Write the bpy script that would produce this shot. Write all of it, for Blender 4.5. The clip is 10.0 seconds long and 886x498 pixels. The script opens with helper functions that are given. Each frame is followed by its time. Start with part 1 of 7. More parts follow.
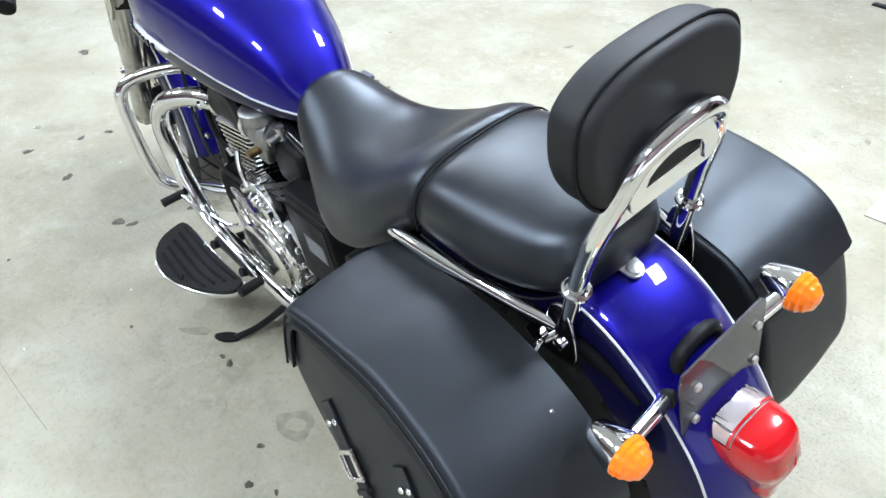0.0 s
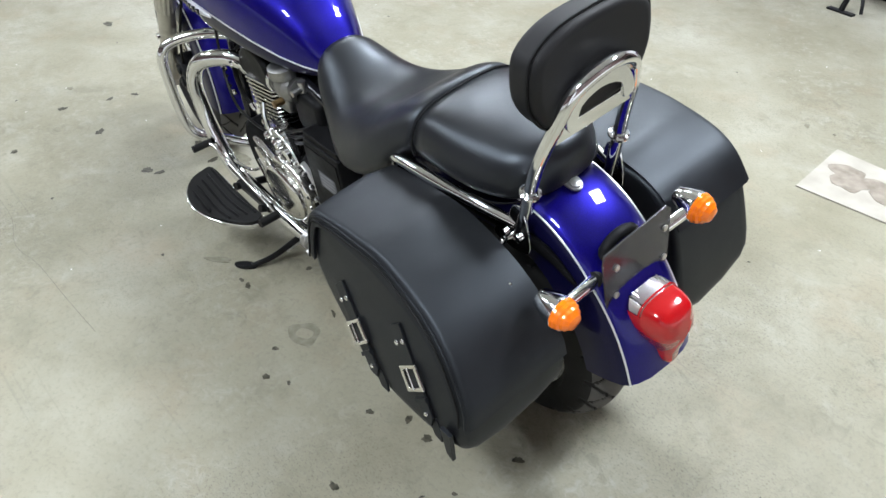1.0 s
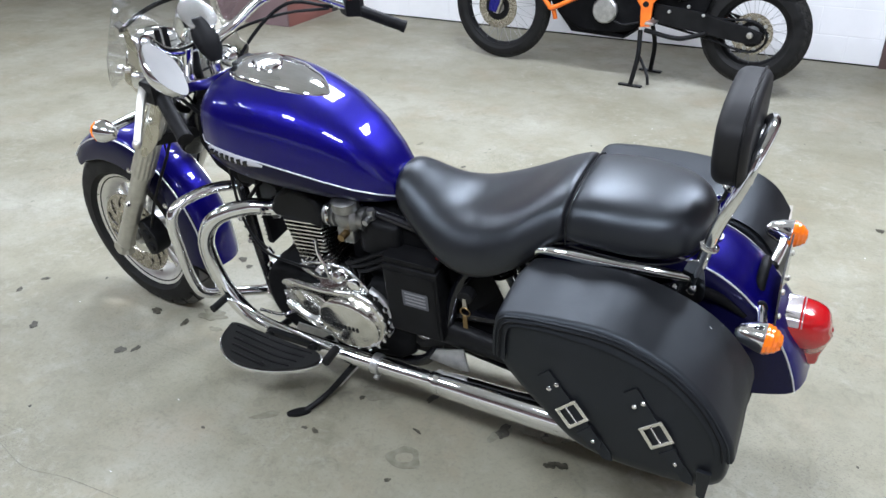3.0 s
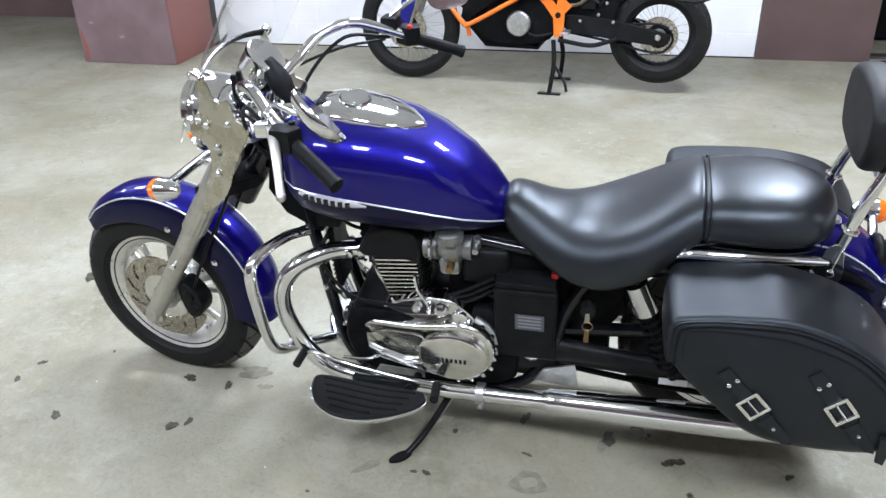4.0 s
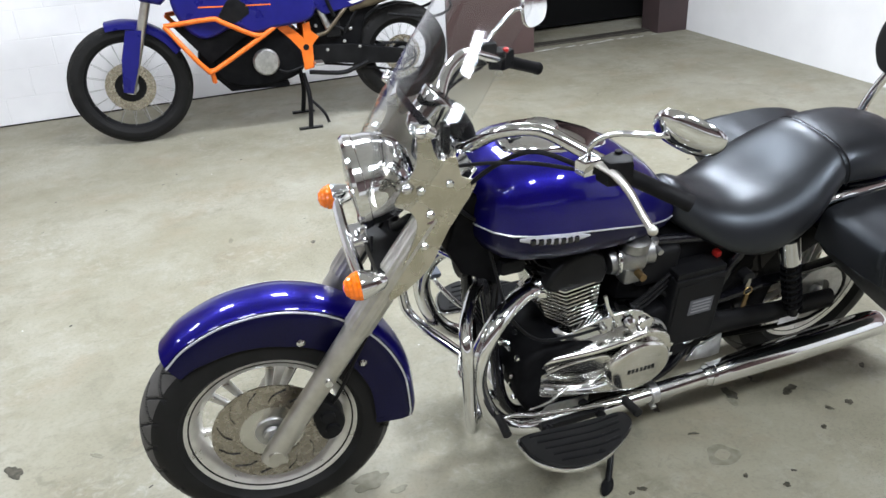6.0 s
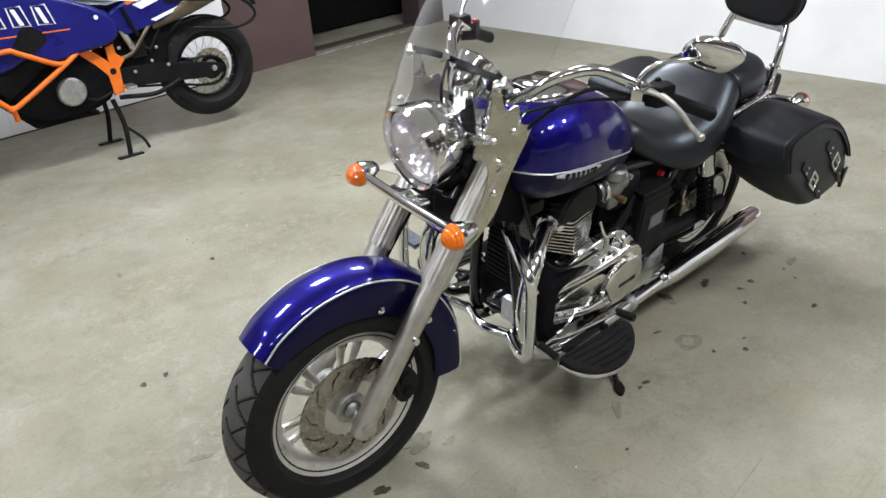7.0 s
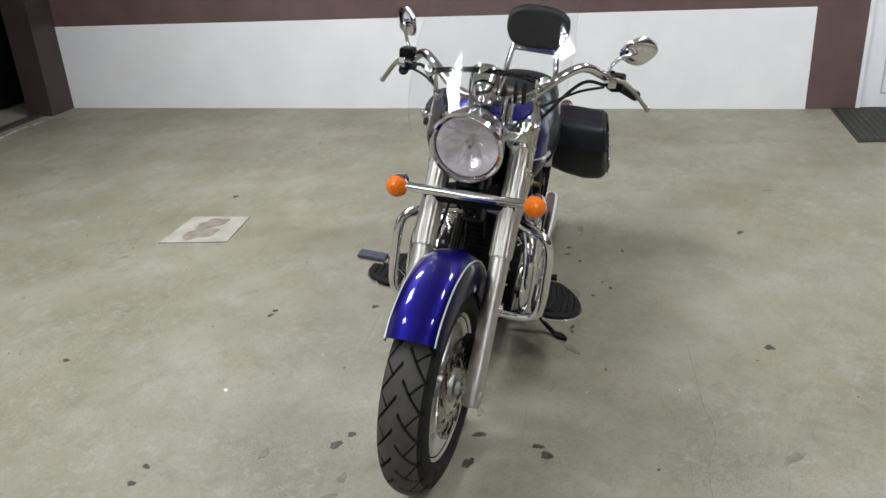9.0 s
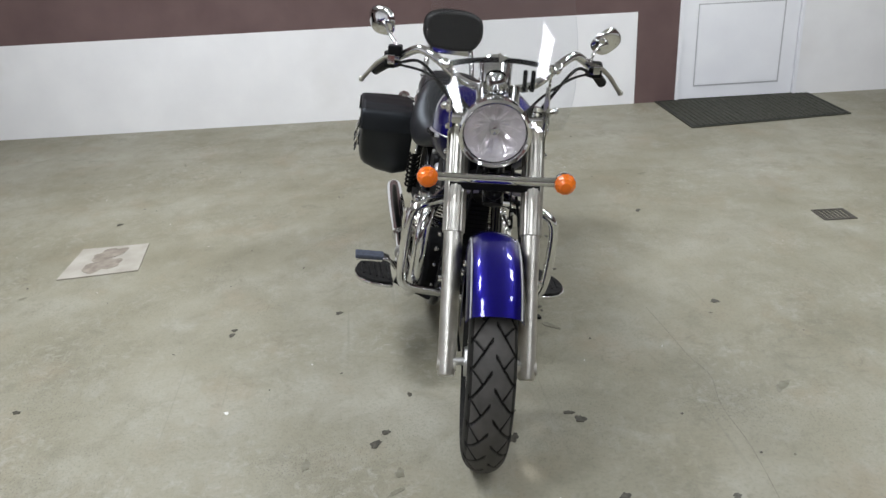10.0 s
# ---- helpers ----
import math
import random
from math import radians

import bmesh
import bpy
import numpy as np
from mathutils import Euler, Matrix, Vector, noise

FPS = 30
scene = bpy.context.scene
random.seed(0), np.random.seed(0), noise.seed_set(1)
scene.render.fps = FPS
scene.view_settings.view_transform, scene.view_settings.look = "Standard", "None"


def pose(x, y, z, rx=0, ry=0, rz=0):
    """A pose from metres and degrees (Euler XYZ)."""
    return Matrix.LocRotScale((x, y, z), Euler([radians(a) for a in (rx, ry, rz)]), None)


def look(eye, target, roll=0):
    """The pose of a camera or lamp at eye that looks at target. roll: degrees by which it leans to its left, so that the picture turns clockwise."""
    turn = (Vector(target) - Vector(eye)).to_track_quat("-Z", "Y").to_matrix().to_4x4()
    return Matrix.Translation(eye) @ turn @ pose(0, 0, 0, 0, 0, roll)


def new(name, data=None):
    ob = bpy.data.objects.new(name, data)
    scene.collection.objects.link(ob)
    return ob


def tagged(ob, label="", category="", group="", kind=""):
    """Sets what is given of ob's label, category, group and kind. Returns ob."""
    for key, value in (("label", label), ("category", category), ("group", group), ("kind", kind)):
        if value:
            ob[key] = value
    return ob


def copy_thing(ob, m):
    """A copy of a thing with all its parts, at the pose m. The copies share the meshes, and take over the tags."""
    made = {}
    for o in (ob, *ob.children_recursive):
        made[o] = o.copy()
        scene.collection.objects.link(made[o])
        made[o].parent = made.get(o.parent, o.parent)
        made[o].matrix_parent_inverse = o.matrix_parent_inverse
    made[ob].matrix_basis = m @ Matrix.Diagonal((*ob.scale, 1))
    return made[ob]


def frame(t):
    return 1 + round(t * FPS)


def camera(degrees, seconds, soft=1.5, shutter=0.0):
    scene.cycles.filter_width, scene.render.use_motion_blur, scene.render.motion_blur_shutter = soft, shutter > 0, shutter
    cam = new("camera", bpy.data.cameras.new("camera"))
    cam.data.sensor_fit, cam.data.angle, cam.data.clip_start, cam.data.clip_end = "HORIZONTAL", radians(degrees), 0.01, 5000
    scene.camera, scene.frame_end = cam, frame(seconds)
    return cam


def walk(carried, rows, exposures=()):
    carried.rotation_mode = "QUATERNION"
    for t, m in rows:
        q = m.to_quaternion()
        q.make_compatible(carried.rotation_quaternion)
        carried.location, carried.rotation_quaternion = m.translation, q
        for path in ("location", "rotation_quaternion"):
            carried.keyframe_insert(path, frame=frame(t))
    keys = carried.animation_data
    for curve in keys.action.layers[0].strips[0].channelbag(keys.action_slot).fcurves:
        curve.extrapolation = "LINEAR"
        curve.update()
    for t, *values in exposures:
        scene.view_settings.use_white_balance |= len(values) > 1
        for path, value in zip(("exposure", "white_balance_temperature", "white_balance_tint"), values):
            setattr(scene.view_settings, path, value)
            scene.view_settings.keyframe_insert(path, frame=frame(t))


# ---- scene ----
cam = camera(58.3, 10.0)
PATH = [
    (0, (-0.87, 0.958, 1.501), (0.349, -0.079, 0.301), -1.1),
    (0.5, (-0.991, 1.213, 1.584), (0.206, 0.118, 0.414), 0.8),
    (1, (-1.175, 1.226, 1.611), (0.015, 0.167, 0.402), 1.5),
    (1.5, (-1.253, 1.311, 1.622), (-0.096, 0.188, 0.439), 2.9),
    (2, (-1.108, 1.603, 1.631), (-0.106, 0.243, 0.56), 2.6),
    (2.5, (-0.863, 1.792, 1.621), (0.119, 0.348, 0.647), 1.9),
    (2.7, (-0.72, 1.815, 1.622), (0.201, 0.325, 0.655), 0.5),
    (3.8, (0.053, 2.103, 1.66), (0.466, 0.382, 0.729), -0.1),
    (4, (0.196, 2.1, 1.647), (0.594, 0.374, 0.72), -1.5),
    (4.5, (0.592, 2.036, 1.701), (0.939, 0.275, 0.819), -5.3),
    (5, (1.029, 2.074, 1.695), (0.976, 0.285, 0.803), -2.6),
    (5.2, (1.179, 2.084, 1.719), (1.033, 0.3, 0.826), -2.4),
    (6.3, (2.019, 1.71, 1.628), (1.1, 0.176, 0.732), -3.0),
    (6.5, (2.201, 1.68, 1.644), (1.113, 0.265, 0.741), -3.2),
    (7, (2.558, 1.548, 1.633), (1.35, 0.235, 0.729), -4.8),
    (7.5, (2.868, 1.328, 1.646), (1.454, 0.188, 0.809), -5.6),
    (8, (3.258, 1.134, 1.64), (1.649, 0.289, 0.805), -3.0),
    (8.5, (3.448, 0.865, 1.617), (1.755, 0.158, 0.82), -4.1),
    (9, (3.568, 0.503, 1.629), (1.772, 0.125, 0.835), -3.5),
    (9.5, (3.712, 0.106, 1.643), (1.874, 0.112, 0.855), -2.0),
    (10, (3.7, -0.286, 1.597), (1.864, -0.112, 0.823), -2.8),
]
EXPOSE = [(0, 0.58, 5770, 11.5), (0.5, 0.29, 5880, 11), (1, 0.11, 6110, 11.5), (2, 0.0, 6040, 13), (2.7, 0.02, 5880, 14), (4, 0.21, 5850, 15), (5, 0.09, 5910, 15), (6.5, -0.1, 6270, 13), (7, -0.3, 6340, 13), (7.5, -0.46, 6390, 13.5), (8.5, -0.68, 6430, 13.5), (9.5, -0.72, 6370, 13.5), (10, -0.71, 6340, 13.5)]
walk(cam, [(t, look(eye, target, roll)) for t, eye, target, roll in PATH], EXPOSE)

# ---- world, lights, exposure ----
world = bpy.data.worlds.new("world")
scene.world = world
world.use_nodes = True
wbg = world.node_tree.nodes["Background"]
wbg.inputs[0].default_value = (0.55, 0.6, 0.65, 1)
wbg.inputs[1].default_value = 0.05

CEIL = 3.4
LAMP_POWER = 51.5


# ---- materials ----
def material(name, colour, rough=0.5, metal=0.0, coat=0.0, coat_rough=0.03, spec=0.5, transmission=0.0, ior=1.45):
    m = bpy.data.materials.new(name)
    m.use_nodes = True
    b = m.node_tree.nodes["Principled BSDF"]
    b.inputs["Base Color"].default_value = (*colour, 1)
    b.inputs["Roughness"].default_value = rough
    b.inputs["Metallic"].default_value = metal
    b.inputs["Coat Weight"].default_value = coat
    b.inputs["Coat Roughness"].default_value = coat_rough
    b.inputs["Specular IOR Level"].default_value = spec
    b.inputs["Transmission Weight"].default_value = transmission
    b.inputs["IOR"].default_value = ior
    return m


def vary(m, scale, dark, light, detail=6, rough=None, bump=0.0, bump_scale=None, second=None, crease=None):
    """Noise-driven colour between two tones, optional roughness range and fine relief, on object coordinates."""
    nt = m.node_tree
    b = nt.nodes["Principled BSDF"]
    tc = nt.nodes.new("ShaderNodeTexCoord")
    n1 = nt.nodes.new("ShaderNodeTexNoise")
    n1.inputs["Scale"].default_value = scale
    n1.inputs["Detail"].default_value = detail
    nt.links.new(tc.outputs["Object"], n1.inputs["Vector"])
    ramp = nt.nodes.new("ShaderNodeValToRGB")
    ramp.color_ramp.elements[0].color = (*dark, 1)
    ramp.color_ramp.elements[1].color = (*light, 1)
    ramp.color_ramp.elements[0].position = 0.32
    ramp.color_ramp.elements[1].position = 0.68
    nt.links.new(n1.outputs["Fac"], ramp.inputs["Fac"])
    col = ramp.outputs["Color"]
    if second:
        s_scale, s_col, lo, hi, amount = second
        n2 = nt.nodes.new("ShaderNodeTexNoise")
        n2.inputs["Scale"].default_value = s_scale
        n2.inputs["Detail"].default_value = 5
        nt.links.new(tc.outputs["Object"], n2.inputs["Vector"])
        mr = nt.nodes.new("ShaderNodeMapRange")
        mr.inputs["From Min"].default_value = lo
        mr.inputs["From Max"].default_value = hi
        mr.inputs["To Max"].default_value = amount
        nt.links.new(n2.outputs["Fac"], mr.inputs["Value"])
        mix = nt.nodes.new("ShaderNodeMix")
        mix.data_type = "RGBA"
        nt.links.new(mr.outputs["Result"], mix.inputs["Factor"])
        nt.links.new(col, mix.inputs["A"])
        mix.inputs["B"].default_value = (*s_col, 1)
        col = mix.outputs["Result"]
    nt.links.new(col, b.inputs["Base Color"])
    if rough:
        mr = nt.nodes.new("ShaderNodeMapRange")
        mr.inputs["From Min"].default_value = 0.3
        mr.inputs["From Max"].default_value = 0.7
        mr.inputs["To Min"].default_value = rough[0]
        mr.inputs["To Max"].default_value = rough[1]
        nt.links.new(n1.outputs["Fac"], mr.inputs["Value"])
        nt.links.new(mr.outputs["Result"], b.inputs["Roughness"])
    if bump:
        n3 = nt.nodes.new("ShaderNodeTexNoise")
        n3.inputs["Scale"].default_value = bump_scale or scale * 8
        n3.inputs["Detail"].default_value = 4
        nt.links.new(tc.outputs["Object"], n3.inputs["Vector"])
        bp = nt.nodes.new("ShaderNodeBump")
        bp.inputs["Strength"].default_value = bump
        bp.inputs["Distance"].default_value = 0.002
        nt.links.new(n3.outputs["Fac"], bp.inputs["Height"])
        nt.links.new(bp.outputs["Normal"], b.inputs["Normal"])
        if crease:
            c_scale, c_dist = crease
            n4 = nt.nodes.new("ShaderNodeTexNoise")
            n4.inputs["Scale"].default_value = c_scale
            n4.inputs["Detail"].default_value = 3
            n4.inputs["Distortion"].default_value = 1.2
            nt.links.new(tc.outputs["Object"], n4.inputs["Vector"])
            b2 = nt.nodes.new("ShaderNodeBump")
            b2.inputs["Strength"].default_value = 0.6
            b2.inputs["Distance"].default_value = c_dist
            nt.links.new(n4.outputs["Fac"], b2.inputs["Height"])
            nt.links.new(b2.outputs["Normal"], bp.inputs["Normal"])
    return m


M = {}
M["chrome"] = vary(material("chrome", (0.78, 0.79, 0.8), 0.06, 1.0), 9, (0.72, 0.73, 0.74), (0.84, 0.84, 0.84), rough=(0.04, 0.11))
M["alu"] = vary(material("fork_aluminium", (0.6, 0.59, 0.56), 0.3, 1.0), 30, (0.5, 0.485, 0.445), (0.62, 0.605, 0.56), rough=(0.34, 0.46))
M["beige"] = vary(material("bare_sheet_metal", (0.46, 0.43, 0.35), 0.3, 0.9), 14, (0.4, 0.375, 0.3), (0.55, 0.52, 0.43), rough=(0.2, 0.36))
M["alu_dull"] = vary(material("cast_aluminium", (0.5, 0.5, 0.49), 0.42, 1.0), 40, (0.4, 0.4, 0.4), (0.58, 0.58, 0.57), rough=(0.35, 0.5), bump=0.15, bump_scale=300)
M["wheel_alloy"] = vary(material("silver_wheel_alloy", (0.78, 0.77, 0.74), 0.32, 0.9), 30, (0.72, 0.71, 0.68), (0.85, 0.84, 0.81), rough=(0.26, 0.4))
M["carb"] = vary(material("dark_cast_alloy", (0.3, 0.3, 0.29), 0.42, 1.0), 35, (0.2, 0.2, 0.2), (0.36, 0.36, 0.35), rough=(0.34, 0.5), bump=0.15, bump_scale=300)
M["polish"] = vary(material("polished_cover", (0.74, 0.73, 0.7), 0.1, 1.0), 25, (0.66, 0.65, 0.61), (0.8, 0.79, 0.76), rough=(0.1, 0.22))
M["disc"] = vary(material("brake_disc", (0.45, 0.42, 0.38), 0.3, 1.0), 60, (0.34, 0.31, 0.265), (0.48, 0.445, 0.39), rough=(0.2, 0.32))
M["blue"] = vary(material("blue_paint", (0.005, 0.0025, 0.13), 0.36, 0.62, 1.0, 0.02, 0.1), 400, (0.0035, 0.0018, 0.11), (0.0068, 0.0036, 0.165), detail=2)
M["navy"] = vary(material("dark_blue_paint", (0.004, 0.0035, 0.03), 0.4, 0.4, 0.5, 0.03, 0.1), 400, (0.0032, 0.003, 0.024), (0.0055, 0.005, 0.038), detail=2)
M["silver"] = material("silver_stripe", (0.7, 0.7, 0.74), 0.3, 0.6)
M["leather"] = vary(material("black_leather", (0.01, 0.01, 0.011), 0.42, spec=0.5), 6, (0.0035, 0.0035, 0.0042), (0.007, 0.007, 0.008), rough=(0.42, 0.54), bump=0.12, bump_scale=700, crease=(3.2, 0.004))
M["vinyl"] = vary(material("black_seat_vinyl", (0.011, 0.011, 0.012), 0.4, spec=0.6), 7, (0.006, 0.006, 0.007), (0.011, 0.011, 0.012), rough=(0.3, 0.42), bump=0.12, bump_scale=700, crease=(4, 0.004))
for k in ("blue", "navy"):
    M[k].node_tree.nodes["Principled BSDF"].inputs["Coat IOR"].default_value = 1.38
# the lamps' bluish cast on the sheen is put into the material
for k in ("leather", "vinyl"):
    M[k].node_tree.nodes["Principled BSDF"].inputs["Specular Tint"].default_value = (0.8, 0.9, 1.0, 1)
M["cloth"] = vary(material("black_pad_cover", (0.007, 0.007, 0.008), 0.55, spec=0.35), 8, (0.0055, 0.0055, 0.006), (0.01, 0.01, 0.011), rough=(0.52, 0.64))
M["rubber"] = vary(material("tyre_rubber", (0.009, 0.009, 0.009), 0.6, spec=0.2), 14, (0.007, 0.007, 0.007), (0.014, 0.0135, 0.013), rough=(0.5, 0.75), bump=0.2, bump_scale=200)
M["tread"] = vary(material("worn_tread_rubber", (0.06, 0.058, 0.055), 0.75), 18, (0.05, 0.048, 0.045), (0.085, 0.08, 0.075), rough=(0.65, 0.85), bump=0.2, bump_scale=240)
M["darktread"] = vary(material("new_tread_rubber", (0.02, 0.02, 0.019), 0.75, spec=0.2), 18, (0.015, 0.015, 0.014), (0.03, 0.029, 0.027), rough=(0.65, 0.85), bump=0.2, bump_scale=240)
M["matblack"] = vary(material("satin_black", (0.006, 0.006, 0.0065), 0.4, spec=0.18), 20, (0.0045, 0.0045, 0.005), (0.009, 0.009, 0.0095), rough=(0.34, 0.52))
M["gloss"] = material("gloss_black", (0.006, 0.006, 0.008), 0.2, 0, 0.35, 0.06, 0.3)
M["plastic"] = vary(material("black_plastic", (0.006, 0.006, 0.0065), 0.48, spec=0.14), 25, (0.0045, 0.0045, 0.005), (0.009, 0.009, 0.0095), rough=(0.42, 0.58), bump=0.1, bump_scale=300)
M["amber"] = material("amber_lens", (1.0, 0.205, 0.002), 0.14, 0, 0.4, 0.05, transmission=0.15)
M["red"] = material("red_lens", (0.45, 0.003, 0.006), 0.12, 0, 0.7, 0.03, transmission=0.2)
M["clear"] = material("clear_lens", (1, 1, 1), 0.03, transmission=1.0, ior=1.3)
M["screen"] = material("windscreen_acrylic", (0.97, 0.98, 0.98), 0.01, transmission=1.0, ior=1.2)
scr_nt = M["screen"].node_tree
scr_nt.nodes.remove(scr_nt.nodes["Principled BSDF"])
s_tr, s_gl, s_mx, s_lw, s_pw, s_ma = (scr_nt.nodes.new(k) for k in ("ShaderNodeBsdfTransparent", "ShaderNodeBsdfGlossy", "ShaderNodeMixShader", "ShaderNodeLayerWeight", "ShaderNodeMath", "ShaderNodeMath"))
s_tr.inputs[0].default_value = (0.975, 0.98, 0.985, 1)
s_gl.inputs["Roughness"].default_value = 0.015
s_pw.operation, s_ma.operation = "POWER", "MULTIPLY_ADD"
s_pw.inputs[1].default_value = 5.0
s_ma.inputs[1].default_value, s_ma.inputs[2].default_value = 0.7, 0.035
scr_nt.links.new(s_lw.outputs["Facing"], s_pw.inputs[0])
scr_nt.links.new(s_pw.outputs[0], s_ma.inputs[0])
scr_nt.links.new(s_ma.outputs[0], s_mx.inputs[0])
scr_nt.links.new(s_tr.outputs[0], s_mx.inputs[1])
scr_nt.links.new(s_gl.outputs[0], s_mx.inputs[2])
scr_nt.links.new(s_mx.outputs[0], scr_nt.nodes["Material Output"].inputs[0])
M["smoke"] = material("smoked_acrylic", (0.1, 0.1, 0.105), 0.12, transmission=0.6, ior=1.35)
M["reflector"] = vary(material("headlamp_reflector", (0.95, 0.91, 0.93), 0.2, 0.6), 60, (0.92, 0.87, 0.9), (0.99, 0.95, 0.97), rough=(0.1, 0.24))
M["orange"] = vary(material("orange_powder_coat", (0.85, 0.17, 0.01), 0.38), 20, (0.66, 0.13, 0.009), (0.78, 0.17, 0.013), rough=(0.3, 0.45))
M["kblue"] = vary(material("blue_moulded_plastic", (0.010, 0.010, 0.15), 0.34, spec=0.35), 10, (0.007, 0.007, 0.105), (0.010, 0.010, 0.145), rough=(0.25, 0.38))
M["decal"] = material("white_decal", (0.75, 0.75, 0.76), 0.35)
M["chip"] = material("pale_paint_chip", (0.26, 0.2, 0.195), 0.7)
M["pedal"] = vary(material("blue_grey_rubber", (0.05, 0.06, 0.085), 0.55), 60, (0.035, 0.042, 0.06), (0.07, 0.083, 0.115))
M["seal"] = material("pale_grey_seal", (0.48, 0.48, 0.5), 0.6)
M["paper"] = material("grey_label", (0.07, 0.072, 0.08), 0.5)
M["print"] = material("pale_print", (0.2, 0.2, 0.21), 0.5)
M["redplug"] = material("red_cap", (0.5, 0.02, 0.015), 0.45)
M["brass"] = material("dull_brass", (0.25, 0.17, 0.08), 0.4, 1.0)
def concrete():
    """Worn concrete: broad mottling, smaller scuffs, fine grain, drag scratches."""
    m = material("concrete", (0.3, 0.29, 0.235), 0.6, spec=0.4)
    nt = m.node_tree
    b = nt.nodes["Principled BSDF"]
    tc = nt.nodes.new("ShaderNodeTexCoord")

    def noise(scale, detail, rough=0.55, stretch=None, turn=0.0, distort=0.0):
        n = nt.nodes.new("ShaderNodeTexNoise")
        n.inputs["Scale"].default_value = scale
        n.inputs["Detail"].default_value = detail
        n.inputs["Roughness"].default_value = rough
        n.inputs["Distortion"].default_value = distort
        if stretch:
            mp = nt.nodes.new("ShaderNodeMapping")
            mp.inputs["Rotation"].default_value = (0, 0, turn)
            mp.inputs["Scale"].default_value = stretch
            nt.links.new(tc.outputs["Object"], mp.inputs["Vector"])
            nt.links.new(mp.outputs["Vector"], n.inputs["Vector"])
        else:
            nt.links.new(tc.outputs["Object"], n.inputs["Vector"])
        return n.outputs["Fac"]

    def ranged(v, lo, hi, a, c):
        r = nt.nodes.new("ShaderNodeMapRange")
        r.inputs["From Min"].default_value, r.inputs["From Max"].default_value = lo, hi
        r.inputs["To Min"].default_value, r.inputs["To Max"].default_value = a, c
        nt.links.new(v, r.inputs["Value"])
        return r.outputs["Result"]

    def blend(fac, a, colour, mode="MIX"):
        x = nt.nodes.new("ShaderNodeMix")
        x.data_type, x.blend_type = "RGBA", mode
        nt.links.new(fac, x.inputs["Factor"])
        nt.links.new(a, x.inputs["A"])
        x.inputs["B"].default_value = (*colour, 1)
        return x.outputs["Result"]

    ramp = nt.nodes.new("ShaderNodeValToRGB")
    el = ramp.color_ramp.elements
    el[0].position, el[0].color = 0.28, (0.1866, 0.1707, 0.1144, 1)
    el[1].position, el[1].color = 0.72, (0.3344, 0.3221, 0.264, 1)
    mid = el.new(0.5)
    mid.color = (0.2596, 0.2446, 0.183, 1)
    nt.links.new(noise(1.1, 12, 0.62), ramp.inputs["Fac"])
    col = ramp.outputs["Color"]
    col = blend(ranged(noise(5.5, 8, 0.65, distort=0.6), 0.5, 0.72, 0, 0.5), col, (0.1628, 0.1522, 0.1056))
    col = blend(ranged(noise(3.1, 9, 0.7, (1, 1.4, 1), 0.5), 0.55, 0.8, 0, 0.55), col, (0.3784, 0.3696, 0.3256))
    col = blend(ranged(noise(2.3, 6, 0.6, (1, 1.2, 1), 1.9), 0.54, 0.75, 0, 0.6), col, (0.264, 0.2156, 0.1452))
    fine = noise(70, 6, 0.7)
    col = blend(ranged(fine, 0.5, 0.75, 0, 0.45), col, (0.1232, 0.1179, 0.0854))
    both_ = nt.nodes.new("ShaderNodeMath")
    both_.operation = "MULTIPLY"
    nt.links.new(ranged(noise(24, 6, 0.75, distort=0.8), 0.5, 0.64, 0, 0.42), both_.inputs[0])
    nt.links.new(ranged(noise(1.6, 4, 0.6), 0.46, 0.66, 0.08, 1.0), both_.inputs[1])
    col = blend(both_.outputs[0], col, (0.4136, 0.4048, 0.3608))
    pits = nt.nodes.new("ShaderNodeMath")
    pits.operation = "MULTIPLY"
    nt.links.new(ranged(noise(120, 4, 0.6, (1, 1.6, 1), 0.3), 0.55, 0.66, 0, 0.7), pits.inputs[0])
    nt.links.new(ranged(noise(0.8, 3, 0.6, (1, 1, 1), 0.9), 0.47, 0.62, 0.0, 1.0), pits.inputs[1])
    col = blend(pits.outputs[0], col, (0.095, 0.09, 0.064))
    worn = nt.nodes.new("ShaderNodeMath")
    worn.operation = "MULTIPLY"
    nt.links.new(ranged(noise(13, 7, 0.75, distort=1.0), 0.52, 0.66, 0, 0.7), worn.inputs[0])
    nt.links.new(ranged(noise(1.3, 4, 0.6, (1, 1, 1), 2.2), 0.48, 0.66, 0.1, 1.0), worn.inputs[1])
    col = blend(worn.outputs[0], col, (0.1496, 0.1408, 0.1012))
    for turn, sc in ((0.4, (0.7, 55, 1)), (1.9, (0.8, 42, 1)), (2.6, (1.1, 70, 1))):
        col = blend(ranged(noise(1.0, 3, 0.5, sc, turn), 0.68, 0.76, 0, 0.28), col, (0.1496, 0.1452, 0.11))
    nt.links.new(col, b.inputs["Base Color"])
    nt.links.new(ranged(noise(4.0, 8, 0.65), 0.3, 0.7, 0.46, 0.68), b.inputs["Roughness"])
    bp = nt.nodes.new("ShaderNodeBump")
    bp.inputs["Strength"].default_value, bp.inputs["Distance"].default_value = 0.25, 0.002
    nt.links.new(fine, bp.inputs["Height"])
    nt.links.new(bp.outputs["Normal"], b.inputs["Normal"])
    return m


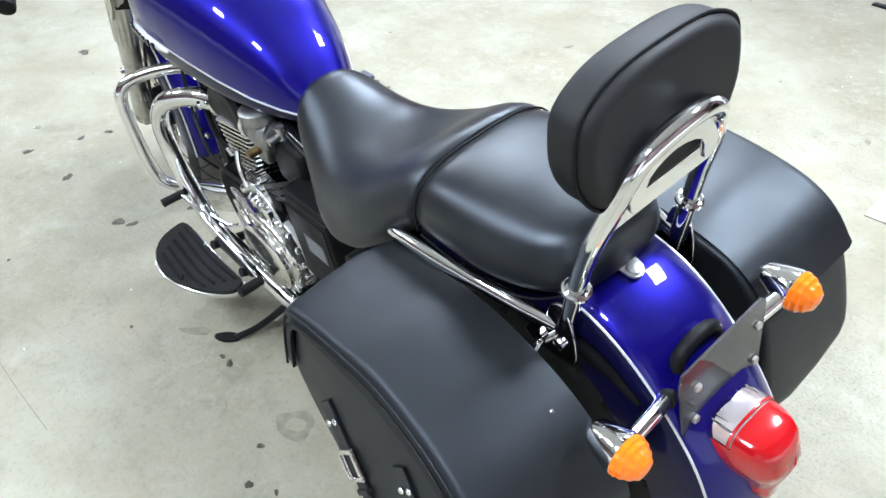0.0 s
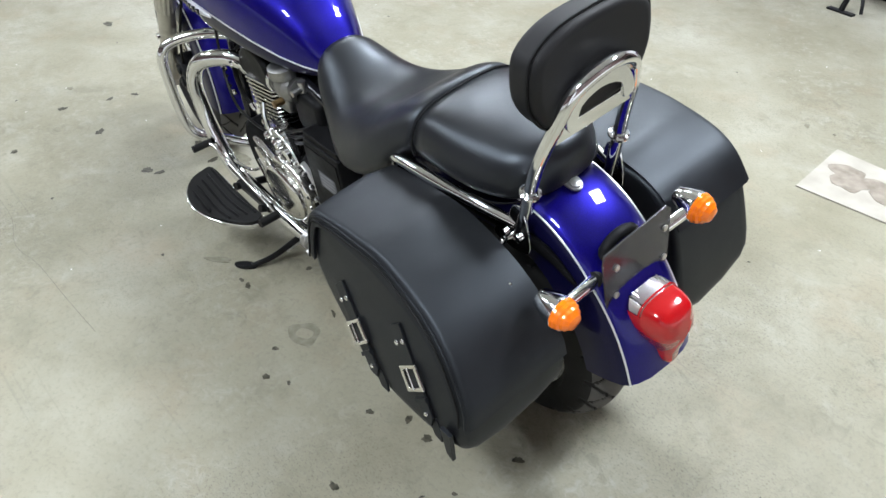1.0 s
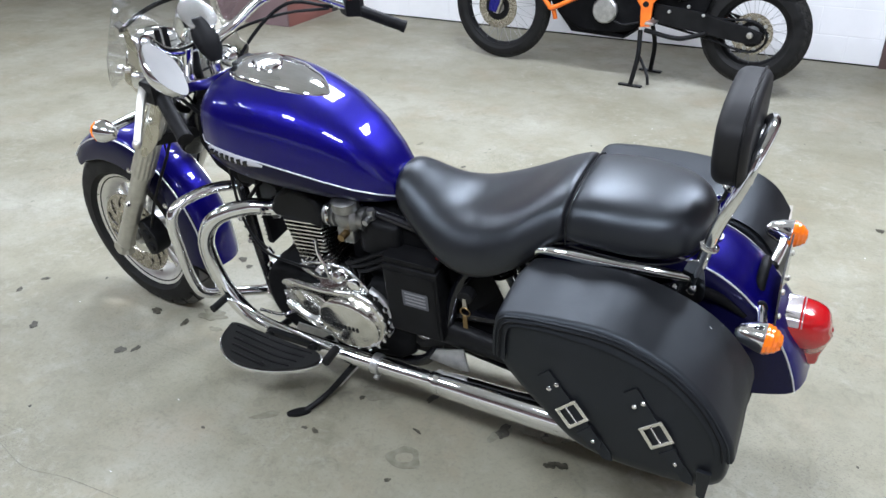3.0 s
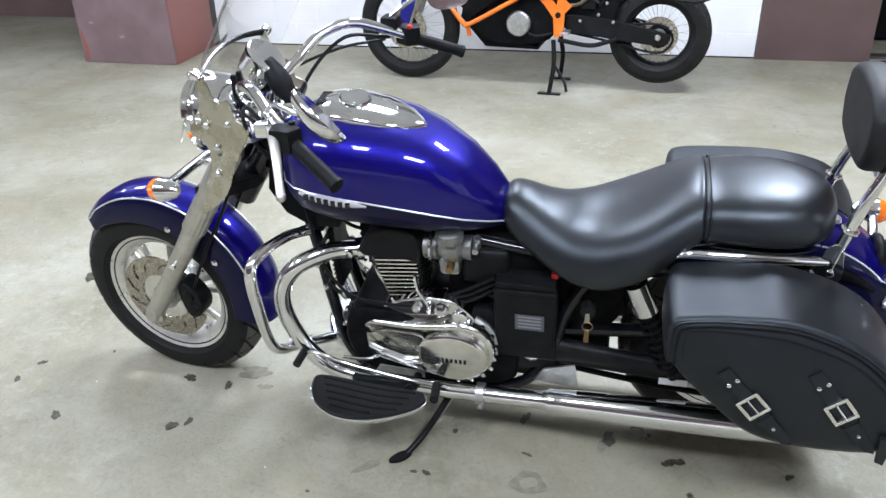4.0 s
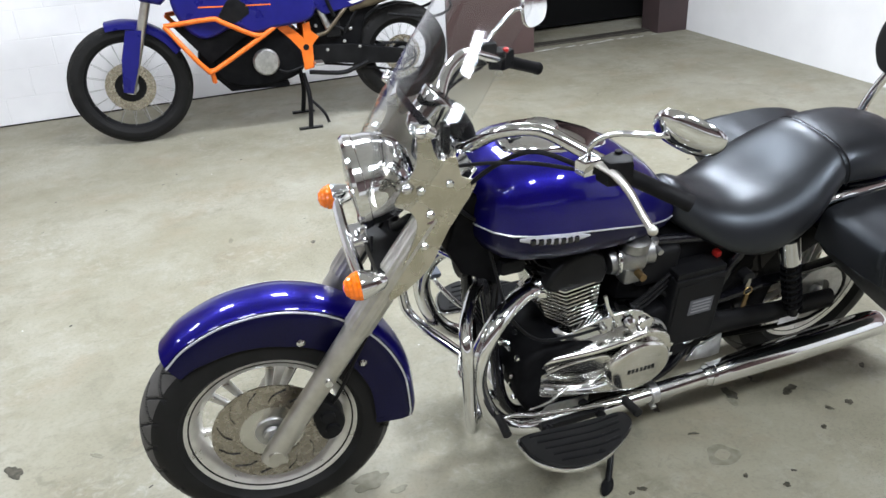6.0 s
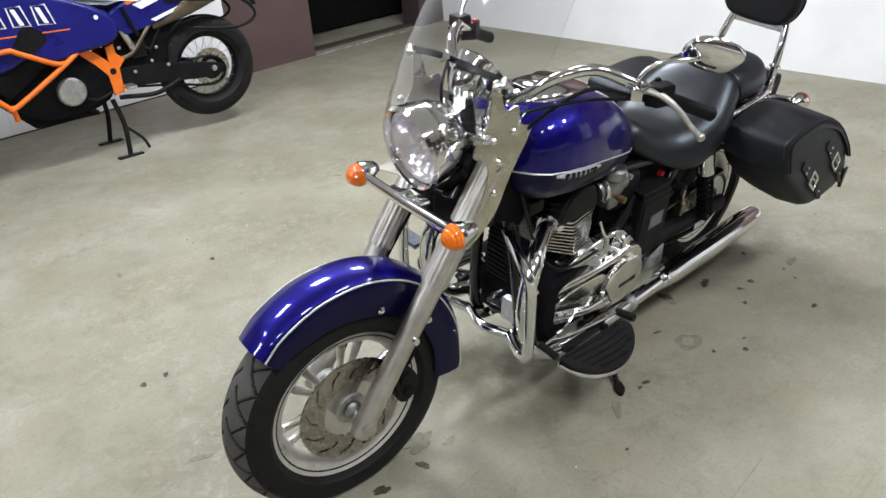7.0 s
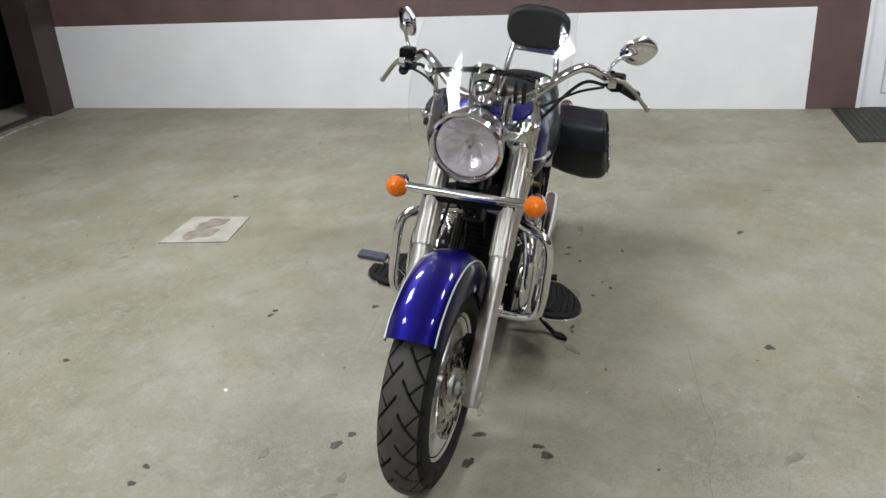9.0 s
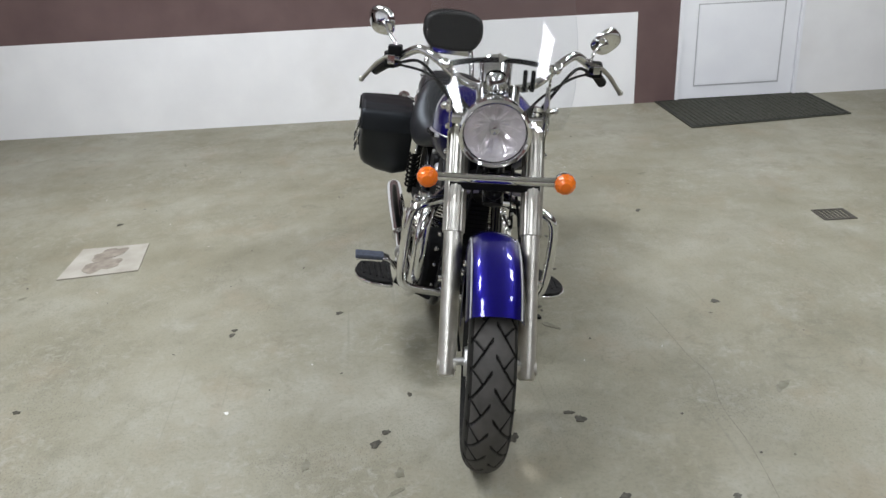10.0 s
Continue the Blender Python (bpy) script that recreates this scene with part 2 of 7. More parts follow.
M["floor"] = concrete()
M["stain"] = vary(material("oil_spot", (0.06, 0.056, 0.046), 0.5), 60, (0.022, 0.02, 0.013), (0.085, 0.078, 0.055))
M["faint"] = vary(material("faint_stain", (0.2, 0.19, 0.14), 0.6), 40, (0.15, 0.14, 0.098), (0.215, 0.203, 0.152))
M["chalk"] = material("white_speck", (0.7, 0.69, 0.66), 0.8)
M["white"] = vary(material("white_wall_paint", (0.85, 0.85, 0.85), 0.55), 2.5, (0.82, 0.82, 0.825), (0.88, 0.88, 0.88), rough=(0.45, 0.62), bump=0.2, bump_scale=35, second=(1.2, (0.72, 0.71, 0.68), 0.6, 0.8, 0.5))
M["blockwork"] = vary(material("white_painted_blockwork", (0.85, 0.85, 0.85), 0.55), 2.5, (0.79, 0.79, 0.8), (0.87, 0.87, 0.875), rough=(0.45, 0.62), bump=0.25, bump_scale=30, second=(1.7, (0.7, 0.695, 0.67), 0.58, 0.8, 0.5))
bw = M["blockwork"].node_tree
bw_tc, bw_sep, bw_com, bw_br, bw_bp = (bw.nodes.new(k) for k in ("ShaderNodeTexCoord", "ShaderNodeSeparateXYZ", "ShaderNodeCombineXYZ", "ShaderNodeTexBrick", "ShaderNodeBump"))
bw.links.new(bw_tc.outputs["Object"], bw_sep.inputs[0])
bw.links.new(bw_sep.outputs["X"], bw_com.inputs["X"])
bw.links.new(bw_sep.outputs["Z"], bw_com.inputs["Y"])
bw.links.new(bw_com.outputs[0], bw_br.inputs["Vector"])
for k_, v_ in (("Scale", 1.0), ("Brick Width", 0.4), ("Row Height", 0.2), ("Mortar Size", 0.006), ("Mortar Smooth", 0.6)):
    bw_br.inputs[k_].default_value = v_
bw_bp.inputs["Strength"].default_value, bw_bp.inputs["Distance"].default_value = 0.5, 0.004
bw_bp.invert = True
bw.links.new(bw_br.outputs["Fac"], bw_bp.inputs["Height"])
bw.links.new(bw_bp.outputs["Normal"], [n for n in bw.nodes if n.bl_idname == "ShaderNodeBump" and n is not bw_bp][0].inputs["Normal"])
M["brown"] = vary(material("brown_wall_paint", (0.13, 0.082, 0.08), 0.45), 3, (0.115, 0.073, 0.071), (0.15, 0.097, 0.092), rough=(0.36, 0.52), bump=0.15, bump_scale=40)
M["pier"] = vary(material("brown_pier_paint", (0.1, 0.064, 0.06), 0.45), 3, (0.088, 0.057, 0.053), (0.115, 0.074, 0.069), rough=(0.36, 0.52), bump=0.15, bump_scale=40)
# darker copy of the brown, with the corner's lack of light in its colour
M["darkbrown"] = vary(material("shaded_brown_wall_paint", (0.05, 0.034, 0.034), 0.5), 3, (0.042, 0.029, 0.03), (0.06, 0.04, 0.04), rough=(0.4, 0.56), bump=0.15, bump_scale=40)
M["column"] = vary(material("grey_brown_paint", (0.17, 0.115, 0.115), 0.4), 4, (0.145, 0.1, 0.1), (0.2, 0.135, 0.14), rough=(0.32, 0.48), bump=0.2, bump_scale=40)
M["redbrown"] = vary(material("red_brown_paint", (0.22, 0.085, 0.07), 0.42), 3, (0.19, 0.075, 0.062), (0.25, 0.095, 0.078), rough=(0.34, 0.5), bump=0.15, bump_scale=40)
M["doorwhite"] = vary(material("white_door_paint", (0.85, 0.86, 0.88), 0.4), 3, (0.83, 0.84, 0.87), (0.88, 0.89, 0.91), rough=(0.35, 0.5))
M["ceilgrey"] = vary(material("ceiling_paint", (0.75, 0.76, 0.77), 0.8), 3, (0.71, 0.72, 0.73), (0.79, 0.8, 0.81))
M["mat"] = vary(material("grey_rubber_mat", (0.035, 0.036, 0.026), 0.8), 30, (0.026, 0.027, 0.018), (0.05, 0.05, 0.037), bump=0.5, bump_scale=250)
M["cardboard"] = vary(material("pale_cardboard", (0.36, 0.335, 0.285), 0.75), 8, (0.31, 0.287, 0.24), (0.4, 0.375, 0.325), bump=0.1, bump_scale=90)
M["damp"] = vary(material("damp_cardboard", (0.21, 0.18, 0.145), 0.7), 22, (0.16, 0.135, 0.105), (0.28, 0.245, 0.2))
M["engine_black"] = vary(material("matt_engine_black", (0.004, 0.004, 0.0045), 0.6, spec=0.06), 20, (0.003, 0.003, 0.0035), (0.007, 0.007, 0.0075))
M["bronze"] = vary(material("tinted_silencer", (0.16, 0.13, 0.09), 0.4, 0.8), 12, (0.12, 0.10, 0.07), (0.22, 0.18, 0.13))
M["pitch"] = material("dead_black", (0.006, 0.006, 0.006), 0.9, spec=0.1)
M["iron"] = vary(material("drain_iron", (0.08, 0.075, 0.06), 0.6, 0.5), 40, (0.06, 0.055, 0.045), (0.11, 0.1, 0.085))
# dark tone that stands in for shade, in the annex and beside the column
M["darkroom"] = material("shade_tone", (0.05, 0.045, 0.045), 0.8)
lamp_m = bpy.data.materials.new("lamp_diffuser")
lamp_m.use_nodes = True
nt_ = lamp_m.node_tree
nt_.nodes.remove(nt_.nodes["Principled BSDF"])
em_ = nt_.nodes.new("ShaderNodeEmission")
em_.inputs[0].default_value = (0.935, 0.98, 1.0, 1)
em_.inputs[1].default_value = 13.0
nt_.links.new(em_.outputs[0], nt_.nodes["Material Output"].inputs[0])
M["lamp"] = lamp_m


# ---- mesh kit ----
def to_mesh(name, bm, sharp=38):
    bmesh.ops.recalc_face_normals(bm, faces=bm.faces)
    me = bpy.data.meshes.new(name)
    bm.to_mesh(me)
    bm.free()
    for p in me.polygons:
        p.use_smooth = True
    me.set_sharp_from_angle(angle=radians(sharp))
    return me


def part(name, bm, mat, parent, label="", m=None, sharp=38, sub=0):
    me = bm if isinstance(bm, bpy.types.Mesh) else to_mesh(name, bm, sharp)
    if not me.materials:
        for x in (mat if isinstance(mat, (list, tuple)) else [mat]):
            me.materials.append(M[x])
    ob = new(name, me)
    ob.parent = parent
    if m is not None:
        ob.matrix_basis = m
    if label:
        tagged(ob, label)
    if not sub and len(me.polygons) < 4000:
        wn = ob.modifiers.new("flat faces", "WEIGHTED_NORMAL")
        wn.keep_sharp = True
    if sub:
        s = ob.modifiers.new("smooth", "SUBSURF")
        s.levels = s.render_levels = sub
    return ob


def thing(name, label, category, m=None, group="", kind=""):
    ob = new(name)
    ob.empty_display_size = 0.1
    if m is not None:
        ob.matrix_basis = m
    return tagged(ob, label, category, group, kind)


def solid(name, bm, mat, label, category, m=None, group="", kind="", sharp=38):
    ob = part(name, bm, mat, None, "", m, sharp)
    return tagged(ob, label, category, group, kind)


def join(*bms):
    """One bmesh out of several."""
    out = bmesh.new()
    for b in bms:
        me = bpy.data.meshes.new("tmp")
        b.to_mesh(me)
        b.free()
        out.from_mesh(me)
        bpy.data.meshes.remove(me)
    return out


def spline(pts, n=6, closed=False):
    p = [Vector(q) for q in pts]
    if n <= 1 or len(p) < 3:
        return p
    out = []
    cnt = len(p)
    for i in range(cnt if closed else cnt - 1):
        if closed:
            a, b, c, d = p[i - 1], p[i], p[(i + 1) % cnt], p[(i + 2) % cnt]
        else:
            b, c = p[i], p[i + 1]
            a = p[i - 1] if i else b + (b - c)
            d = p[i + 2] if i + 2 < cnt else c + (c - b)
        for k in range(n):
            t = k / n
            out.append(0.5 * ((2 * b) + (c - a) * t + (2 * a - 5 * b + 4 * c - d) * t * t + (3 * b - a - 3 * c + d) * t ** 3))
    if not closed:
        out.append(p[-1])
    return out


def loft(rings, caps=True, closed=True, around=False, pick=None):
    """A skin over rings of equal count. around: the last ring joins the first. pick(i, j): material slot of a face."""
    bm = bmesh.new()
    vs = [[bm.verts.new(q) for q in r] for r in rings]
    n = len(rings[0])
    for i in range(len(vs) if around else len(vs) - 1):
        a, b = vs[i], vs[(i + 1) % len(vs)]
        for j in range(n if closed else n - 1):
            k = (j + 1) % n
            f = bm.faces.new((a[j], a[k], b[k], b[j]))
            if pick:
                f.material_index = pick(i, j)
    if caps and not around and closed:
        bm.faces.new(vs[0])
        bm.faces.new(list(reversed(vs[-1])))
    return bm


def tube(pts, r, seg=12, n=6, closed=False, flat=1.0):
    """A round bar along a smooth line. r: one radius, or one for each point given."""
    path = spline(pts, n, closed)
    cnt = len(path)
    if isinstance(r, (int, float)):
        rr = [r] * cnt
    else:
        rr = [float(v) for v in np.interp(np.linspace(0, len(r) - 1, cnt), range(len(r)), r)]
    rings = []
    up = None
    for i, q in enumerate(path):
        if closed:
            t = path[(i + 1) % cnt] - path[i - 1]
        else:
            t = path[min(i + 1, cnt - 1)] - path[max(i - 1, 0)]
        t.normalize()
        if up is None:
            up = Vector((0, 0, 1)) if abs(t.z) < 0.9 else Vector((0, 1, 0))
        side = t.cross(up)
        side.normalize()
        up = side.cross(t)
        rings.append([q + rr[i] * (math.cos(a) * side + flat * math.sin(a) * up) for a in (2 * math.pi * k / seg for k in range(seg))])
    return loft(rings, around=closed)


def rod(a, b, r, seg=12, r2=None):
    return tube([a, b], [r, r if r2 is None else r2], seg, 1)


def lathe(profile, seg=32, m=None, closed=False, caps=True):
    """profile: (radius, height) round z, then moved by m."""
    rings = [[Vector((r * math.cos(a), r * math.sin(a), h)) for a in (2 * math.pi * k / seg for k in range(seg))] for r, h in profile]
    bm = loft(rings, caps=caps and not closed, around=closed)
    if m is not None:
        bm.transform(m)
    return bm


def box(x0, x1, y0, y1, z0, z1, bevel=0.0, seg=2):
    bm = bmesh.new()
    bmesh.ops.create_cube(bm, size=1, matrix=Matrix.Translation(((x0 + x1) / 2, (y0 + y1) / 2, (z0 + z1) / 2)) @ Matrix.Diagonal((abs(x1 - x0), abs(y1 - y0), abs(z1 - z0), 1)))
    if bevel:
        bmesh.ops.bevel(bm, geom=bm.edges[:], offset=bevel, segments=seg, profile=0.5, affect="EDGES")
    return bm


def slab(poly, lo, hi, axis="y", bevel=0.0, seg=2, smooth=0):
    """A flat outline (two coordinates) given thickness along an axis."""
    if smooth:
        poly = [(q.x, q.y) for q in spline([(a, b, 0) for a, b in poly], smooth, True)]
    put = {"y": lambda a, b, h: (a, h, b), "z": lambda a, b, h: (a, b, h), "x": lambda a, b, h: (h, a, b)}[axis]
    bm = bmesh.new()
    lower = [bm.verts.new(put(a, b, lo)) for a, b in poly]
    upper = [bm.verts.new(put(a, b, hi)) for a, b in poly]
    n = len(poly)
    bm.faces.new(lower)
    bm.faces.new(upper)
    for i in range(n):
        bm.faces.new((lower[i], lower[(i + 1) % n], upper[(i + 1) % n], upper[i]))
    bmesh.ops.recalc_face_normals(bm, faces=bm.faces)
    if bevel:
        rim = [e for e in bm.edges if (e.verts[0] in lower) == (e.verts[1] in lower)]
        bmesh.ops.bevel(bm, geom=rim, offset=bevel, segments=seg, profile=0.5, affect="EDGES", clamp_overlap=True)
    return bm


def ball(c, rx, ry=None, rz=None, u=20, v=12):
    bm = bmesh.new()
    bmesh.ops.create_uvsphere(bm, u_segments=u, v_segments=v, radius=1)
    bm.transform(Matrix.Translation(c) @ Matrix.Diagonal((rx, ry or rx, rz or rx, 1)))
    return bm


def toward(a, d):
    """A frame at a whose z runs along d."""
    return Matrix.Translation(a) @ Vector(d).to_track_quat("Z", "Y").to_matrix().to_4x4()


def fender(path, section, pick, deep=None):
    """A sheet-metal guard: a section of (side, depth) carried along a path in the x-z plane."""
    path = [Vector((a, 0, b)) for a, b in path]
    path = spline(path, 5)
    rings = []
    for i, q in enumerate(path):
        t = path[min(i + 1, len(path) - 1)] - path[max(i - 1, 0)]
        t.normalize()
        nrm = Vector((-t.z, 0, t.x))
        if nrm.dot(Vector((0, 0, 1))) < 0 and i == 0:
            flip = -1
        elif i == 0:
            flip = 1
        nrm *= flip
        k = deep(i / (len(path) - 1)) if deep else 1.0
        ring = [q + Vector((0, s, 0)) + nrm * (d if d > -0.045 else -0.045 + (d + 0.045) * k) for s, d in section]
        inner = [q + Vector((0, s * 0.965, 0)) + nrm * ((d if d > -0.045 else -0.045 + (d + 0.045) * k) - 0.004) for s, d in reversed(section)]
        rings.append(ring + inner)
    return loft(rings, pick=pick)


def line_on_fender(path, side, depth, r):
    path = spline([Vector((a, 0, b)) for a, b in path], 5)
    out = []
    for i, q in enumerate(path):
        t = path[min(i + 1, len(path) - 1)] - path[max(i - 1, 0)]
        t.normalize()
        nrm = Vector((-t.z, 0, t.x))
        if nrm.z < 0 and i == 0:
            flip = -1
        elif i == 0:
            flip = 1
        out.append(q + Vector((0, side, 0)) + nrm * flip * depth)
    return tube(out, r, 6, 1)


# ---- the room ----
def wall_box(name, bm, mat, label, m=None):
    return solid(name, bm, mat, label, "wall", m, kind="structure")


solid("floor", box(-8, 9, -9, 6.4, -0.15, 0), "floor", "worn grey-beige concrete workshop floor with oil spots", "floor", kind="structure")
solid("ceiling", box(-8, 9, -9, 6.4, CEIL, CEIL + 0.15), "ceilgrey", "pale grey painted ceiling", "ceiling", kind="structure")

YW = -4.58          # face of the long wall behind the second motorcycle
# thin near-black strip, set back a little under the white wall
wall_box("wall_south_foot", box(-0.84, 3.77, YW - 0.25, YW - 0.012, 0, 0.0125), "pitch", "black strip set back along the foot of the white wall")
wall_box("wall_south", box(-0.84, 3.77, YW - 0.25, YW, 0.0125, CEIL), "blockwork", "white painted block wall behind the blue motorcycle")
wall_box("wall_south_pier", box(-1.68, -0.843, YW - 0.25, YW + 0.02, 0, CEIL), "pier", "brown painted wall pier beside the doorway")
wall_box("wall_south_corner", box(-3.9, -3.02, YW - 0.25, YW + 0.01, 0, CEIL), "darkbrown", "brown painted wall end at the room corner, shade put into its colour")
wall_box("wall_south_lintel", box(-3.02, -1.68, YW - 0.25, YW, 2.1, CEIL), "brown", "brown painted wall over the doorway")
wall_box("wall_south_side", box(4.62, 8.8, -5.75, -5.5, 0, CEIL), "brown", "brown painted wall beyond the column")
wall_box("wall_south_return", box(4.4, 4.62, -5.75, YW - 0.252, 0, CEIL), "brown", "brown painted wall behind the column")
column = solid("column", box(3.77, 4.62, YW - 0.25, -3.79, 0, CEIL, 0.012), "column", "grey-brown painted square column with a red-brown side", "column", kind="structure")
part("side_face", box(3.765, 3.7685, YW + 0.10, -3.805, 0, CEIL - 0.01), "redbrown", column, "red-brown painted side")
# the shade between column and wall, painted on as a dark strip
part("shade_strip", box(3.764, 3.7685, YW + 0.004, YW + 0.096, 0, CEIL - 0.01), "darkroom", column, "painted-in strip of shade where the column meets the white wall")
part("paint_chip", slab([(4.56, 0.02), (4.60, 0.02), (4.60, 0.24), (4.585, 0.28), (4.575, 0.2), (4.555, 0.12)], -3.7898, -3.788, "y"), "redbrown", column)
for cx, cz, r in ((4.22, 0.22, 0.03), (3.81, 0.62, 0.025), (4.48, 0.33, 0.025)):
    part("paint_chip", slab([(cx - r, cz), (cx - 0.3 * r, cz + 0.5 * r), (cx + r, cz + 0.2 * r), (cx + 0.4 * r, cz - 0.5 * r)], -3.7895, -3.788, "y"), "chip", column)
# added walls and a black sheet: the doorway's darkness is put into their colour
wall_box("wall_annex_back", box(-5.2, 0.3, -7.6, -7.4, 0, CEIL), "darkroom", "added annex back wall, coloured dark to stand in for shade")
wall_box("wall_annex_left", box(-1.0, -0.85, -7.4, YW - 0.26, 0, CEIL), "darkroom", "added annex side wall, coloured dark to stand in for shade")
wall_box("wall_annex_right", box(-4.6, -4.45, -7.4, YW - 0.26, 0, CEIL), "darkroom", "added annex side wall, coloured dark to stand in for shade")
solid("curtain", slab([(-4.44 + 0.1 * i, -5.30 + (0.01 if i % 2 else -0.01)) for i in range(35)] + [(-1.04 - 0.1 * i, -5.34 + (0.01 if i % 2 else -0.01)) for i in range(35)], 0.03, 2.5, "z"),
      "pitch", "black sheet added to stand in for the darkness of the doorway", "curtain")
solid("threshold", box(-3.02, -1.68, YW - 0.22, YW - 0.10, 0.0, 0.018, 0.004), "iron", "worn metal threshold strip in the doorway", "threshold", kind="structure")

# back wall, turned a little against the motorcycle
BACK = Matrix.Translation((-3.36, YW - 0.02, 0)) @ Matrix.Rotation(radians(-3.1), 4, "Z")


def back(name, y0, y1, z0, z1, proud, mat, label, depth=0.25):
    return wall_box(name, box(-depth, proud, y0, y1, z0, z1), mat, label, BACK)


back("wall_west", -0.3, 7.06, 0, CEIL, 0.0, "brown", "brown painted back wall above a white dado")
wall_box("wall_west_dado", box(0.0, 0.006, 0.0, 6.70, 0, 0.775), "white", "white painted lower band of the back wall", BACK)
back("wall_west_far", 8.14, 9.0, 0, CEIL, 0.004, "white", "white painted wall beside the door")
back("wall_west_end", 9.0, 11.4, 0, CEIL, 0.03, "brown", "brown painted pier at the end of the wall")
back("wall_west_lintel", 7.06, 8.14, 2.06, CEIL, 0.0, "brown", "brown painted wall over the door")
door = thing("door_1", "closed white painted steel door in a white frame", "door", BACK, kind="structure")
part("door_leaf", box(-0.07, -0.012, 7.095, 8.105, 0.012, 2.02, 0.003), "doorwhite", door)
for z0, z1 in ((0.13, 0.80), (0.90, 1.90)):
    part("door_panel", box(-0.0135, -0.007, 7.235, 7.965, z0, z1, 0.003), "doorwhite", door, "raised door panel")
    for a, b, c, d in ((7.222, 7.232, z0 - 0.013, z1 + 0.013), (7.968, 7.978, z0 - 0.013, z1 + 0.013), (7.232, 7.968, z0 - 0.013, z0 - 0.003), (7.232, 7.968, z1 + 0.003, z1 + 0.013)):
        part("panel_seal", box(-0.0125, -0.009, a, b, c, d), "seal", door, "thin grey seal round the panel")
for a, b, c, d in ((7.06, 7.09, 0, 2.06), (8.11, 8.14, 0, 2.06), (7.09, 8.11, 2.025, 2.06)):
    part("door_frame", box(-0.1, 0.012, a, b, c, d, 0.004), "doorwhite", door)
part("door_handle", join(rod((-0.014, 8.04, 1.02), (0.03, 8.04, 1.02), 0.009), rod((0.03, 8.04, 1.02), (0.03, 7.93, 1.02), 0.008)), "alu", door, "aluminium lever handle")
part("backing", box(-0.25, -0.11, 7.06, 8.14, 0, 2.06), "brown", door)

# unseen walls, added to close the room; their colours shape the reflections
wall_box("wall_north", box(-5, 9, 6.2, 6.4, 0, CEIL), "brown", "added unseen wall, brown above a white dado, for the reflections")
wall_box("wall_north_dado", box(-5, 8.8, 6.194, 6.2, 0, 0.775), "white", "white lower band of the added unseen wall")
wall_box("wall_east", box(8.8, 9, -9, 6.2, 0, CEIL), "brown", "added unseen wall, brown above a white dado, for the reflections")
wall_box("wall_east_dado", box(8.794, 8.8, -4.5, 6.19, 0, 0.775), "white", "white lower band of the added unseen wall")
wall_box("wall_annex_end", box(-8, 9, -9, -8.8, 0, CEIL), "brown", "added unseen brown wall closing the room")

MAT = [(-2.987, 2.273), (-2.044, 2.226), (-2.12, 3.565), (-3.085, 3.668)]
dm = thing("doormat", "dark olive-grey ribbed rubber doormat in front of the door", "doormat")
part("mat_body", slab(MAT, 0.0005, 0.010, "z", 0.002), "mat", dm)
part("mat_border", tube([(x, y, 0.008) for x, y in [(-2.962, 2.297), (-2.07, 2.252), (-2.143, 3.542), (-3.055, 3.64)]], 0.012, 8, 1, True, flat=0.45), "rubber", dm, "raised rubber border")
for k in range(1, 30):
    f = k / 30
    a = Vector((-2.94 - 0.085 * f, 2.30 + 1.34 * f, 0.010))
    b = Vector((-2.095 - 0.065 * f, 2.26 + 1.27 * f, 0.010))
    part("mat_rib", rod(a, b, 0.006, 6), "mat", dm)
card = thing("cardboard_sheet", "pale cardboard sheet with a damp stain on the floor", "cardboard")
CARD = [(-0.103, -1.871), (-0.50, -1.857), (-0.51, -1.508), (-0.14, -1.482)]
part("sheet", slab(CARD, 0.0005, 0.007, "z", 0.001), "cardboard", card)
rng = random.Random(5)


def blob(cx, cy, rx, ry, turn=0.0, rough=0.35, n=40, z=0.0006, h=0.0007):
    """A thin uneven patch lying on a surface."""
    pts = []
    ph = [rng.uniform(0, 6.28) for _ in range(4)]
    for k in range(n):
        a = 2 * math.pi * k / n
        r = 1 + rough * (0.5 * math.sin(2 * a + ph[0]) + 0.35 * math.sin(3 * a + ph[1]) + 0.3 * math.sin(5 * a + ph[2]) + 0.2 * math.sin(8 * a + ph[3]))
        x, y = rx * r * math.cos(a), ry * r * math.sin(a)
        pts.append((cx + x * math.cos(turn) - y * math.sin(turn), cy + x * math.sin(turn) + y * math.cos(turn)))
    return slab(pts, z, z + h + rng.uniform(0, 0.0008), "z")


part("damp_patch", join(blob(-0.25, -1.69, 0.09, 0.085, 0.3, z=0.0072), blob(-0.39, -1.69, 0.07, 0.09, 1.2, z=0.0075)), "damp", card, "brown damp stain")
drain = thing("floor_drain", "small square iron drain grate set in the floor", "drain", Matrix.Translation((-0.102, 2.219, 0)) @ Matrix.Rotation(radians(-4), 4, "Z"))
part("drain_frame", join(*[box(*v, 0.0004, 0.005, 0.0008) for v in ((-0.08, 0.08, -0.09, -0.078), (-0.08, 0.08, 0.078, 0.09), (-0.08, -0.068, -0.078, 0.078), (0.068, 0.08, -0.078, 0.078))]), "iron", drain)
for k in range(7):
    part("slat", box(-0.068, 0.068, -0.07 + k * 0.0225, -0.058 + k * 0.0225, 0.0004, 0.004), "iron", drain)

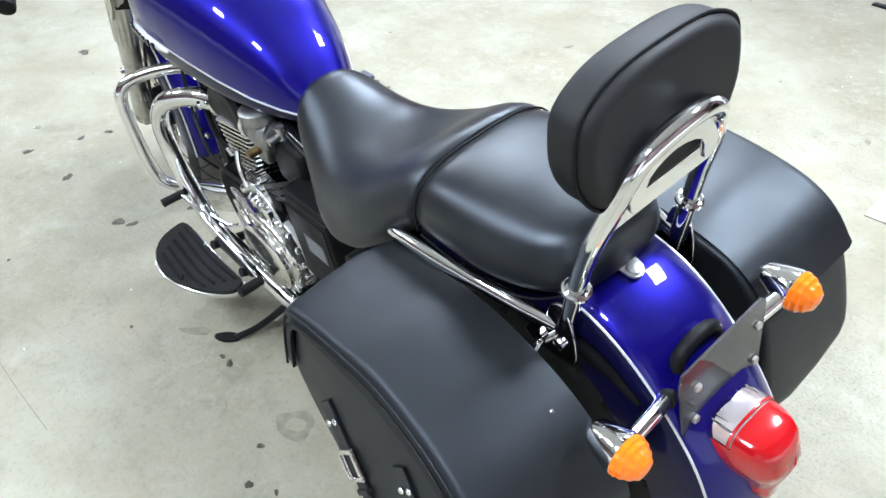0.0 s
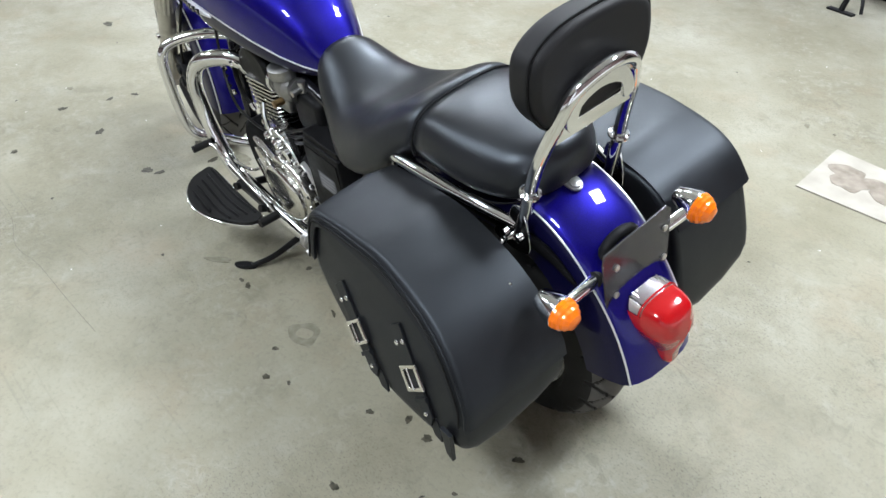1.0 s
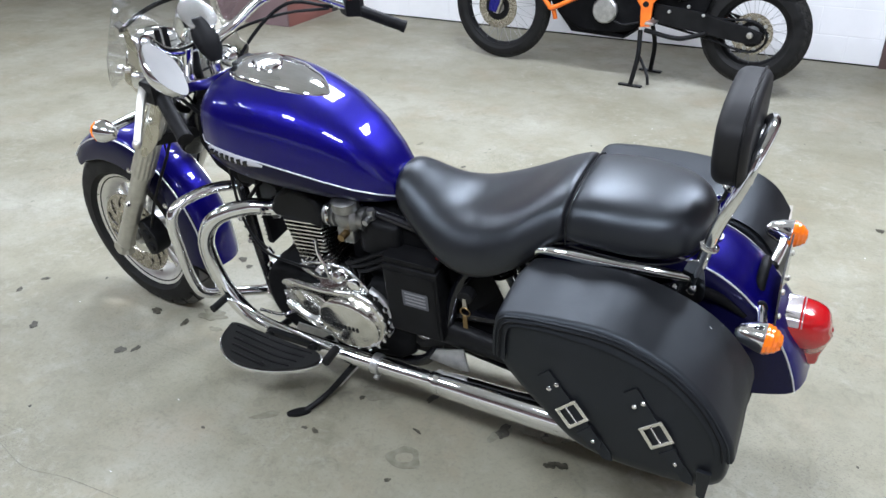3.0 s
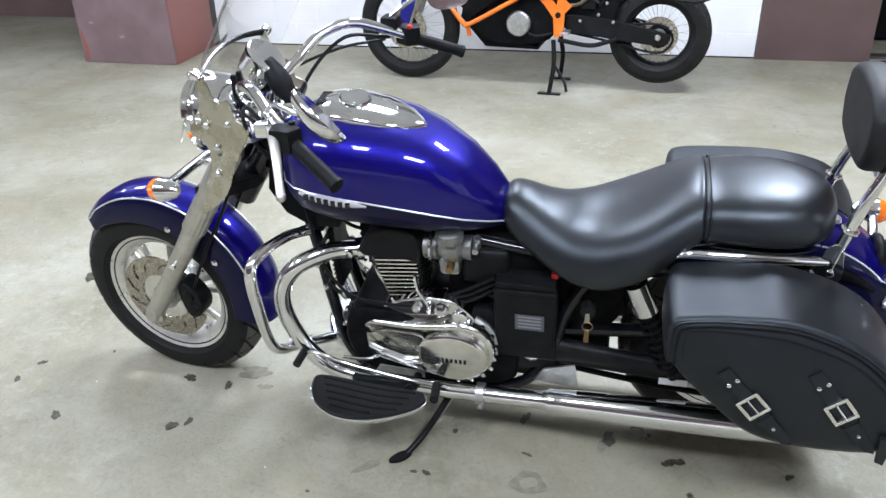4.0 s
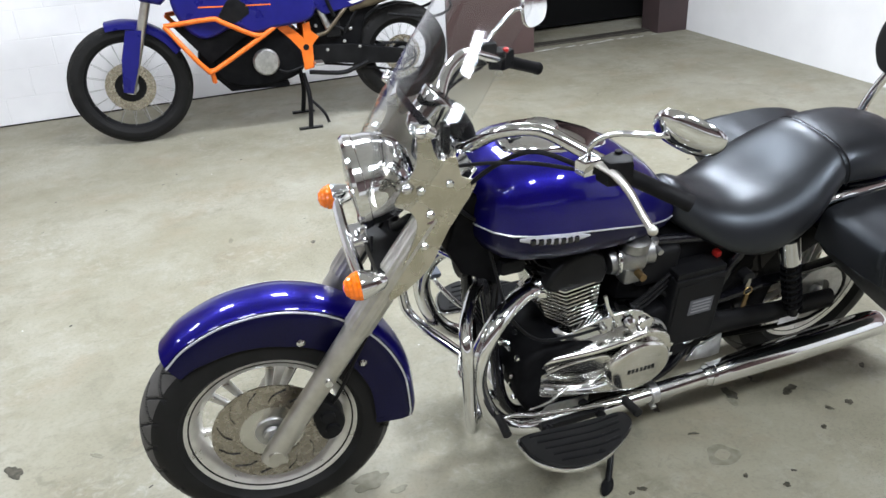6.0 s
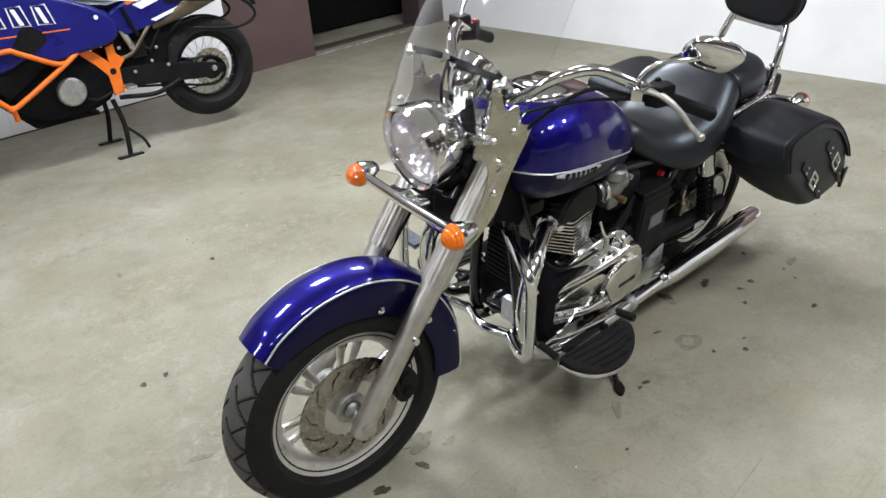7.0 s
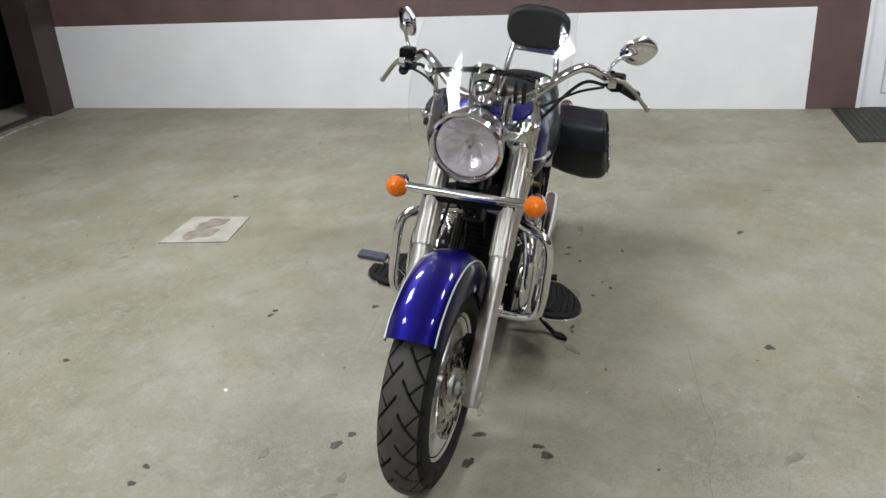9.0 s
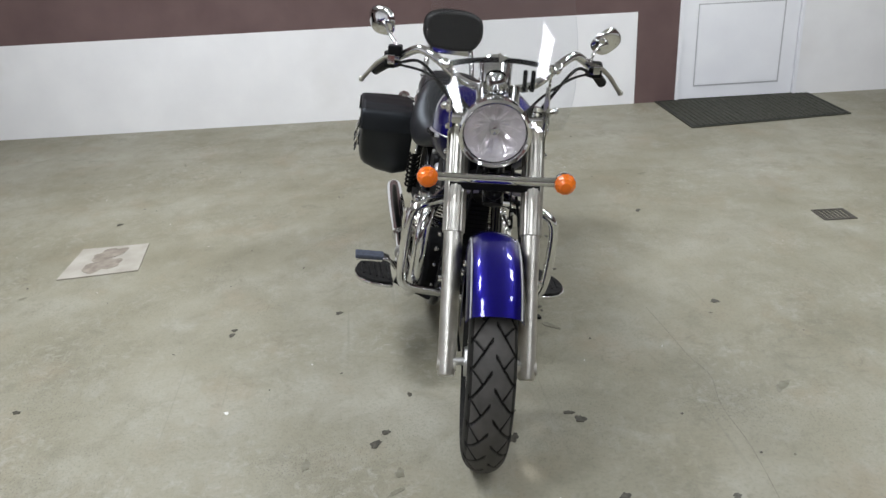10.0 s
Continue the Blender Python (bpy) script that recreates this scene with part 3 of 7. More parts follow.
# oil spots, drips and specks on the concrete
SPOTS_REAR = ((0.374, 0.282, 0.014, 0.005), (-0.06, 0.232, 0.02, 0.014), (-0.41, 1.228, 0.02, 0.012), (-0.367, 0.238, 0.012, 0.009), (0.278, 0.572, 0.01, 0.008), (0.219, 0.536, 0.007, 0.005), (-0.005, 0.428, 0.011, 0.007), (-0.09, 0.365, 0.012, 0.009), (-0.138, 0.633, 0.012, 0.009), (0.357, 0.495, 0.009, 0.006), (-0.17, 0.369, 0.014, 0.01), (-0.87, -1.757, 0.02, 0.014), (-0.033, 0.244, 0.018, 0.012), (0.055, 0.105, 0.03, 0.018), (-0.005, 0.135, 0.032, 0.02), (0.14, 0.17, 0.018, 0.03), (0.4, 0.12, 0.026, 0.012))
SPOTS_MIDDLE = ((0.653, 0.414, 0.012, 0.008), (0.69, 0.415, 0.009, 0.006), (1.496, 0.363, 0.02, 0.016), (1.452, 0.333, 0.016, 0.01), (1.56, 0.119, 0.026, 0.014), (1.516, -0.333, 0.024, 0.013), (1.456, -0.296, 0.016, 0.01), (0.612, -0.905, 0.014, 0.009), (0.655, -0.911, 0.016, 0.01), (0.538, -0.46, 0.016, 0.01), (0.605, 0.219, 0.01, 0.007), (1.1, -1.625, 0.014, 0.01), (0.752, 1.166, 0.02, 0.014), (1.41, 0.134, 0.02, 0.012), (1.24, -0.2, 0.012, 0.008))
SPOTS_AHEAD = ((2.336, -0.456, 0.035, 0.02), (1.696, -0.925, 0.013, 0.01), (1.78, -0.929, 0.014, 0.01), (2.133, 0.134, 0.015, 0.01), (2.156, 0.236, 0.014, 0.01), (1.898, 0.385, 0.02, 0.014), (2.19, 0.43, 0.018, 0.012), (2.992, -0.098, 0.03, 0.02), (1.947, 0.706, 0.014, 0.01))
spots = [blob(x, y, a * 1.05, b * 1.05, rng.uniform(0, 3)) for x, y, a, b in SPOTS_REAR + SPOTS_MIDDLE + SPOTS_AHEAD]
for _ in range(90):
    spots.append(blob(rng.uniform(-2.6, 3.4), rng.uniform(-3.2, 2.6), rng.uniform(0.003, 0.008), rng.uniform(0.002, 0.006), rng.uniform(0, 3), n=9))
solid("oil_spots", join(*spots), "stain", "small dark oil spots and drips on the concrete", "oil spots", kind="stuff")
faint = [blob(0.143, 0.173, 0.05, 0.022, 1.2), blob(0.068, 0.132, 0.045, 0.02, 0.2), blob(-0.016, 0.129, 0.05, 0.02, 0.4), blob(1.283, 0.119, 0.022, 0.014),
         blob(1.588, -0.559, 0.03, 0.012), blob(1.677, -0.263, 0.02, 0.016), blob(0.83, 0.42, 0.05, 0.012, 0.8), blob(0.57, 0.18, 0.06, 0.03, 0.4), blob(1.35, 0.05, 0.06, 0.03, 0.1), blob(-0.42, 0.42, 0.03, 0.015, 0.3)]
ring_o = [(0.357 + 0.05 * math.cos(a) * (1 + 0.2 * math.sin(3 * a)), 0.396 + 0.045 * math.sin(a)) for a in (2 * math.pi * k / 28 for k in range(28))]
ring_i = [(0.357 + 0.026 * math.cos(a), 0.396 + 0.022 * math.sin(a) * (1 + 0.2 * math.sin(2 * a))) for a in (2 * math.pi * k / 28 for k in range(28))]
faint.append(loft([[Vector((x, y, 0.0004)) for x, y in ring_o], [Vector((x, y, 0.001)) for x, y in ring_o], [Vector((x, y, 0.001)) for x, y in ring_i], [Vector((x, y, 0.0004)) for x, y in ring_i]], around=True))
for _ in range(12):
    faint.append(blob(rng.uniform(-2.4, 3.2), rng.uniform(-3.0, 2.4), rng.uniform(0.012, 0.045), rng.uniform(0.006, 0.018), rng.uniform(0, 3), z=0.0002, h=0.0006))
solid("faint_stains", join(*faint), "faint", "faint grey stains and scuffs on the concrete", "stains", kind="stuff")
solid("floor_specks", join(blob(1.243, -0.854, 0.012, 0.006, 0.3), *[blob(rng.uniform(-2, 3.2), rng.uniform(-3, 2.4), rng.uniform(0.002, 0.005), 0.002, 0, n=8) for _ in range(30)]), "chalk",
      "tiny white specks on the concrete", "specks", kind="stuff")
solid("chipped_edge", join(*[blob(-2.95 + 0.11 * k + rng.uniform(-0.03, 0.03), YW + rng.uniform(-0.02, 0.05), rng.uniform(0.02, 0.06), rng.uniform(0.006, 0.014), rng.uniform(-0.2, 0.2)) for k in range(12)]), "chalk", "pale chipped edge of the floor at the doorway", "floor chips", kind="stuff")
# a long hairline crack
crack = [(0.75, 0.86), (0.95, 0.87), (1.17, 0.878), (1.32, 0.90), (1.5, 0.858), (1.75, 0.85), (2.1, 0.80)]
solid("floor_crack", tube([(x, y, 0.0003) for x, y in crack], 0.0014, 5, 5, flat=0.3), "faint", "hairline crack in the concrete", "crack", kind="stuff")

# ceiling lamps
lamp0 = thing("ceiling_light", "square white ceiling light panel with a bright diffuser", "ceiling light", None, "ceiling lights")
part("housing", box(-0.32, 0.32, -0.32, 0.32, -0.05, -0.001, 0.006), "doorwhite", lamp0)
part("diffuser", box(-0.3, 0.3, -0.3, 0.3, -0.075, -0.051, 0.008), "lamp", lamp0)
LAMPS = tuple((x, y, w) for y, v in ((2.43, 1.0), (-1.6, 1.4)) for x, w in ((-1.05, 1.75 * v), (0.8, 1.12 * v), (2.65, 0.78 * v), (4.5, 0.52 * v), (6.35, 0.65 * v)))
lamp0.matrix_basis = Matrix.Translation((LAMPS[0][0], LAMPS[0][1], CEIL))
for x, y, w in LAMPS[1:]:
    copy_thing(lamp0, Matrix.Translation((x, y, CEIL)))
for x, y, w in LAMPS:
    ld = bpy.data.lights.new("panel_light", "AREA")
    ld.shape, ld.size, ld.energy, ld.color = "SQUARE", 0.6, LAMP_POWER * w, (0.935, 0.98, 1.0)
    lo = new("panel_light", ld)
    lo.matrix_basis = Matrix.Translation((x, y, CEIL - 0.08))


# ---- the cruiser motorcycle, standing on its side stand ----
# its own frame: x ahead, y to its left, z up; rear axle over the origin
LEAN_SIDE = Matrix.Translation((0, 0.013, 0)) @ Matrix.Rotation(radians(-1), 4, "Z") @ Matrix.Rotation(radians(-10), 4, "X")
bike = thing("cruiser_motorcycle", "blue chrome-trimmed cruiser with windscreen and saddlebags on its side stand", "motorcycle", LEAN_SIDE)
RAKE = 33.5
AX_F = Vector((1.594, 0, 0.321))
AX_R = Vector((-0.185, 0, 0.318))
AXIS = Vector((-math.sin(radians(RAKE)), 0, math.cos(radians(RAKE))))
HEAD = Vector((1.592 - 0.066 - 0.662 * (0.838 - 0.306), 0, 0.838))
STEER = Matrix.Translation(HEAD) @ Matrix.Rotation(radians(-8.0), 4, AXIS) @ Matrix.Translation(-HEAD)


def fork_at(z, y=0.0, ahead=0.0):
    """A point on the fork's line at a height."""
    return Vector((1.592 - 0.662 * (z - 0.306) + ahead, y, z))


def both(f):
    for s in (1, -1):
        f(s)


# -- wheels --
def tyre(radius, half, rim, seg, grooves, name, parent, m, face="tread"):
    prof = []
    n = 64
    for k in range(n + 1):
        a = math.pi * (k / n)
        y = -half * math.cos(a)
        bulge = math.sin(a) ** 0.62
        r = rim + (radius - rim) * bulge
        prof.append((y if 0 < k < n else y * 0.72, r))
    rings = []
    for i in range(seg):
        th = 2 * math.pi * i / seg
        ring = []
        for k, (y, r) in enumerate(prof):
            u = y / half
            if grooves and abs(u) < 0.9 and r > rim + 0.6 * (radius - rim):
                side = 1 if u > 0 else -1
                ph = (th * grooves / (2 * math.pi) + (0.5 if side > 0 else 0) - 1.25 * abs(u)) % 1.0
                if ph < 0.13 and abs(u) > 0.05:
                    r -= 0.006
                ph2 = (th * grooves / (2 * math.pi) + (0.5 if side > 0 else 0) + 1.0 * abs(u) - 0.86) % 1.0
                if ph2 < 0.11 and 0.38 < abs(u) < 0.9:
                    r -= 0.005
            ring.append(Vector((r * math.sin(th), y, r * math.cos(th))))
        ring += [Vector(((rim - 0.012) * math.sin(th), half * v, (rim - 0.012) * math.cos(th))) for v in (0.68, -0.68)]
        rings.append(ring)
    # grooves take the darker rubber, which deepens their shade by colour
    def tone(i, j):
        if not 12 < j < 51:
            return 0
        if not grooves:
            return 1
        u = (prof[j][0] + prof[j + 1][0]) / 2 / half
        th = 2 * math.pi * (i + 0.5) / seg
        off = 0.5 if u > 0 else 0
        p1 = (th * grooves / (2 * math.pi) + off - 1.25 * abs(u)) % 1.0
        p2 = (th * grooves / (2 * math.pi) + off + 1.0 * abs(u) - 0.86) % 1.0
        return 0 if (p1 < 0.13 and abs(u) > 0.05) or (p2 < 0.11 and 0.38 < abs(u) < 0.9) else 1

    bm = loft(rings, around=True, pick=tone)
    return part(name, bm, ["rubber", face], parent, "", m, 50)


def cast_wheel(parent, centre, radius, half, rim, spokes, m, tread, seg, disc_sides):
    c = m @ Matrix.Translation(centre)
    hub = part("wheel", lathe([(0.028, -0.07), (0.045, -0.07), (0.05, -0.05), (0.038, -0.04), (0.038, 0.04), (0.05, 0.05), (0.045, 0.07), (0.028, 0.07)], 28, Matrix.Rotation(radians(90), 4, "X")), "alu_dull", parent, "cast alloy wheel", c)
    tyre(radius, half, rim, seg, tread, "tyre", hub, None)
    w = half * 0.72
    prof = [(rim + 0.012, -w), (rim + 0.010, -w + 0.006), (rim - 0.004, -w + 0.012), (rim - 0.022, -w + 0.03), (rim - 0.026, 0), (rim - 0.022, w - 0.03), (rim - 0.004, w - 0.012), (rim + 0.010, w - 0.006), (rim + 0.012, w),
            (rim + 0.002, w + 0.003), (rim - 0.010, w - 0.003), (rim - 0.024, w - 0.010), (rim - 0.036, w - 0.022), (rim - 0.043, w - 0.036), (rim - 0.045, 0), (rim - 0.043, -w + 0.036), (rim - 0.036, -w + 0.022), (rim - 0.024, -w + 0.010), (rim - 0.010, -w + 0.003), (rim + 0.002, -w - 0.003)]
    part("rim", lathe(prof, 64, Matrix.Rotation(radians(90), 4, "X"), True), "wheel_alloy", hub, "bright machined rim")
    sp = None
    for k in range(spokes):
        a = 2 * math.pi * k / spokes
        r0, r1 = 0.04, rim - 0.044
        tw = 0.10 if k % 2 else -0.10
        if sp is None:
            sp = to_mesh("spoke", tube([(0, 0.004, r0), (0.003, 0.008, (r0 + r1) / 2), (0, 0.004, r1)], [0.013, 0.0095, 0.0135], 10, 4, flat=0.9))
        part("spoke", sp, "wheel_alloy", hub, "", Matrix.Rotation(a + tw, 4, "Y"))
    for s in disc_sides:
        dp = [(0.085, -0.0025), (0.155, -0.0025), (0.155, 0.0025), (0.085, 0.0025)]
        d = part("brake_disc", lathe(dp, 56, Matrix.Translation((0, s * 0.066, 0)) @ Matrix.Rotation(radians(90), 4, "X"), True), "disc", hub, "slotted steel brake disc")
        part("disc_carrier", lathe([(0.03, -0.003), (0.09, -0.003), (0.09, 0.003), (0.03, 0.003)], 32, Matrix.Translation((0, s * 0.062, 0)) @ Matrix.Rotation(radians(90), 4, "X"), True), "polish", hub)
        slot = to_mesh("disc_slot", tube([(0.105, s * 0.0685, 0), (0.124 * math.cos(0.12), s * 0.0685, 0.124 * math.sin(0.12)), (0.144 * math.cos(0.34), s * 0.0685, 0.144 * math.sin(0.34))], 0.0036, 6, 4, flat=0.3))
        for k in range(12):
            part("disc_slot", slot, "gloss", hub, "", Matrix.Rotation(2 * math.pi * k / 12, 4, "Y"))
    part("axle", rod((0, -0.135, 0), (0, 0.135, 0), 0.012), "alu_dull", hub)
    part("axle_cap", lathe([(0.026, 0), (0.024, 0.012), (0.012, 0.018)], 24, Matrix.Translation((0, 0.075, 0)) @ Matrix.Rotation(radians(-90), 4, "X")), "alu_dull", hub)
    return hub


cast_wheel(bike, AX_F, 0.331, 0.070, 0.222, 12, STEER, 23, 1104, (1,))
cast_wheel(bike, AX_R, 0.322, 0.082, 0.20, 12, Matrix.Identity(4), 21, 420, (-1,))

# -- front mudguard --
FF = [(AX_F.x + r * math.cos(radians(a)), AX_F.z - 0.006 + r * math.sin(radians(a))) for a, r in ((50, 0.371), (62, 0.384), (80, 0.397), (100, 0.408), (120, 0.412), (140, 0.407), (160, 0.399), (178, 0.391), (184, 0.390))]
SEC_F = [(-0.082, -0.115), (-0.0815, -0.075), (-0.078, -0.042), (-0.066, -0.018), (-0.043, -0.005), (-0.017, 0.0), (0.017, 0.0), (0.043, -0.005), (0.066, -0.018), (0.078, -0.042), (0.0815, -0.075), (0.082, -0.115)]
guard = part("front_mudguard", fender(FF, SEC_F, lambda i, j: 1 if j in (0, 1, 2, 8, 9, 10) else (0 if j < 11 else 1), lambda f: min(1.0, 0.25 + 2.0 * f)), ["blue", "navy"], bike, "deep blue front mudguard with silver lines", STEER)
for s in (1, -1):
    part("pinstripe", line_on_fender(FF, s * 0.0702, -0.0235, 0.0028), "silver", guard)
    for a, r in ((109, 0.303), (142, 0.312)):
        c = AX_F + Vector((r * math.cos(radians(a)), s * 0.0825, r * math.sin(radians(a))))
        part("mudguard_bolt", lathe([(0.011, 0), (0.011, 0.004), (0.006, 0.008)], 14, toward(c, (0, s, 0))), "chrome", guard)


# -- fork --
def fork_leg(s):
    y = 0.124 * s
    leg = part("fork_slider", tube([fork_at(0.275, y), fork_at(0.30, y), fork_at(0.5, y), fork_at(0.645, y), fork_at(0.66, y)], [0.021, 0.029, 0.029, 0.0305, 0.03], 24, 3), "alu", bike, "bare aluminium fork slider", STEER)
    rings = []
    for z in (0.655, 0.66, 0.80, 0.94, 0.945):
        c = fork_at(z, y)
        rr = 0.0355 if 0.656 < z < 0.944 else 0.034
        rings.append([c + rr * (1 + 0.028 * math.cos(16 * a)) * (math.cos(a) * Vector((0, 1, 0)) + math.sin(a) * Vector((math.cos(radians(RAKE)), 0, math.sin(radians(RAKE))))) for k, a in enumerate(2 * math.pi * q / 112 for q in range(112))])
    part("fork_shroud", loft(rings), "alu", leg, "fluted bright fork shroud")
    part("fork_cap", lathe([(0.031, 0), (0.031, 0.014), (0.02, 0.024), (0.012, 0.026)], 24, toward(fork_at(1.0, y), AXIS)), "chrome", leg)
    part("upper_tube", rod(fork_at(0.94, y), fork_at(1.0, y), 0.024, 20), "chrome", leg)
    part("axle_clamp", join(rod(fork_at(0.306, y - 0.03 * s), fork_at(0.306, y + 0.03 * s), 0.021, 16), box(1.565, 1.60, y - 0.014, y + 0.014, 0.268, 0.296, 0.006)), "alu", leg)
    part("reflector_stud", rod(fork_at(0.53, y + 0.02 * s), fork_at(0.53, y + 0.04 * s), 0.01, 14), "chrome", leg)


both(fork_leg)
cal = part("brake_caliper", slab([(1.415, 0.385), (1.46, 0.435), (1.49, 0.415), (1.485, 0.35), (1.465, 0.305), (1.43, 0.31), (1.41, 0.345)], 0.055, 0.118, "y", 0.008, smooth=4), "matblack", bike, "black two-piston brake caliper", STEER)
for a, b in ((1.452, 0.385), (1.442, 0.34)):
    part("piston_cover", lathe([(0.02, 0), (0.018, 0.008), (0.008, 0.01)], 18, toward((a, 0.117, b), (0, 1, 0))), "plastic", cal)
part("brake_hose", tube([(1.47, 0.09, 0.36), (1.42, 0.105, 0.44), (1.36, 0.10, 0.56), (1.28, 0.085, 0.70), (1.22, 0.06, 0.84)], 0.005, 8), "matblack", bike, "", STEER)
for z, w in ((0.985, 0.15), (0.80, 0.145)):
    q = fork_at(z)
    yk = part("fork_yoke", slab([(q.x + 0.04, -w), (q.x + 0.045, 0), (q.x + 0.04, w), (q.x - 0.03, w), (q.x - 0.10, 0.05), (q.x - 0.10, -0.05), (q.x - 0.03, -w)], z - 0.017, z + 0.017, "z", 0.006), "chrome" if z > 0.9 else "matblack", bike, "", STEER)
part("steering_stem", rod(fork_at(0.72, 0, -0.066), fork_at(0.99, 0, -0.066), 0.03, 20), "matblack", bike, "", STEER)

# -- headlamp --
HL = Vector((1.294, -0.013, 0.978))
HL_DIR = Vector((1, 0, -0.16))
HL_M = toward(HL, HL_DIR) @ Matrix.Scale(1.08, 4)
hl = part("headlamp", lathe([(0.012, -0.104), (0.045, -0.098), (0.075, -0.079), (0.094, -0.046), (0.1, -0.01), (0.101, 0.012), (0.104, 0.014), (0.106, 0.03), (0.1, 0.038), (0.094, 0.034), (0.092, 0.02), (0.092, -0.01), (0.087, -0.044), (0.07, -0.074), (0.04, -0.093), (0.008, -0.099)], 48, HL_M), "chrome", bike, "round chrome headlamp", STEER)
bowl = lathe([(0.09, 0.02), (0.089, 0.012), (0.086, 0.004), (0.081, -0.004), (0.074, -0.012), (0.065, -0.021), (0.056, -0.028), (0.045, -0.034), (0.034, -0.038), (0.02, -0.041), (0.004, -0.042)], 44, caps=False)
jit = random.Random(11)
for v in bowl.verts:
    if 0.01 < v.co.xy.length < 0.089:
        k = 1 + jit.uniform(-0.025, 0.025)
        v.co.x, v.co.y, v.co.z = v.co.x * k, v.co.y * k, v.co.z + jit.uniform(-0.0028, 0.0028)
bowl.transform(HL_M)
part("reflector_bowl", bowl, "reflector", hl, "faceted headlamp reflector", None, 1)
for k in range(12):
    a = 2 * math.pi * k / 12
    part("reflector_flute", tube([(0.034 * math.cos(a), 0.034 * math.sin(a), -0.037), (0.056 * math.cos(a), 0.056 * math.sin(a), -0.026), (0.078 * math.cos(a), 0.078 * math.sin(a), -0.005)], 0.0016, 6, 3), "reflector", hl, "", HL_M)
part("bulb_shield", lathe([(0.016, -0.042), (0.017, -0.006), (0.012, 0.004), (0.003, 0.007)], 20, HL_M), "chrome", hl)
part("lens", lathe([(0.094, 0.026), (0.08, 0.034), (0.05, 0.042), (0.02, 0.045), (0.002, 0.0455), (0.002, 0.0425), (0.05, 0.039), (0.08, 0.031), (0.094, 0.023)], 48, HL_M, True), "screen", hl, "clear glass lens")
part("headlamp_bracket", tube([(1.21, 0.06, 0.90), (1.235, -0.01, 0.845), (1.21, -0.07, 0.90)], 0.012, 10), "matblack", bike, "", STEER)

# -- front indicators on their bar --
BAR = Vector((1.352, 0, 0.838))
bar = part("indicator_bar", tube([BAR + Vector((0, -0.185, 0)), BAR + Vector((0.004, 0, 0)), BAR + Vector((0, 0.185, 0))], 0.0145, 16), "chrome", bike, "chrome bar carrying the front indicators", STEER)
part("bar_plate", box(1.305, 1.345, -0.045, 0.045, 0.828, 0.848, 0.006), "chrome", bar)


def bulb(parent, c, d, r=0.034, m=None, name="indicator"):
    body = part(name, lathe([(0.008, -0.055), (0.02, -0.045), (0.029, -0.02), (r, 0.0), (r, 0.006), (r - 0.004, 0.008)], 28, toward(c, d)), "chrome", parent, "chrome bullet indicator with an amber lens", m)
    lens = lathe([(r - 0.001, 0.006), (r - 0.001, 0.013), (r - 0.003, 0.016), (r - 0.0035, 0.022), (r - 0.0075, 0.026), (r - 0.0095, 0.032), (r - 0.0145, 0.036), (r - 0.018, 0.041), (0.006, 0.0435), (0.001, 0.044)], 48)
    for v in lens.verts:
        a = math.atan2(v.co.y, v.co.x)
        k = 1 + (0.02 if int((a + math.pi) / (math.pi / 12) + 0.01) % 2 else -0.015)
        v.co.x, v.co.y = v.co.x * k, v.co.y * k
    lens.transform(toward(c, d))
    part("amber_lens", lens, "amber", body, "ribbed amber lens", None, 20)
    return body


for s in (1, -1):
    bulb(bike, BAR + Vector((0.0, 0.215 * s, 0.0)), (1, 0, -0.1), 0.034, STEER)

# -- windscreen --
def screen_pt(u, v, off=0.0):
    z = 0.985 + 0.56 * v
    hw = float(np.interp(v, (0, 0.08, 0.2, 0.45, 0.75, 0.92, 1.0), (0.205, 0.225, 0.24, 0.245, 0.225, 0.17, 0.09)))
    low = 0.085 * max(0.0, 1 - abs(u) / 0.55) ** 0.5 if v < 0.25 else 0.0
    z += low * (1 - v / 0.25) if v < 0.25 else 0
    x = 1.298 - 0.615 * (z - 1.0) - 0.074 * u * u + 0.033 - 0.008 * u + off    # mounted a little askew
    return Vector((x, u * hw, z + off * 0.6))


rows_o, NU = [], 61
for i in range(57):
    v = i / 56
    us = [-1 + 2 * k / (NU - 1) for k in range(NU)]
    rows_o.append([screen_pt(u, v, 0.0015) for u in us] + [screen_pt(u, v, -0.0015) for u in reversed(us)])
scr = part("windscreen", loft(rows_o), "screen", bike, "tall clear acrylic windscreen", STEER, 60)
scr.visible_shadow = False
edge = [screen_pt(-1, v) for v in np.linspace(0.06, 0.93, 14)] + [screen_pt(u, 1.0) for u in np.linspace(-1, 1, 7)] + [screen_pt(1, v) for v in np.linspace(0.93, 0.06, 14)]
part("screen_edge", tube(edge, 0.0015, 6, 2), "screen", scr, "polished edge of the windscreen")
band = []
for u in np.linspace(-0.74, 0.74, 25):
    mid, tall = 0.362 - 0.045 * u * u / 0.55, 0.011 + 0.004 * abs(u)
    band.append([screen_pt(u, mid - tall, -0.004), screen_pt(u, mid + tall, -0.004), screen_pt(u, mid + tall, -0.008), screen_pt(u, mid - tall, -0.008)])
strap = part("screen_strap", loft(band), "gloss", bike, "dark curved strap across the windscreen", STEER)
for u in (-0.74, 0.74):
    part("strap_knob", lathe([(0.012, -0.012), (0.013, 0.0), (0.013, 0.008), (0.006, 0.012)], 16, toward(screen_pt(u, 0.318, 0.004), (1, 0, 0.6))), "chrome", strap, "chrome screw knob")
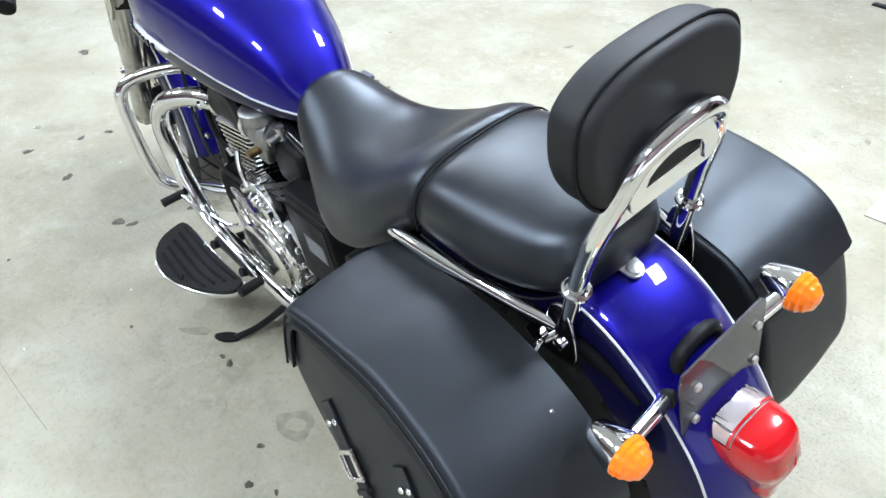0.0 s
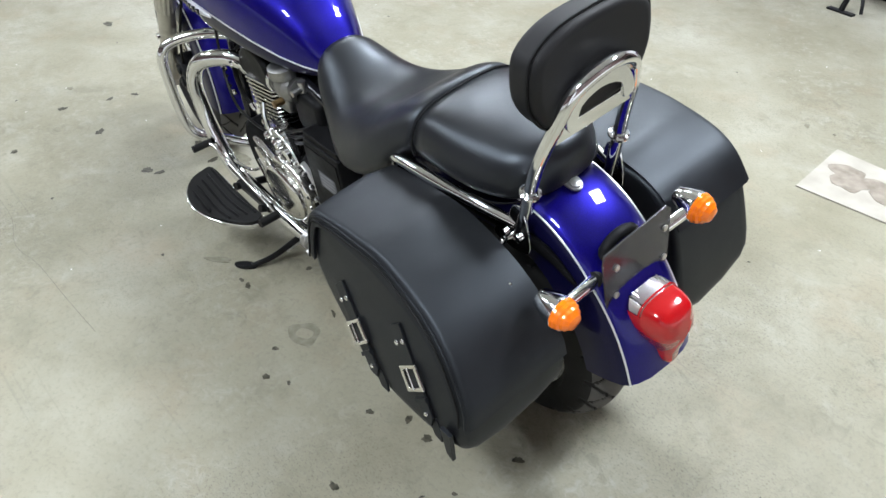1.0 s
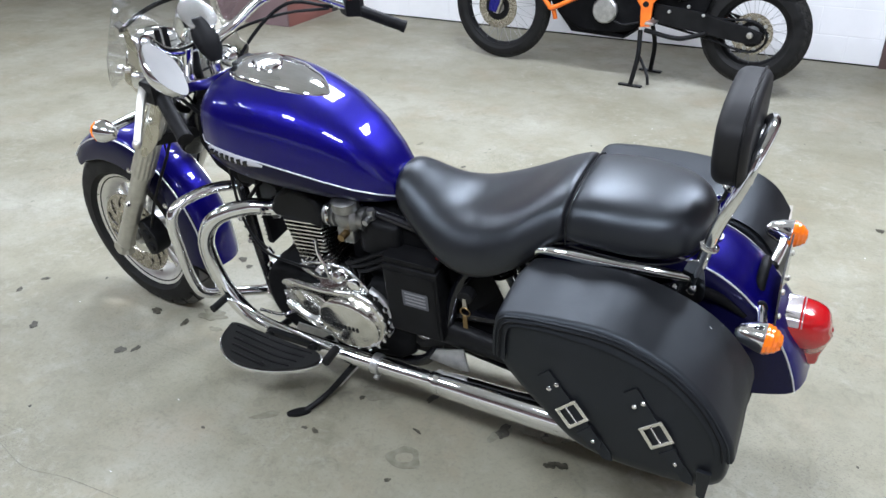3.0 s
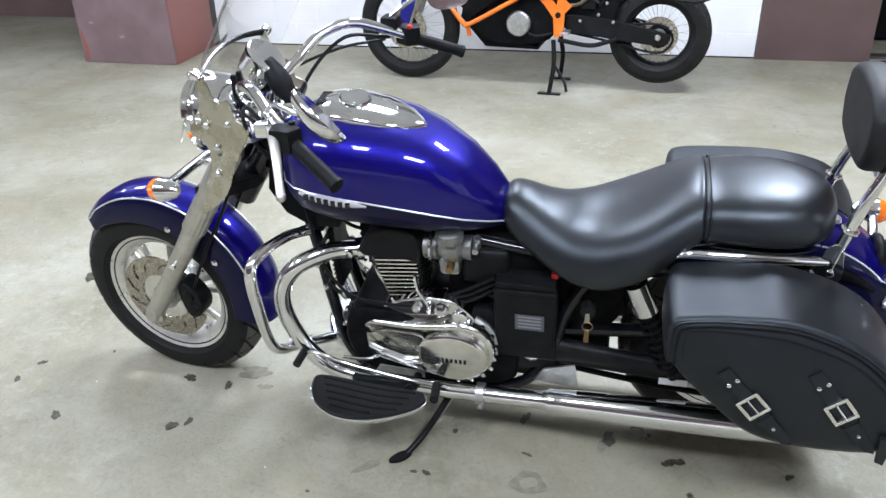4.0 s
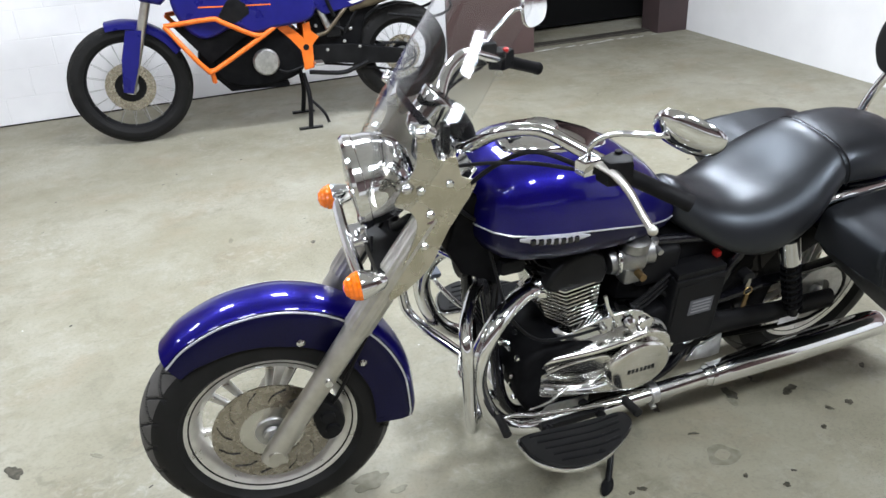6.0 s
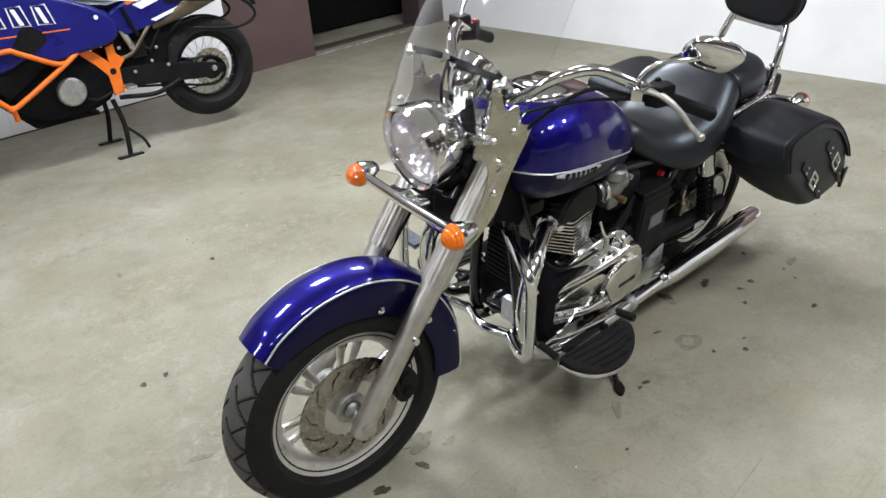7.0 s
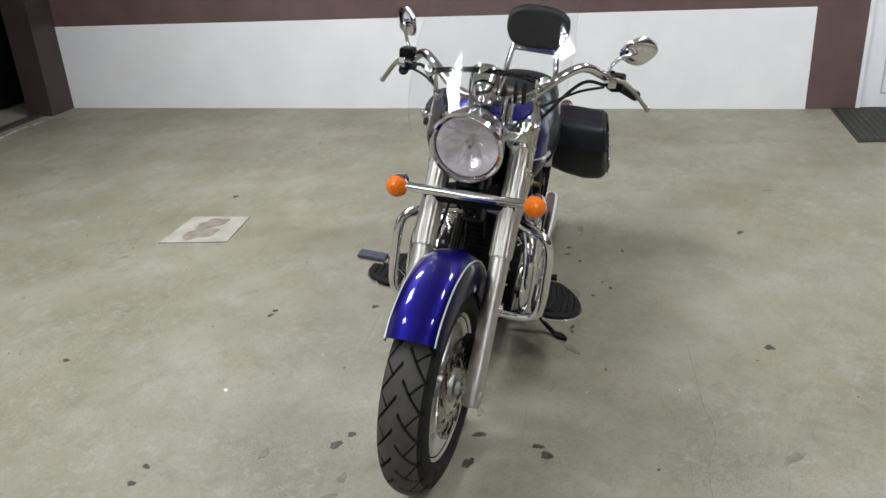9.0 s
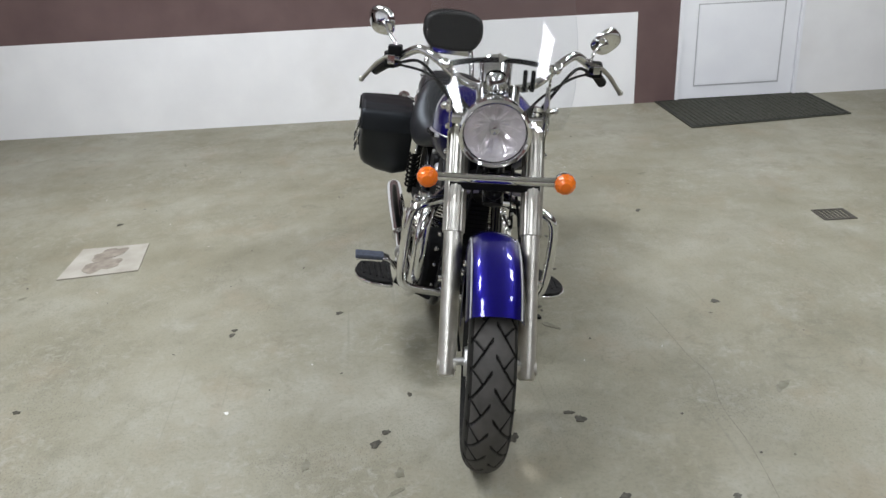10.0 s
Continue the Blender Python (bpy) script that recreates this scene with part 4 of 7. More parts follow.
part("screen_badge", slab([(-0.019, 0.013), (0.019, 0.013), (0, -0.015)], 0, 0.004, "z", 0.0015), "chrome", bike, "small triangular badge", STEER @ toward(screen_pt(0, 0.362, 0.004), (1, 0, 0.6)) @ Matrix.Rotation(radians(90), 4, "Z"))


def screen_mount(s):
    pl = part("screen_bracket", slab([(1.078, 1.02), (1.112, 1.042), (1.125, 1.092), (1.165, 1.09), (1.186, 1.16), (1.196, 1.17), (1.208, 1.158), (1.212, 1.085), (1.23, 1.05), (1.264, 0.994), (1.23, 0.972), (1.214, 0.933), (1.233, 0.873), (1.286, 0.755), (1.262, 0.752), (1.19, 0.815), (1.141, 0.913)], 0.155 * s, 0.159 * s, "y", 0.001, 1, smooth=3), "beige", bike, "flat bare metal windscreen bracket", STEER)
    for a, b in ((1.20, 0.88), (1.185, 0.96), (1.205, 1.02), (1.14, 1.03)):
        part("bracket_bolt", lathe([(0.010, 0), (0.010, 0.006), (0.006, 0.01)], 12, toward((a, 0.157 * s + 0.002 * s, b), (0, s, 0))), "chrome", pl)
    part("standoff", rod(fork_at(0.93, 0.12 * s), (1.185, 0.157 * s, 0.945), 0.011), "chrome", pl)
    part("screen_clamp", join(rod((1.225, 0.157 * s, 1.03), (1.234, 0.172 * s, 1.035), 0.008), ball((1.238, 0.176 * s, 1.038), 0.012)), "chrome", pl)
    part("screen_clamp", join(rod((1.196, 0.157 * s, 1.155), (1.203, 0.17 * s, 1.158), 0.007), ball((1.206, 0.174 * s, 1.16), 0.012)), "chrome", pl)


both(screen_mount)

# -- instruments and handlebar --
GAUGE = Vector((1.116, -0.015, 1.142))
GAUGE_DIR = Vector((-0.66, 0, 0.75))
speedo = part("speedometer", lathe([(0.005, -0.095), (0.022, -0.091), (0.036, -0.079), (0.046, -0.06), (0.052, -0.034), (0.054, 0.0), (0.057, 0.008), (0.056, 0.018), (0.05, 0.022)], 40, toward(GAUGE, GAUGE_DIR)), "chrome", bike, "round chrome speedometer", STEER)
dial = part("dial", lathe([(0.0505, 0.012), (0.049, 0.0125), (0.001, 0.013)], 36, toward(GAUGE, GAUGE_DIR)), "engine_black", speedo, "black dial with white ticks")
for k in range(13):
    a = radians(-40 + 260 * k / 12)
    part("dial_tick", box(0.035, 0.044, -0.0012, 0.0012, 0.0128, 0.0136), "decal", dial, "", toward(GAUGE, GAUGE_DIR) @ Matrix.Rotation(a, 4, "Z"))
part("needle", tube([(0, 0, 0.0145), (0.02, -0.022, 0.0145), (0.028, -0.031, 0.0145)], 0.0014, 6, 1), "redplug", dial, "", toward(GAUGE, GAUGE_DIR))
part("instrument_housing", loft([[Vector((1.045 + 0.012 * k + r * 0.8 * math.cos(a), r * 1.25 * math.sin(a), 1.04 + 0.028 * k)) for a in (2 * math.pi * q / 20 for q in range(20))] for k, r in ((0, 0.016), (1, 0.03), (2, 0.034), (3, 0.028), (4, 0.014))]), "plastic", bike, "black housing below the speedometer", STEER)
for y in (0.082, 0.108):
    part("cable_clip", box(1.125, 1.14, y - 0.007, y + 0.007, 1.075, 1.145, 0.005), "plastic", bike, "small upright black clip", STEER)
part("speedometer_stalk", tube([(1.155, -0.012, 1.085), (1.15, 0, 1.0)], 0.02, 12, 1), "matblack", bike, "", STEER)


def handlebar(s):
    k = 0.6 if s > 0 else 0.5                # the bar was bent unevenly
    e = 0.0 if s < 0 else -0.024             # the left end sits further in
    pts = [(1.10, 0.0, 1.075), (1.10, 0.075 * s, 1.078), (1.087, 0.135 * s, 1.09 + 0.02 * k), (1.045, (0.208 + 0.2 * e) * s, 1.135 + 0.035 * k), (0.98, (0.268 + 0.4 * e) * s, 1.145 + 0.053 * k), (0.915, (0.323 + 0.7 * e) * s, 1.12 + 0.05 * k), (0.84, (0.375 + e) * s, 1.095 + 0.025 * k)]
    hb = part("handlebar", tube(pts, 0.0145, 14, 6), "chrome", bike, "swept-back chrome handlebar", STEER)
    g0, g1 = Vector((0.83, (0.38 + e) * s, 1.09 + 0.024 * k)), Vector((0.70, (0.45 + 1.6 * e) * s, 1.045))
    up = 0.03 * k
    d = (g1 - g0).normalized()
    prof = [(0.012, 0), (0.02, 0.001), (0.02, 0.008)]
    for i in range(16):
        prof += [(0.0175, 0.010 + i * 0.008), (0.0165, 0.015 + i * 0.008)]
    prof += [(0.0185, 0.14), (0.0185, 0.150), (0.008, 0.152)]
    part("grip", lathe(prof, 18, toward(g0, d)), "plastic", hb, "ribbed black rubber grip")
    part("switch_box", slab([(0.845, (0.345 + e) * s), (0.885, (0.365 + e) * s), (0.875, (0.40 + e) * s), (0.825, (0.405 + e) * s), (0.81, (0.37 + e) * s)], 1.07 + up, 1.125 + up, "z", 0.008), "plastic", hb, "black switch housing")
    part("switch_button", lathe([(0.008, 0), (0.008, 0.008), (0.005, 0.01)], 12, toward((0.838, (0.36 + e) * s, 1.122 + up), (0, 0, 1))), "redplug" if s < 0 else "plastic", hb)
    part("lever_bracket", slab([(0.90, (0.345 + e) * s), (0.93, (0.36 + e) * s), (0.92, (0.385 + e) * s), (0.875, (0.375 + e) * s)], 1.09 + up, 1.125 + up, "z", 0.006), "chrome", hb)
    part("lever", tube([(0.892, (0.366 + e) * s, 1.116 + up), (0.865, (0.400 + e) * s, 1.106 + 0.8 * up), (0.843, (0.434 + e) * s, 1.085 + 0.4 * up), (0.827, (0.463 + e) * s, 1.057), (0.813, (0.485 + e) * s, 1.031)], [0.012, 0.012, 0.0105, 0.0095, 0.0105], 10, 5, flat=0.7), "alu", hb, "bare alloy hand lever")
    part("lever_tip", ball((0.813, (0.487 + e) * s, 1.031), 0.011), "alu", hb)
    if s < 0:
        part("fluid_reservoir", box(0.87, 0.92, -0.385, -0.335, 1.118 + up, 1.155 + up, 0.006), "plastic", hb)
    mc = Vector((0.728, 0.403, 1.203)) if s > 0 else Vector((0.737, -0.422, 1.234))
    stem = [(0.90, (0.35 + e) * s, 1.10 + up), (0.895, (0.355 + e) * s, 1.165), (0.86, (0.38 + e) * s, 1.195), (0.80, (0.41 + 0.6 * e) * s, mc.z - 0.002), mc + Vector((0.02, 0, -0.006))]
    mir = part("mirror", tube(stem, 0.006, 10), "chrome", bike, "chrome teardrop mirror on a curved stem", STEER)
    if s > 0:
        mm = Matrix.Translation(mc) @ Matrix(((-0.79, -0.12, -0.6), (0.48, -0.72, -0.5), (-0.37, -0.68, 0.63))).to_4x4() @ Matrix.Diagonal((0.073, 0.057, 0.034, 1))
    else:
        mm = toward(mc, (-0.66, 0.7, 0.125)) @ Matrix.Diagonal((0.07, 0.052, 0.026, 1))

    def squared(bm):
        for v in bm.verts:
            r = v.co.xy.length
            if r > 1e-4:
                c, d = abs(v.co.x) / r, abs(v.co.y) / r
                f = (c ** 2.7 + d ** 2.7) ** (-1 / 2.7)
                v.co.x, v.co.y = v.co.x * f, v.co.y * f

    shell = bmesh.new()
    bmesh.ops.create_uvsphere(shell, u_segments=28, v_segments=16, radius=1)
    bmesh.ops.bisect_plane(shell, geom=shell.verts[:] + shell.edges[:] + shell.faces[:], plane_co=(0, 0, 0.12), plane_no=(0, 0, 1), clear_outer=True)
    squared(shell)
    shell.transform(mm)
    part("mirror_shell", shell, "chrome", mir)
    glass = lathe([(0.985, 0.10), (0.985, 0.13), (0.001, 0.13)], 28)
    squared(glass)
    glass.transform(mm)
    part("mirror_glass", glass, "chrome", mir, "mirror glass")
    part("riser", tube([(1.125, 0.052 * s, 0.995), (1.11, 0.052 * s, 1.05), (1.10, 0.052 * s, 1.085)], 0.021, 14), "chrome", bike, "", STEER)
    part("control_cable", tube([(0.90, (0.35 + e) * s, 1.095 + up), (1.0, 0.262 * s, 1.115 + up), (1.08, 0.17 * s, 1.04), (1.10, 0.09 * s, 0.93), (1.02, 0.06 * s, 0.85)], 0.0055, 8), "matblack", bike, "", STEER)
    part("control_cable", tube([(0.91, (0.345 + e) * s, 1.09 + up), (1.02, 0.244 * s, 1.085 + up), (1.14, 0.13 * s, 1.05), (1.17, 0.05 * s, 0.95), (1.10, 0.03 * s, 0.85)], 0.0045, 8), "matblack", bike, "", STEER)


both(handlebar)

# -- tank --
TX = [0.435, 0.455, 0.50, 0.56, 0.64, 0.72, 0.80, 0.88, 0.95, 1.00, 1.035, 1.06, 1.07]
TW = [0.035, 0.062, 0.095, 0.125, 0.152, 0.17, 0.182, 0.188, 0.182, 0.166, 0.135, 0.085, 0.04]
TT = [0.762, 0.793, 0.856, 0.919, 0.974, 1.008, 1.028, 1.038, 1.034, 1.018, 0.992, 0.948, 0.915]
TS = [0.742, 0.748, 0.765, 0.785, 0.812, 0.835, 0.853, 0.866, 0.873, 0.875, 0.874, 0.87, 0.868]
TB = [0.728, 0.722, 0.715, 0.71, 0.712, 0.718, 0.725, 0.733, 0.745, 0.76, 0.785, 0.815, 0.84]


def tank_ring(x, grow=0.0):
    w, zt, zs, zb = (float(np.interp(x, TX, a)) for a in (TW, TT, TS, TB))
    w, zt, zb = w + grow, zt + grow, zb - grow
    ring = []
    for k in range(24):
        a = math.pi * k / 24
        c, s = math.cos(a), math.sin(a)
        ring.append(Vector((x, w * math.copysign(abs(c) ** 0.64, c), zs + (zt - zs) * s ** 0.8)))
    for k in range(14):
        a = math.pi * k / 14
        c, s = math.cos(a), math.sin(a)
        ring.append(Vector((x, -w * math.copysign(abs(c) ** 0.72, c), zs - (zs - zb) * s ** 0.8)))
    return ring


txs = [q.x for q in spline([(x, 0, 0) for x in TX], 3)]
tank = part("fuel_tank", loft([tank_ring(x) for x in txs], pick=lambda i, j: 0 if j < 24 else 1), ["blue", "navy"], bike, "gloss blue teardrop fuel tank, dark below a silver line", None, 60)
for s in (1, -1):
    pts = []
    for x in txs[2:-2]:
        w, zs = float(np.interp(x, TX, TW)), float(np.interp(x, TX, TS))
        pts.append((x, s * (w + 0.0003), zs))
    part("pinstripe", tube(pts, 0.0026, 6, 1), "silver", tank)
    # plain winged badge in place of lettering
    wing = []
    for x in np.linspace(0.80, 0.985, 13):
        w, zs = float(np.interp(x, TX, TW)), float(np.interp(x, TX, TS))
        wing.append((x, s * (w + 0.001), zs - 0.010))
    bd = part("tank_badge", tube(wing, [0.003, 0.011, 0.013, 0.012, 0.004], 8, 1, flat=1.0), "silver", tank, "silver wing-shaped badge")
    for k in range(7):
        x = 0.845 + 0.019 * k
        w, zs = float(np.interp(x, TX, TW)), float(np.interp(x, TX, TS))
        part("badge_bar", box(x - 0.006, x + 0.006, s * (w + 0.011) - 0.004, s * (w + 0.011) + 0.004, zs - 0.017, zs - 0.002, 0.001), "gloss", tank)

con = part("tank_console", loft([[Vector((x, w * math.cos(a), float(np.interp(x, TX, TT)) - 0.012 + h * max(0.0, math.sin(a)) ** 0.6)) for a in (math.pi * k / 18 for k in range(19))]
                                 for x, w, h in ((0.672, 0.006, 0.016), (0.687, 0.03, 0.022), (0.717, 0.055, 0.026), (0.78, 0.078, 0.03), (0.85, 0.085, 0.034), (0.91, 0.08, 0.036), (0.95, 0.062, 0.034), (0.975, 0.03, 0.024))]), "chrome", bike, "chrome console on top of the tank")
part("filler_cap", lathe([(0.042, 0), (0.042, 0.012), (0.036, 0.018), (0.01, 0.02)], 32, toward((0.86, 0, 1.048), (-0.05, 0, 1))), "chrome", con, "round chrome filler cap")
part("warning_lights", box(0.925, 0.96, -0.035, 0.035, 1.044, 1.057, 0.004), "gloss", con)
part("console_ridge", tube([(0.71, 0.0, 1.009), (0.76, 0.035, 1.022), (0.83, 0.055, 1.039), (0.91, 0.05, 1.047), (0.96, 0.02, 1.044)], 0.006, 8), "chrome", con)
part("console_ridge", tube([(0.71, 0.0, 1.009), (0.76, -0.035, 1.022), (0.83, -0.055, 1.039), (0.91, -0.05, 1.047), (0.96, -0.02, 1.044)], 0.006, 8), "chrome", con)


# -- seats --
def seat_loft(stations):
    rings = []
    for x, half in stations:
        right = [(-y, z) for y, z in reversed(half[1:-1])]
        ring = [Vector((x, y, z)) for y, z in half] + [Vector((x, y, z)) for y, z in right]
        rings.append(ring)
    return loft(rings)


# rider seat: stations along it, heights along the middle, then half-width and height of crown, shoulder, flank and skirt, and the underside
RS_X = [0.468, 0.455, 0.42, 0.35, 0.27, 0.19, 0.11, 0.045, 0, -0.03, -0.045]
RS_MID = [0.8, 0.825, 0.83, 0.785, 0.757, 0.765, 0.803, 0.858, 0.89, 0.901, 0.897]
RS_CROWN = [0.03, 0.045, 0.055, 0.07, 0.085, 0.095, 0.095, 0.09, 0.085, 0.085, 0.083], [0.8, 0.82, 0.82, 0.777, 0.757, 0.775, 0.814, 0.86, 0.886, 0.896, 0.892]
RS_SHOULDER = [0.05, 0.08, 0.098, 0.118, 0.145, 0.165, 0.172, 0.16, 0.145, 0.138, 0.135], [0.785, 0.79, 0.78, 0.742, 0.738, 0.762, 0.795, 0.835, 0.86, 0.874, 0.869]
RS_FLANK = [0.056, 0.088, 0.112, 0.148, 0.188, 0.21, 0.213, 0.2, 0.178, 0.166, 0.162], [0.765, 0.755, 0.735, 0.69, 0.672, 0.695, 0.732, 0.77, 0.805, 0.826, 0.823]
RS_SKIRT = [0.05, 0.078, 0.1, 0.138, 0.184, 0.205, 0.205, 0.192, 0.172, 0.16, 0.156], [0.745, 0.72, 0.695, 0.65, 0.612, 0.605, 0.64, 0.695, 0.748, 0.776, 0.777]
RS_UNDER = [0.74, 0.72, 0.7, 0.68, 0.67, 0.67, 0.68, 0.71, 0.74, 0.76, 0.762]
RIDER = [(x, [(0, a), *zip(y, z), (0, u)]) for x, a, y, z, u in zip(RS_X, RS_MID, zip(*(q[0] for q in (RS_CROWN, RS_SHOULDER, RS_FLANK, RS_SKIRT))), zip(*(q[1] for q in (RS_CROWN, RS_SHOULDER, RS_FLANK, RS_SKIRT))), RS_UNDER)]
part("rider_seat", seat_loft(RIDER), "vinyl", bike, "scooped black vinyl rider's seat", None, 80, 2)
# pillion seat: stations along it, heights along the middle, then half-width and height of crown, shoulder, flank and skirt, and the underside
PS_X = [-0.012, -0.055, -0.15, -0.235, -0.3, -0.338, -0.352]
PS_MID = [0.874, 0.898, 0.904, 0.902, 0.892, 0.876, 0.845]
PS_CROWN = [0.095, 0.104, 0.108, 0.104, 0.088, 0.056, 0.028], [0.868, 0.893, 0.898, 0.896, 0.886, 0.87, 0.84]
PS_SHOULDER = [0.128, 0.143, 0.15, 0.144, 0.119, 0.077, 0.042], [0.85, 0.87, 0.87, 0.866, 0.858, 0.844, 0.824]
PS_FLANK = [0.148, 0.163, 0.168, 0.161, 0.133, 0.087, 0.046], [0.81, 0.824, 0.82, 0.814, 0.81, 0.804, 0.806]
PS_SKIRT = [0.145, 0.156, 0.158, 0.15, 0.124, 0.08, 0.04], [0.778, 0.776, 0.775, 0.772, 0.775, 0.782, 0.792]
PS_UNDER = [0.765, 0.765, 0.766, 0.768, 0.77, 0.778, 0.79]
PILLION = [(x, [(0, a), *zip(y, z), (0, u)]) for x, a, y, z, u in zip(PS_X, PS_MID, zip(*(q[0] for q in (PS_CROWN, PS_SHOULDER, PS_FLANK, PS_SKIRT))), zip(*(q[1] for q in (PS_CROWN, PS_SHOULDER, PS_FLANK, PS_SKIRT))), PS_UNDER)]
pil = part("pillion_seat", seat_loft(PILLION), "vinyl", bike, "flat black vinyl pillion seat", None, 80, 2)
part("seat_piping", tube([(-0.048, y, z) for y, z in ((-0.158, 0.79), (-0.158, 0.826), (-0.137, 0.866), (-0.085, 0.889), (0, 0.894), (0.085, 0.889), (0.137, 0.866), (0.158, 0.826), (0.158, 0.79))], 0.002, 6), "plastic", pil)
part("side_piping", tube([(x, s * y, z) for s, x, y, z in [(1, -0.06, 0.161, 0.79), (1, -0.15, 0.165, 0.788), (1, -0.235, 0.158, 0.785), (1, -0.30, 0.13, 0.786), (1, -0.341, 0.06, 0.792), (-1, -0.341, 0.06, 0.792), (-1, -0.30, 0.13, 0.786), (-1, -0.235, 0.158, 0.785), (-1, -0.15, 0.165, 0.788), (-1, -0.06, 0.161, 0.79)]], 0.0018, 6), "plastic", pil)

# -- rear mudguard, lamp and plate holder --
RF = [(0.06, 0.74), (-0.08, 0.775), (-0.2, 0.794), (-0.30, 0.794), (-0.38, 0.774), (-0.455, 0.728), (-0.52, 0.66), (-0.57, 0.588), (-0.602, 0.515), (-0.62, 0.455)]
SEC_R = [(-0.108, -0.13), (-0.108, -0.10), (-0.106, -0.065), (-0.1015, -0.037), (-0.0925, -0.0225), (-0.078, -0.012), (-0.05, -0.003), (0, 0), (0.05, -0.003), (0.078, -0.012), (0.0925, -0.0225), (0.1015, -0.037), (0.106, -0.065), (0.108, -0.10), (0.108, -0.13)]
rg = part("rear_mudguard", fender(RF, SEC_R, lambda i, j: 0 if 4 <= j <= 9 else 1), ["blue", "navy"], bike, "blue rear mudguard with silver lines and dark sides")
for s in (1, -1):
    part("pinstripe", line_on_fender(RF, s * 0.0925, -0.0225, 0.0024), "silver", rg)
part("seat_tab", join(slab([(0.02, -0.014), (-0.012, -0.016), (-0.024, 0), (-0.012, 0.016), (0.02, 0.014)], -0.002, 0.002, "z", smooth=3), lathe([(0.012, 0.002), (0.012, 0.008), (0.004, 0.010)], 16, Matrix.Translation((-0.008, 0, 0)))), "alu_dull", bike, "bright seat tab with its bolt", Matrix.Translation((-0.352, 0, 0.789)) @ Matrix.Rotation(radians(-15), 4, "Y"))

# the lamp: a dome standing out behind the mudguard, clear on top, red behind, with a tongue running down
LAMP_N = 44


def lamp_ring(x, k, grow=0.0):
    out = []
    for q in range(LAMP_N):
        a = 2 * math.pi * q / LAMP_N
        c, t = math.cos(a), math.sin(a)
        if t >= 0:
            y, z = 0.058 * math.copysign(abs(c) ** 0.65, c), 0.045 * t ** 0.65
        else:
            w = 0.058 - 0.031 * min(1.0, (-t) ** 2 * 2.2)
            y, z = w * math.copysign(abs(c) ** 0.5, c), -0.125 * abs(t) ** 1.1
        y, z = y * (k + grow), z * (k + grow)
        back_ = (-0.515 - x) * 0.4 * min(1.0, max(0.0, -z - 0.015) / 0.075)
        out.append(Vector((x + back_ + (0.5 * z if z < 0 else 0.1 * z), y, 0.572 + z)))
    return out


LAMP_X = ((-0.515, 1.0), (-0.55, 1.0), (-0.577, 0.985), (-0.598, 0.94), (-0.612, 0.86), (-0.624, 0.73), (-0.632, 0.52), (-0.636, 0.25))
LAMP_CUT = 3            # rows up to here carry the clear window
TOP = range(2, LAMP_N // 2 - 1)
red_rows = [[r[q % LAMP_N] for q in range(LAMP_N // 2 - 2, LAMP_N + 3)] for r in (lamp_ring(x, k) for x, k in LAMP_X[:LAMP_CUT])]
LAMP_UP = Matrix.Translation((-0.006, 0, 0.02))
part("lamp_base", loft([lamp_ring(-0.50, 1.04), lamp_ring(-0.522, 1.06), lamp_ring(-0.530, 1.02)]), "chrome", bike, "chrome tail lamp base", LAMP_UP)
tl = part("tail_lamp", join(loft(red_rows, closed=False), loft([lamp_ring(x, k) for x, k in LAMP_X[LAMP_CUT - 1:]])), "red", bike, "red and clear plastic tail lamp", LAMP_UP)
part("clear_window", loft([[lamp_ring(x, k, 0.004)[q] for q in TOP] for x, k in LAMP_X[:LAMP_CUT]], closed=False), "clear", tl, "clear window over the plate light")
part("silver_lining", loft([[lamp_ring(x, k, -0.07)[q] for q in TOP] for x, k in LAMP_X[:LAMP_CUT]], closed=False), "reflector", tl, "silvered lining under the clear window")
part("lamp_divider", box(-0.600, -0.527, -0.047, 0.047, 0.556, 0.570, 0.005), "red", tl)
part("lamp_reflector", join(box(-0.535, -0.528, -0.048, 0.048, 0.57, 0.606, 0.002), *[lathe([(0.020, 0.018), (0.017, 0.008), (0.011, 0.002), (0.001, 0.0)], 20, Matrix.Translation((-0.563, y, 0.570))) for y in (-0.024, 0.024)]), "chrome", tl, "silvered reflector")
for k in range(9):
    y = -0.040 + 0.010 * k
    part("window_rib", rod((-0.530, y, 0.6125 - 1.4 * y * y), (-0.568, y, 0.609 - 1.4 * y * y), 0.0022, 6), "chrome", tl)
part("plate_light_bulb", ball((-0.56, 0, 0.592), 0.012, 0.02, 0.01), "screen", tl)
part("red_rib", tube([lamp_ring(-0.572, 0.992)[q] for q in TOP], 0.0025, 6, 1), "red", tl)

pp = Matrix.Translation((-0.521, 0, 0.69)) @ Matrix.Rotation(radians(2.5), 4, "Y")
plate = part("plate_holder", slab([(0.094, 0.072), (-0.082, 0.082), (-0.094, 0.07), (-0.09, -0.055), (-0.06, -0.085), (0.06, -0.085), (0.088, -0.075), (0.098, 0.05)], -0.002, 0.002, "x"), "smoke", bike, "smoked plastic plate holder without a plate", pp)
for a, b in ((-0.075, 0.033), (-0.076, -0.043), (0.063, 0.024), (0.064, -0.047)):
    part("plate_bolt", lathe([(0.007, 0.002), (0.007, 0.006), (0.003, 0.008)], 10, toward((-0.001, a, b), (-1, 0, 0))), "alu", plate)
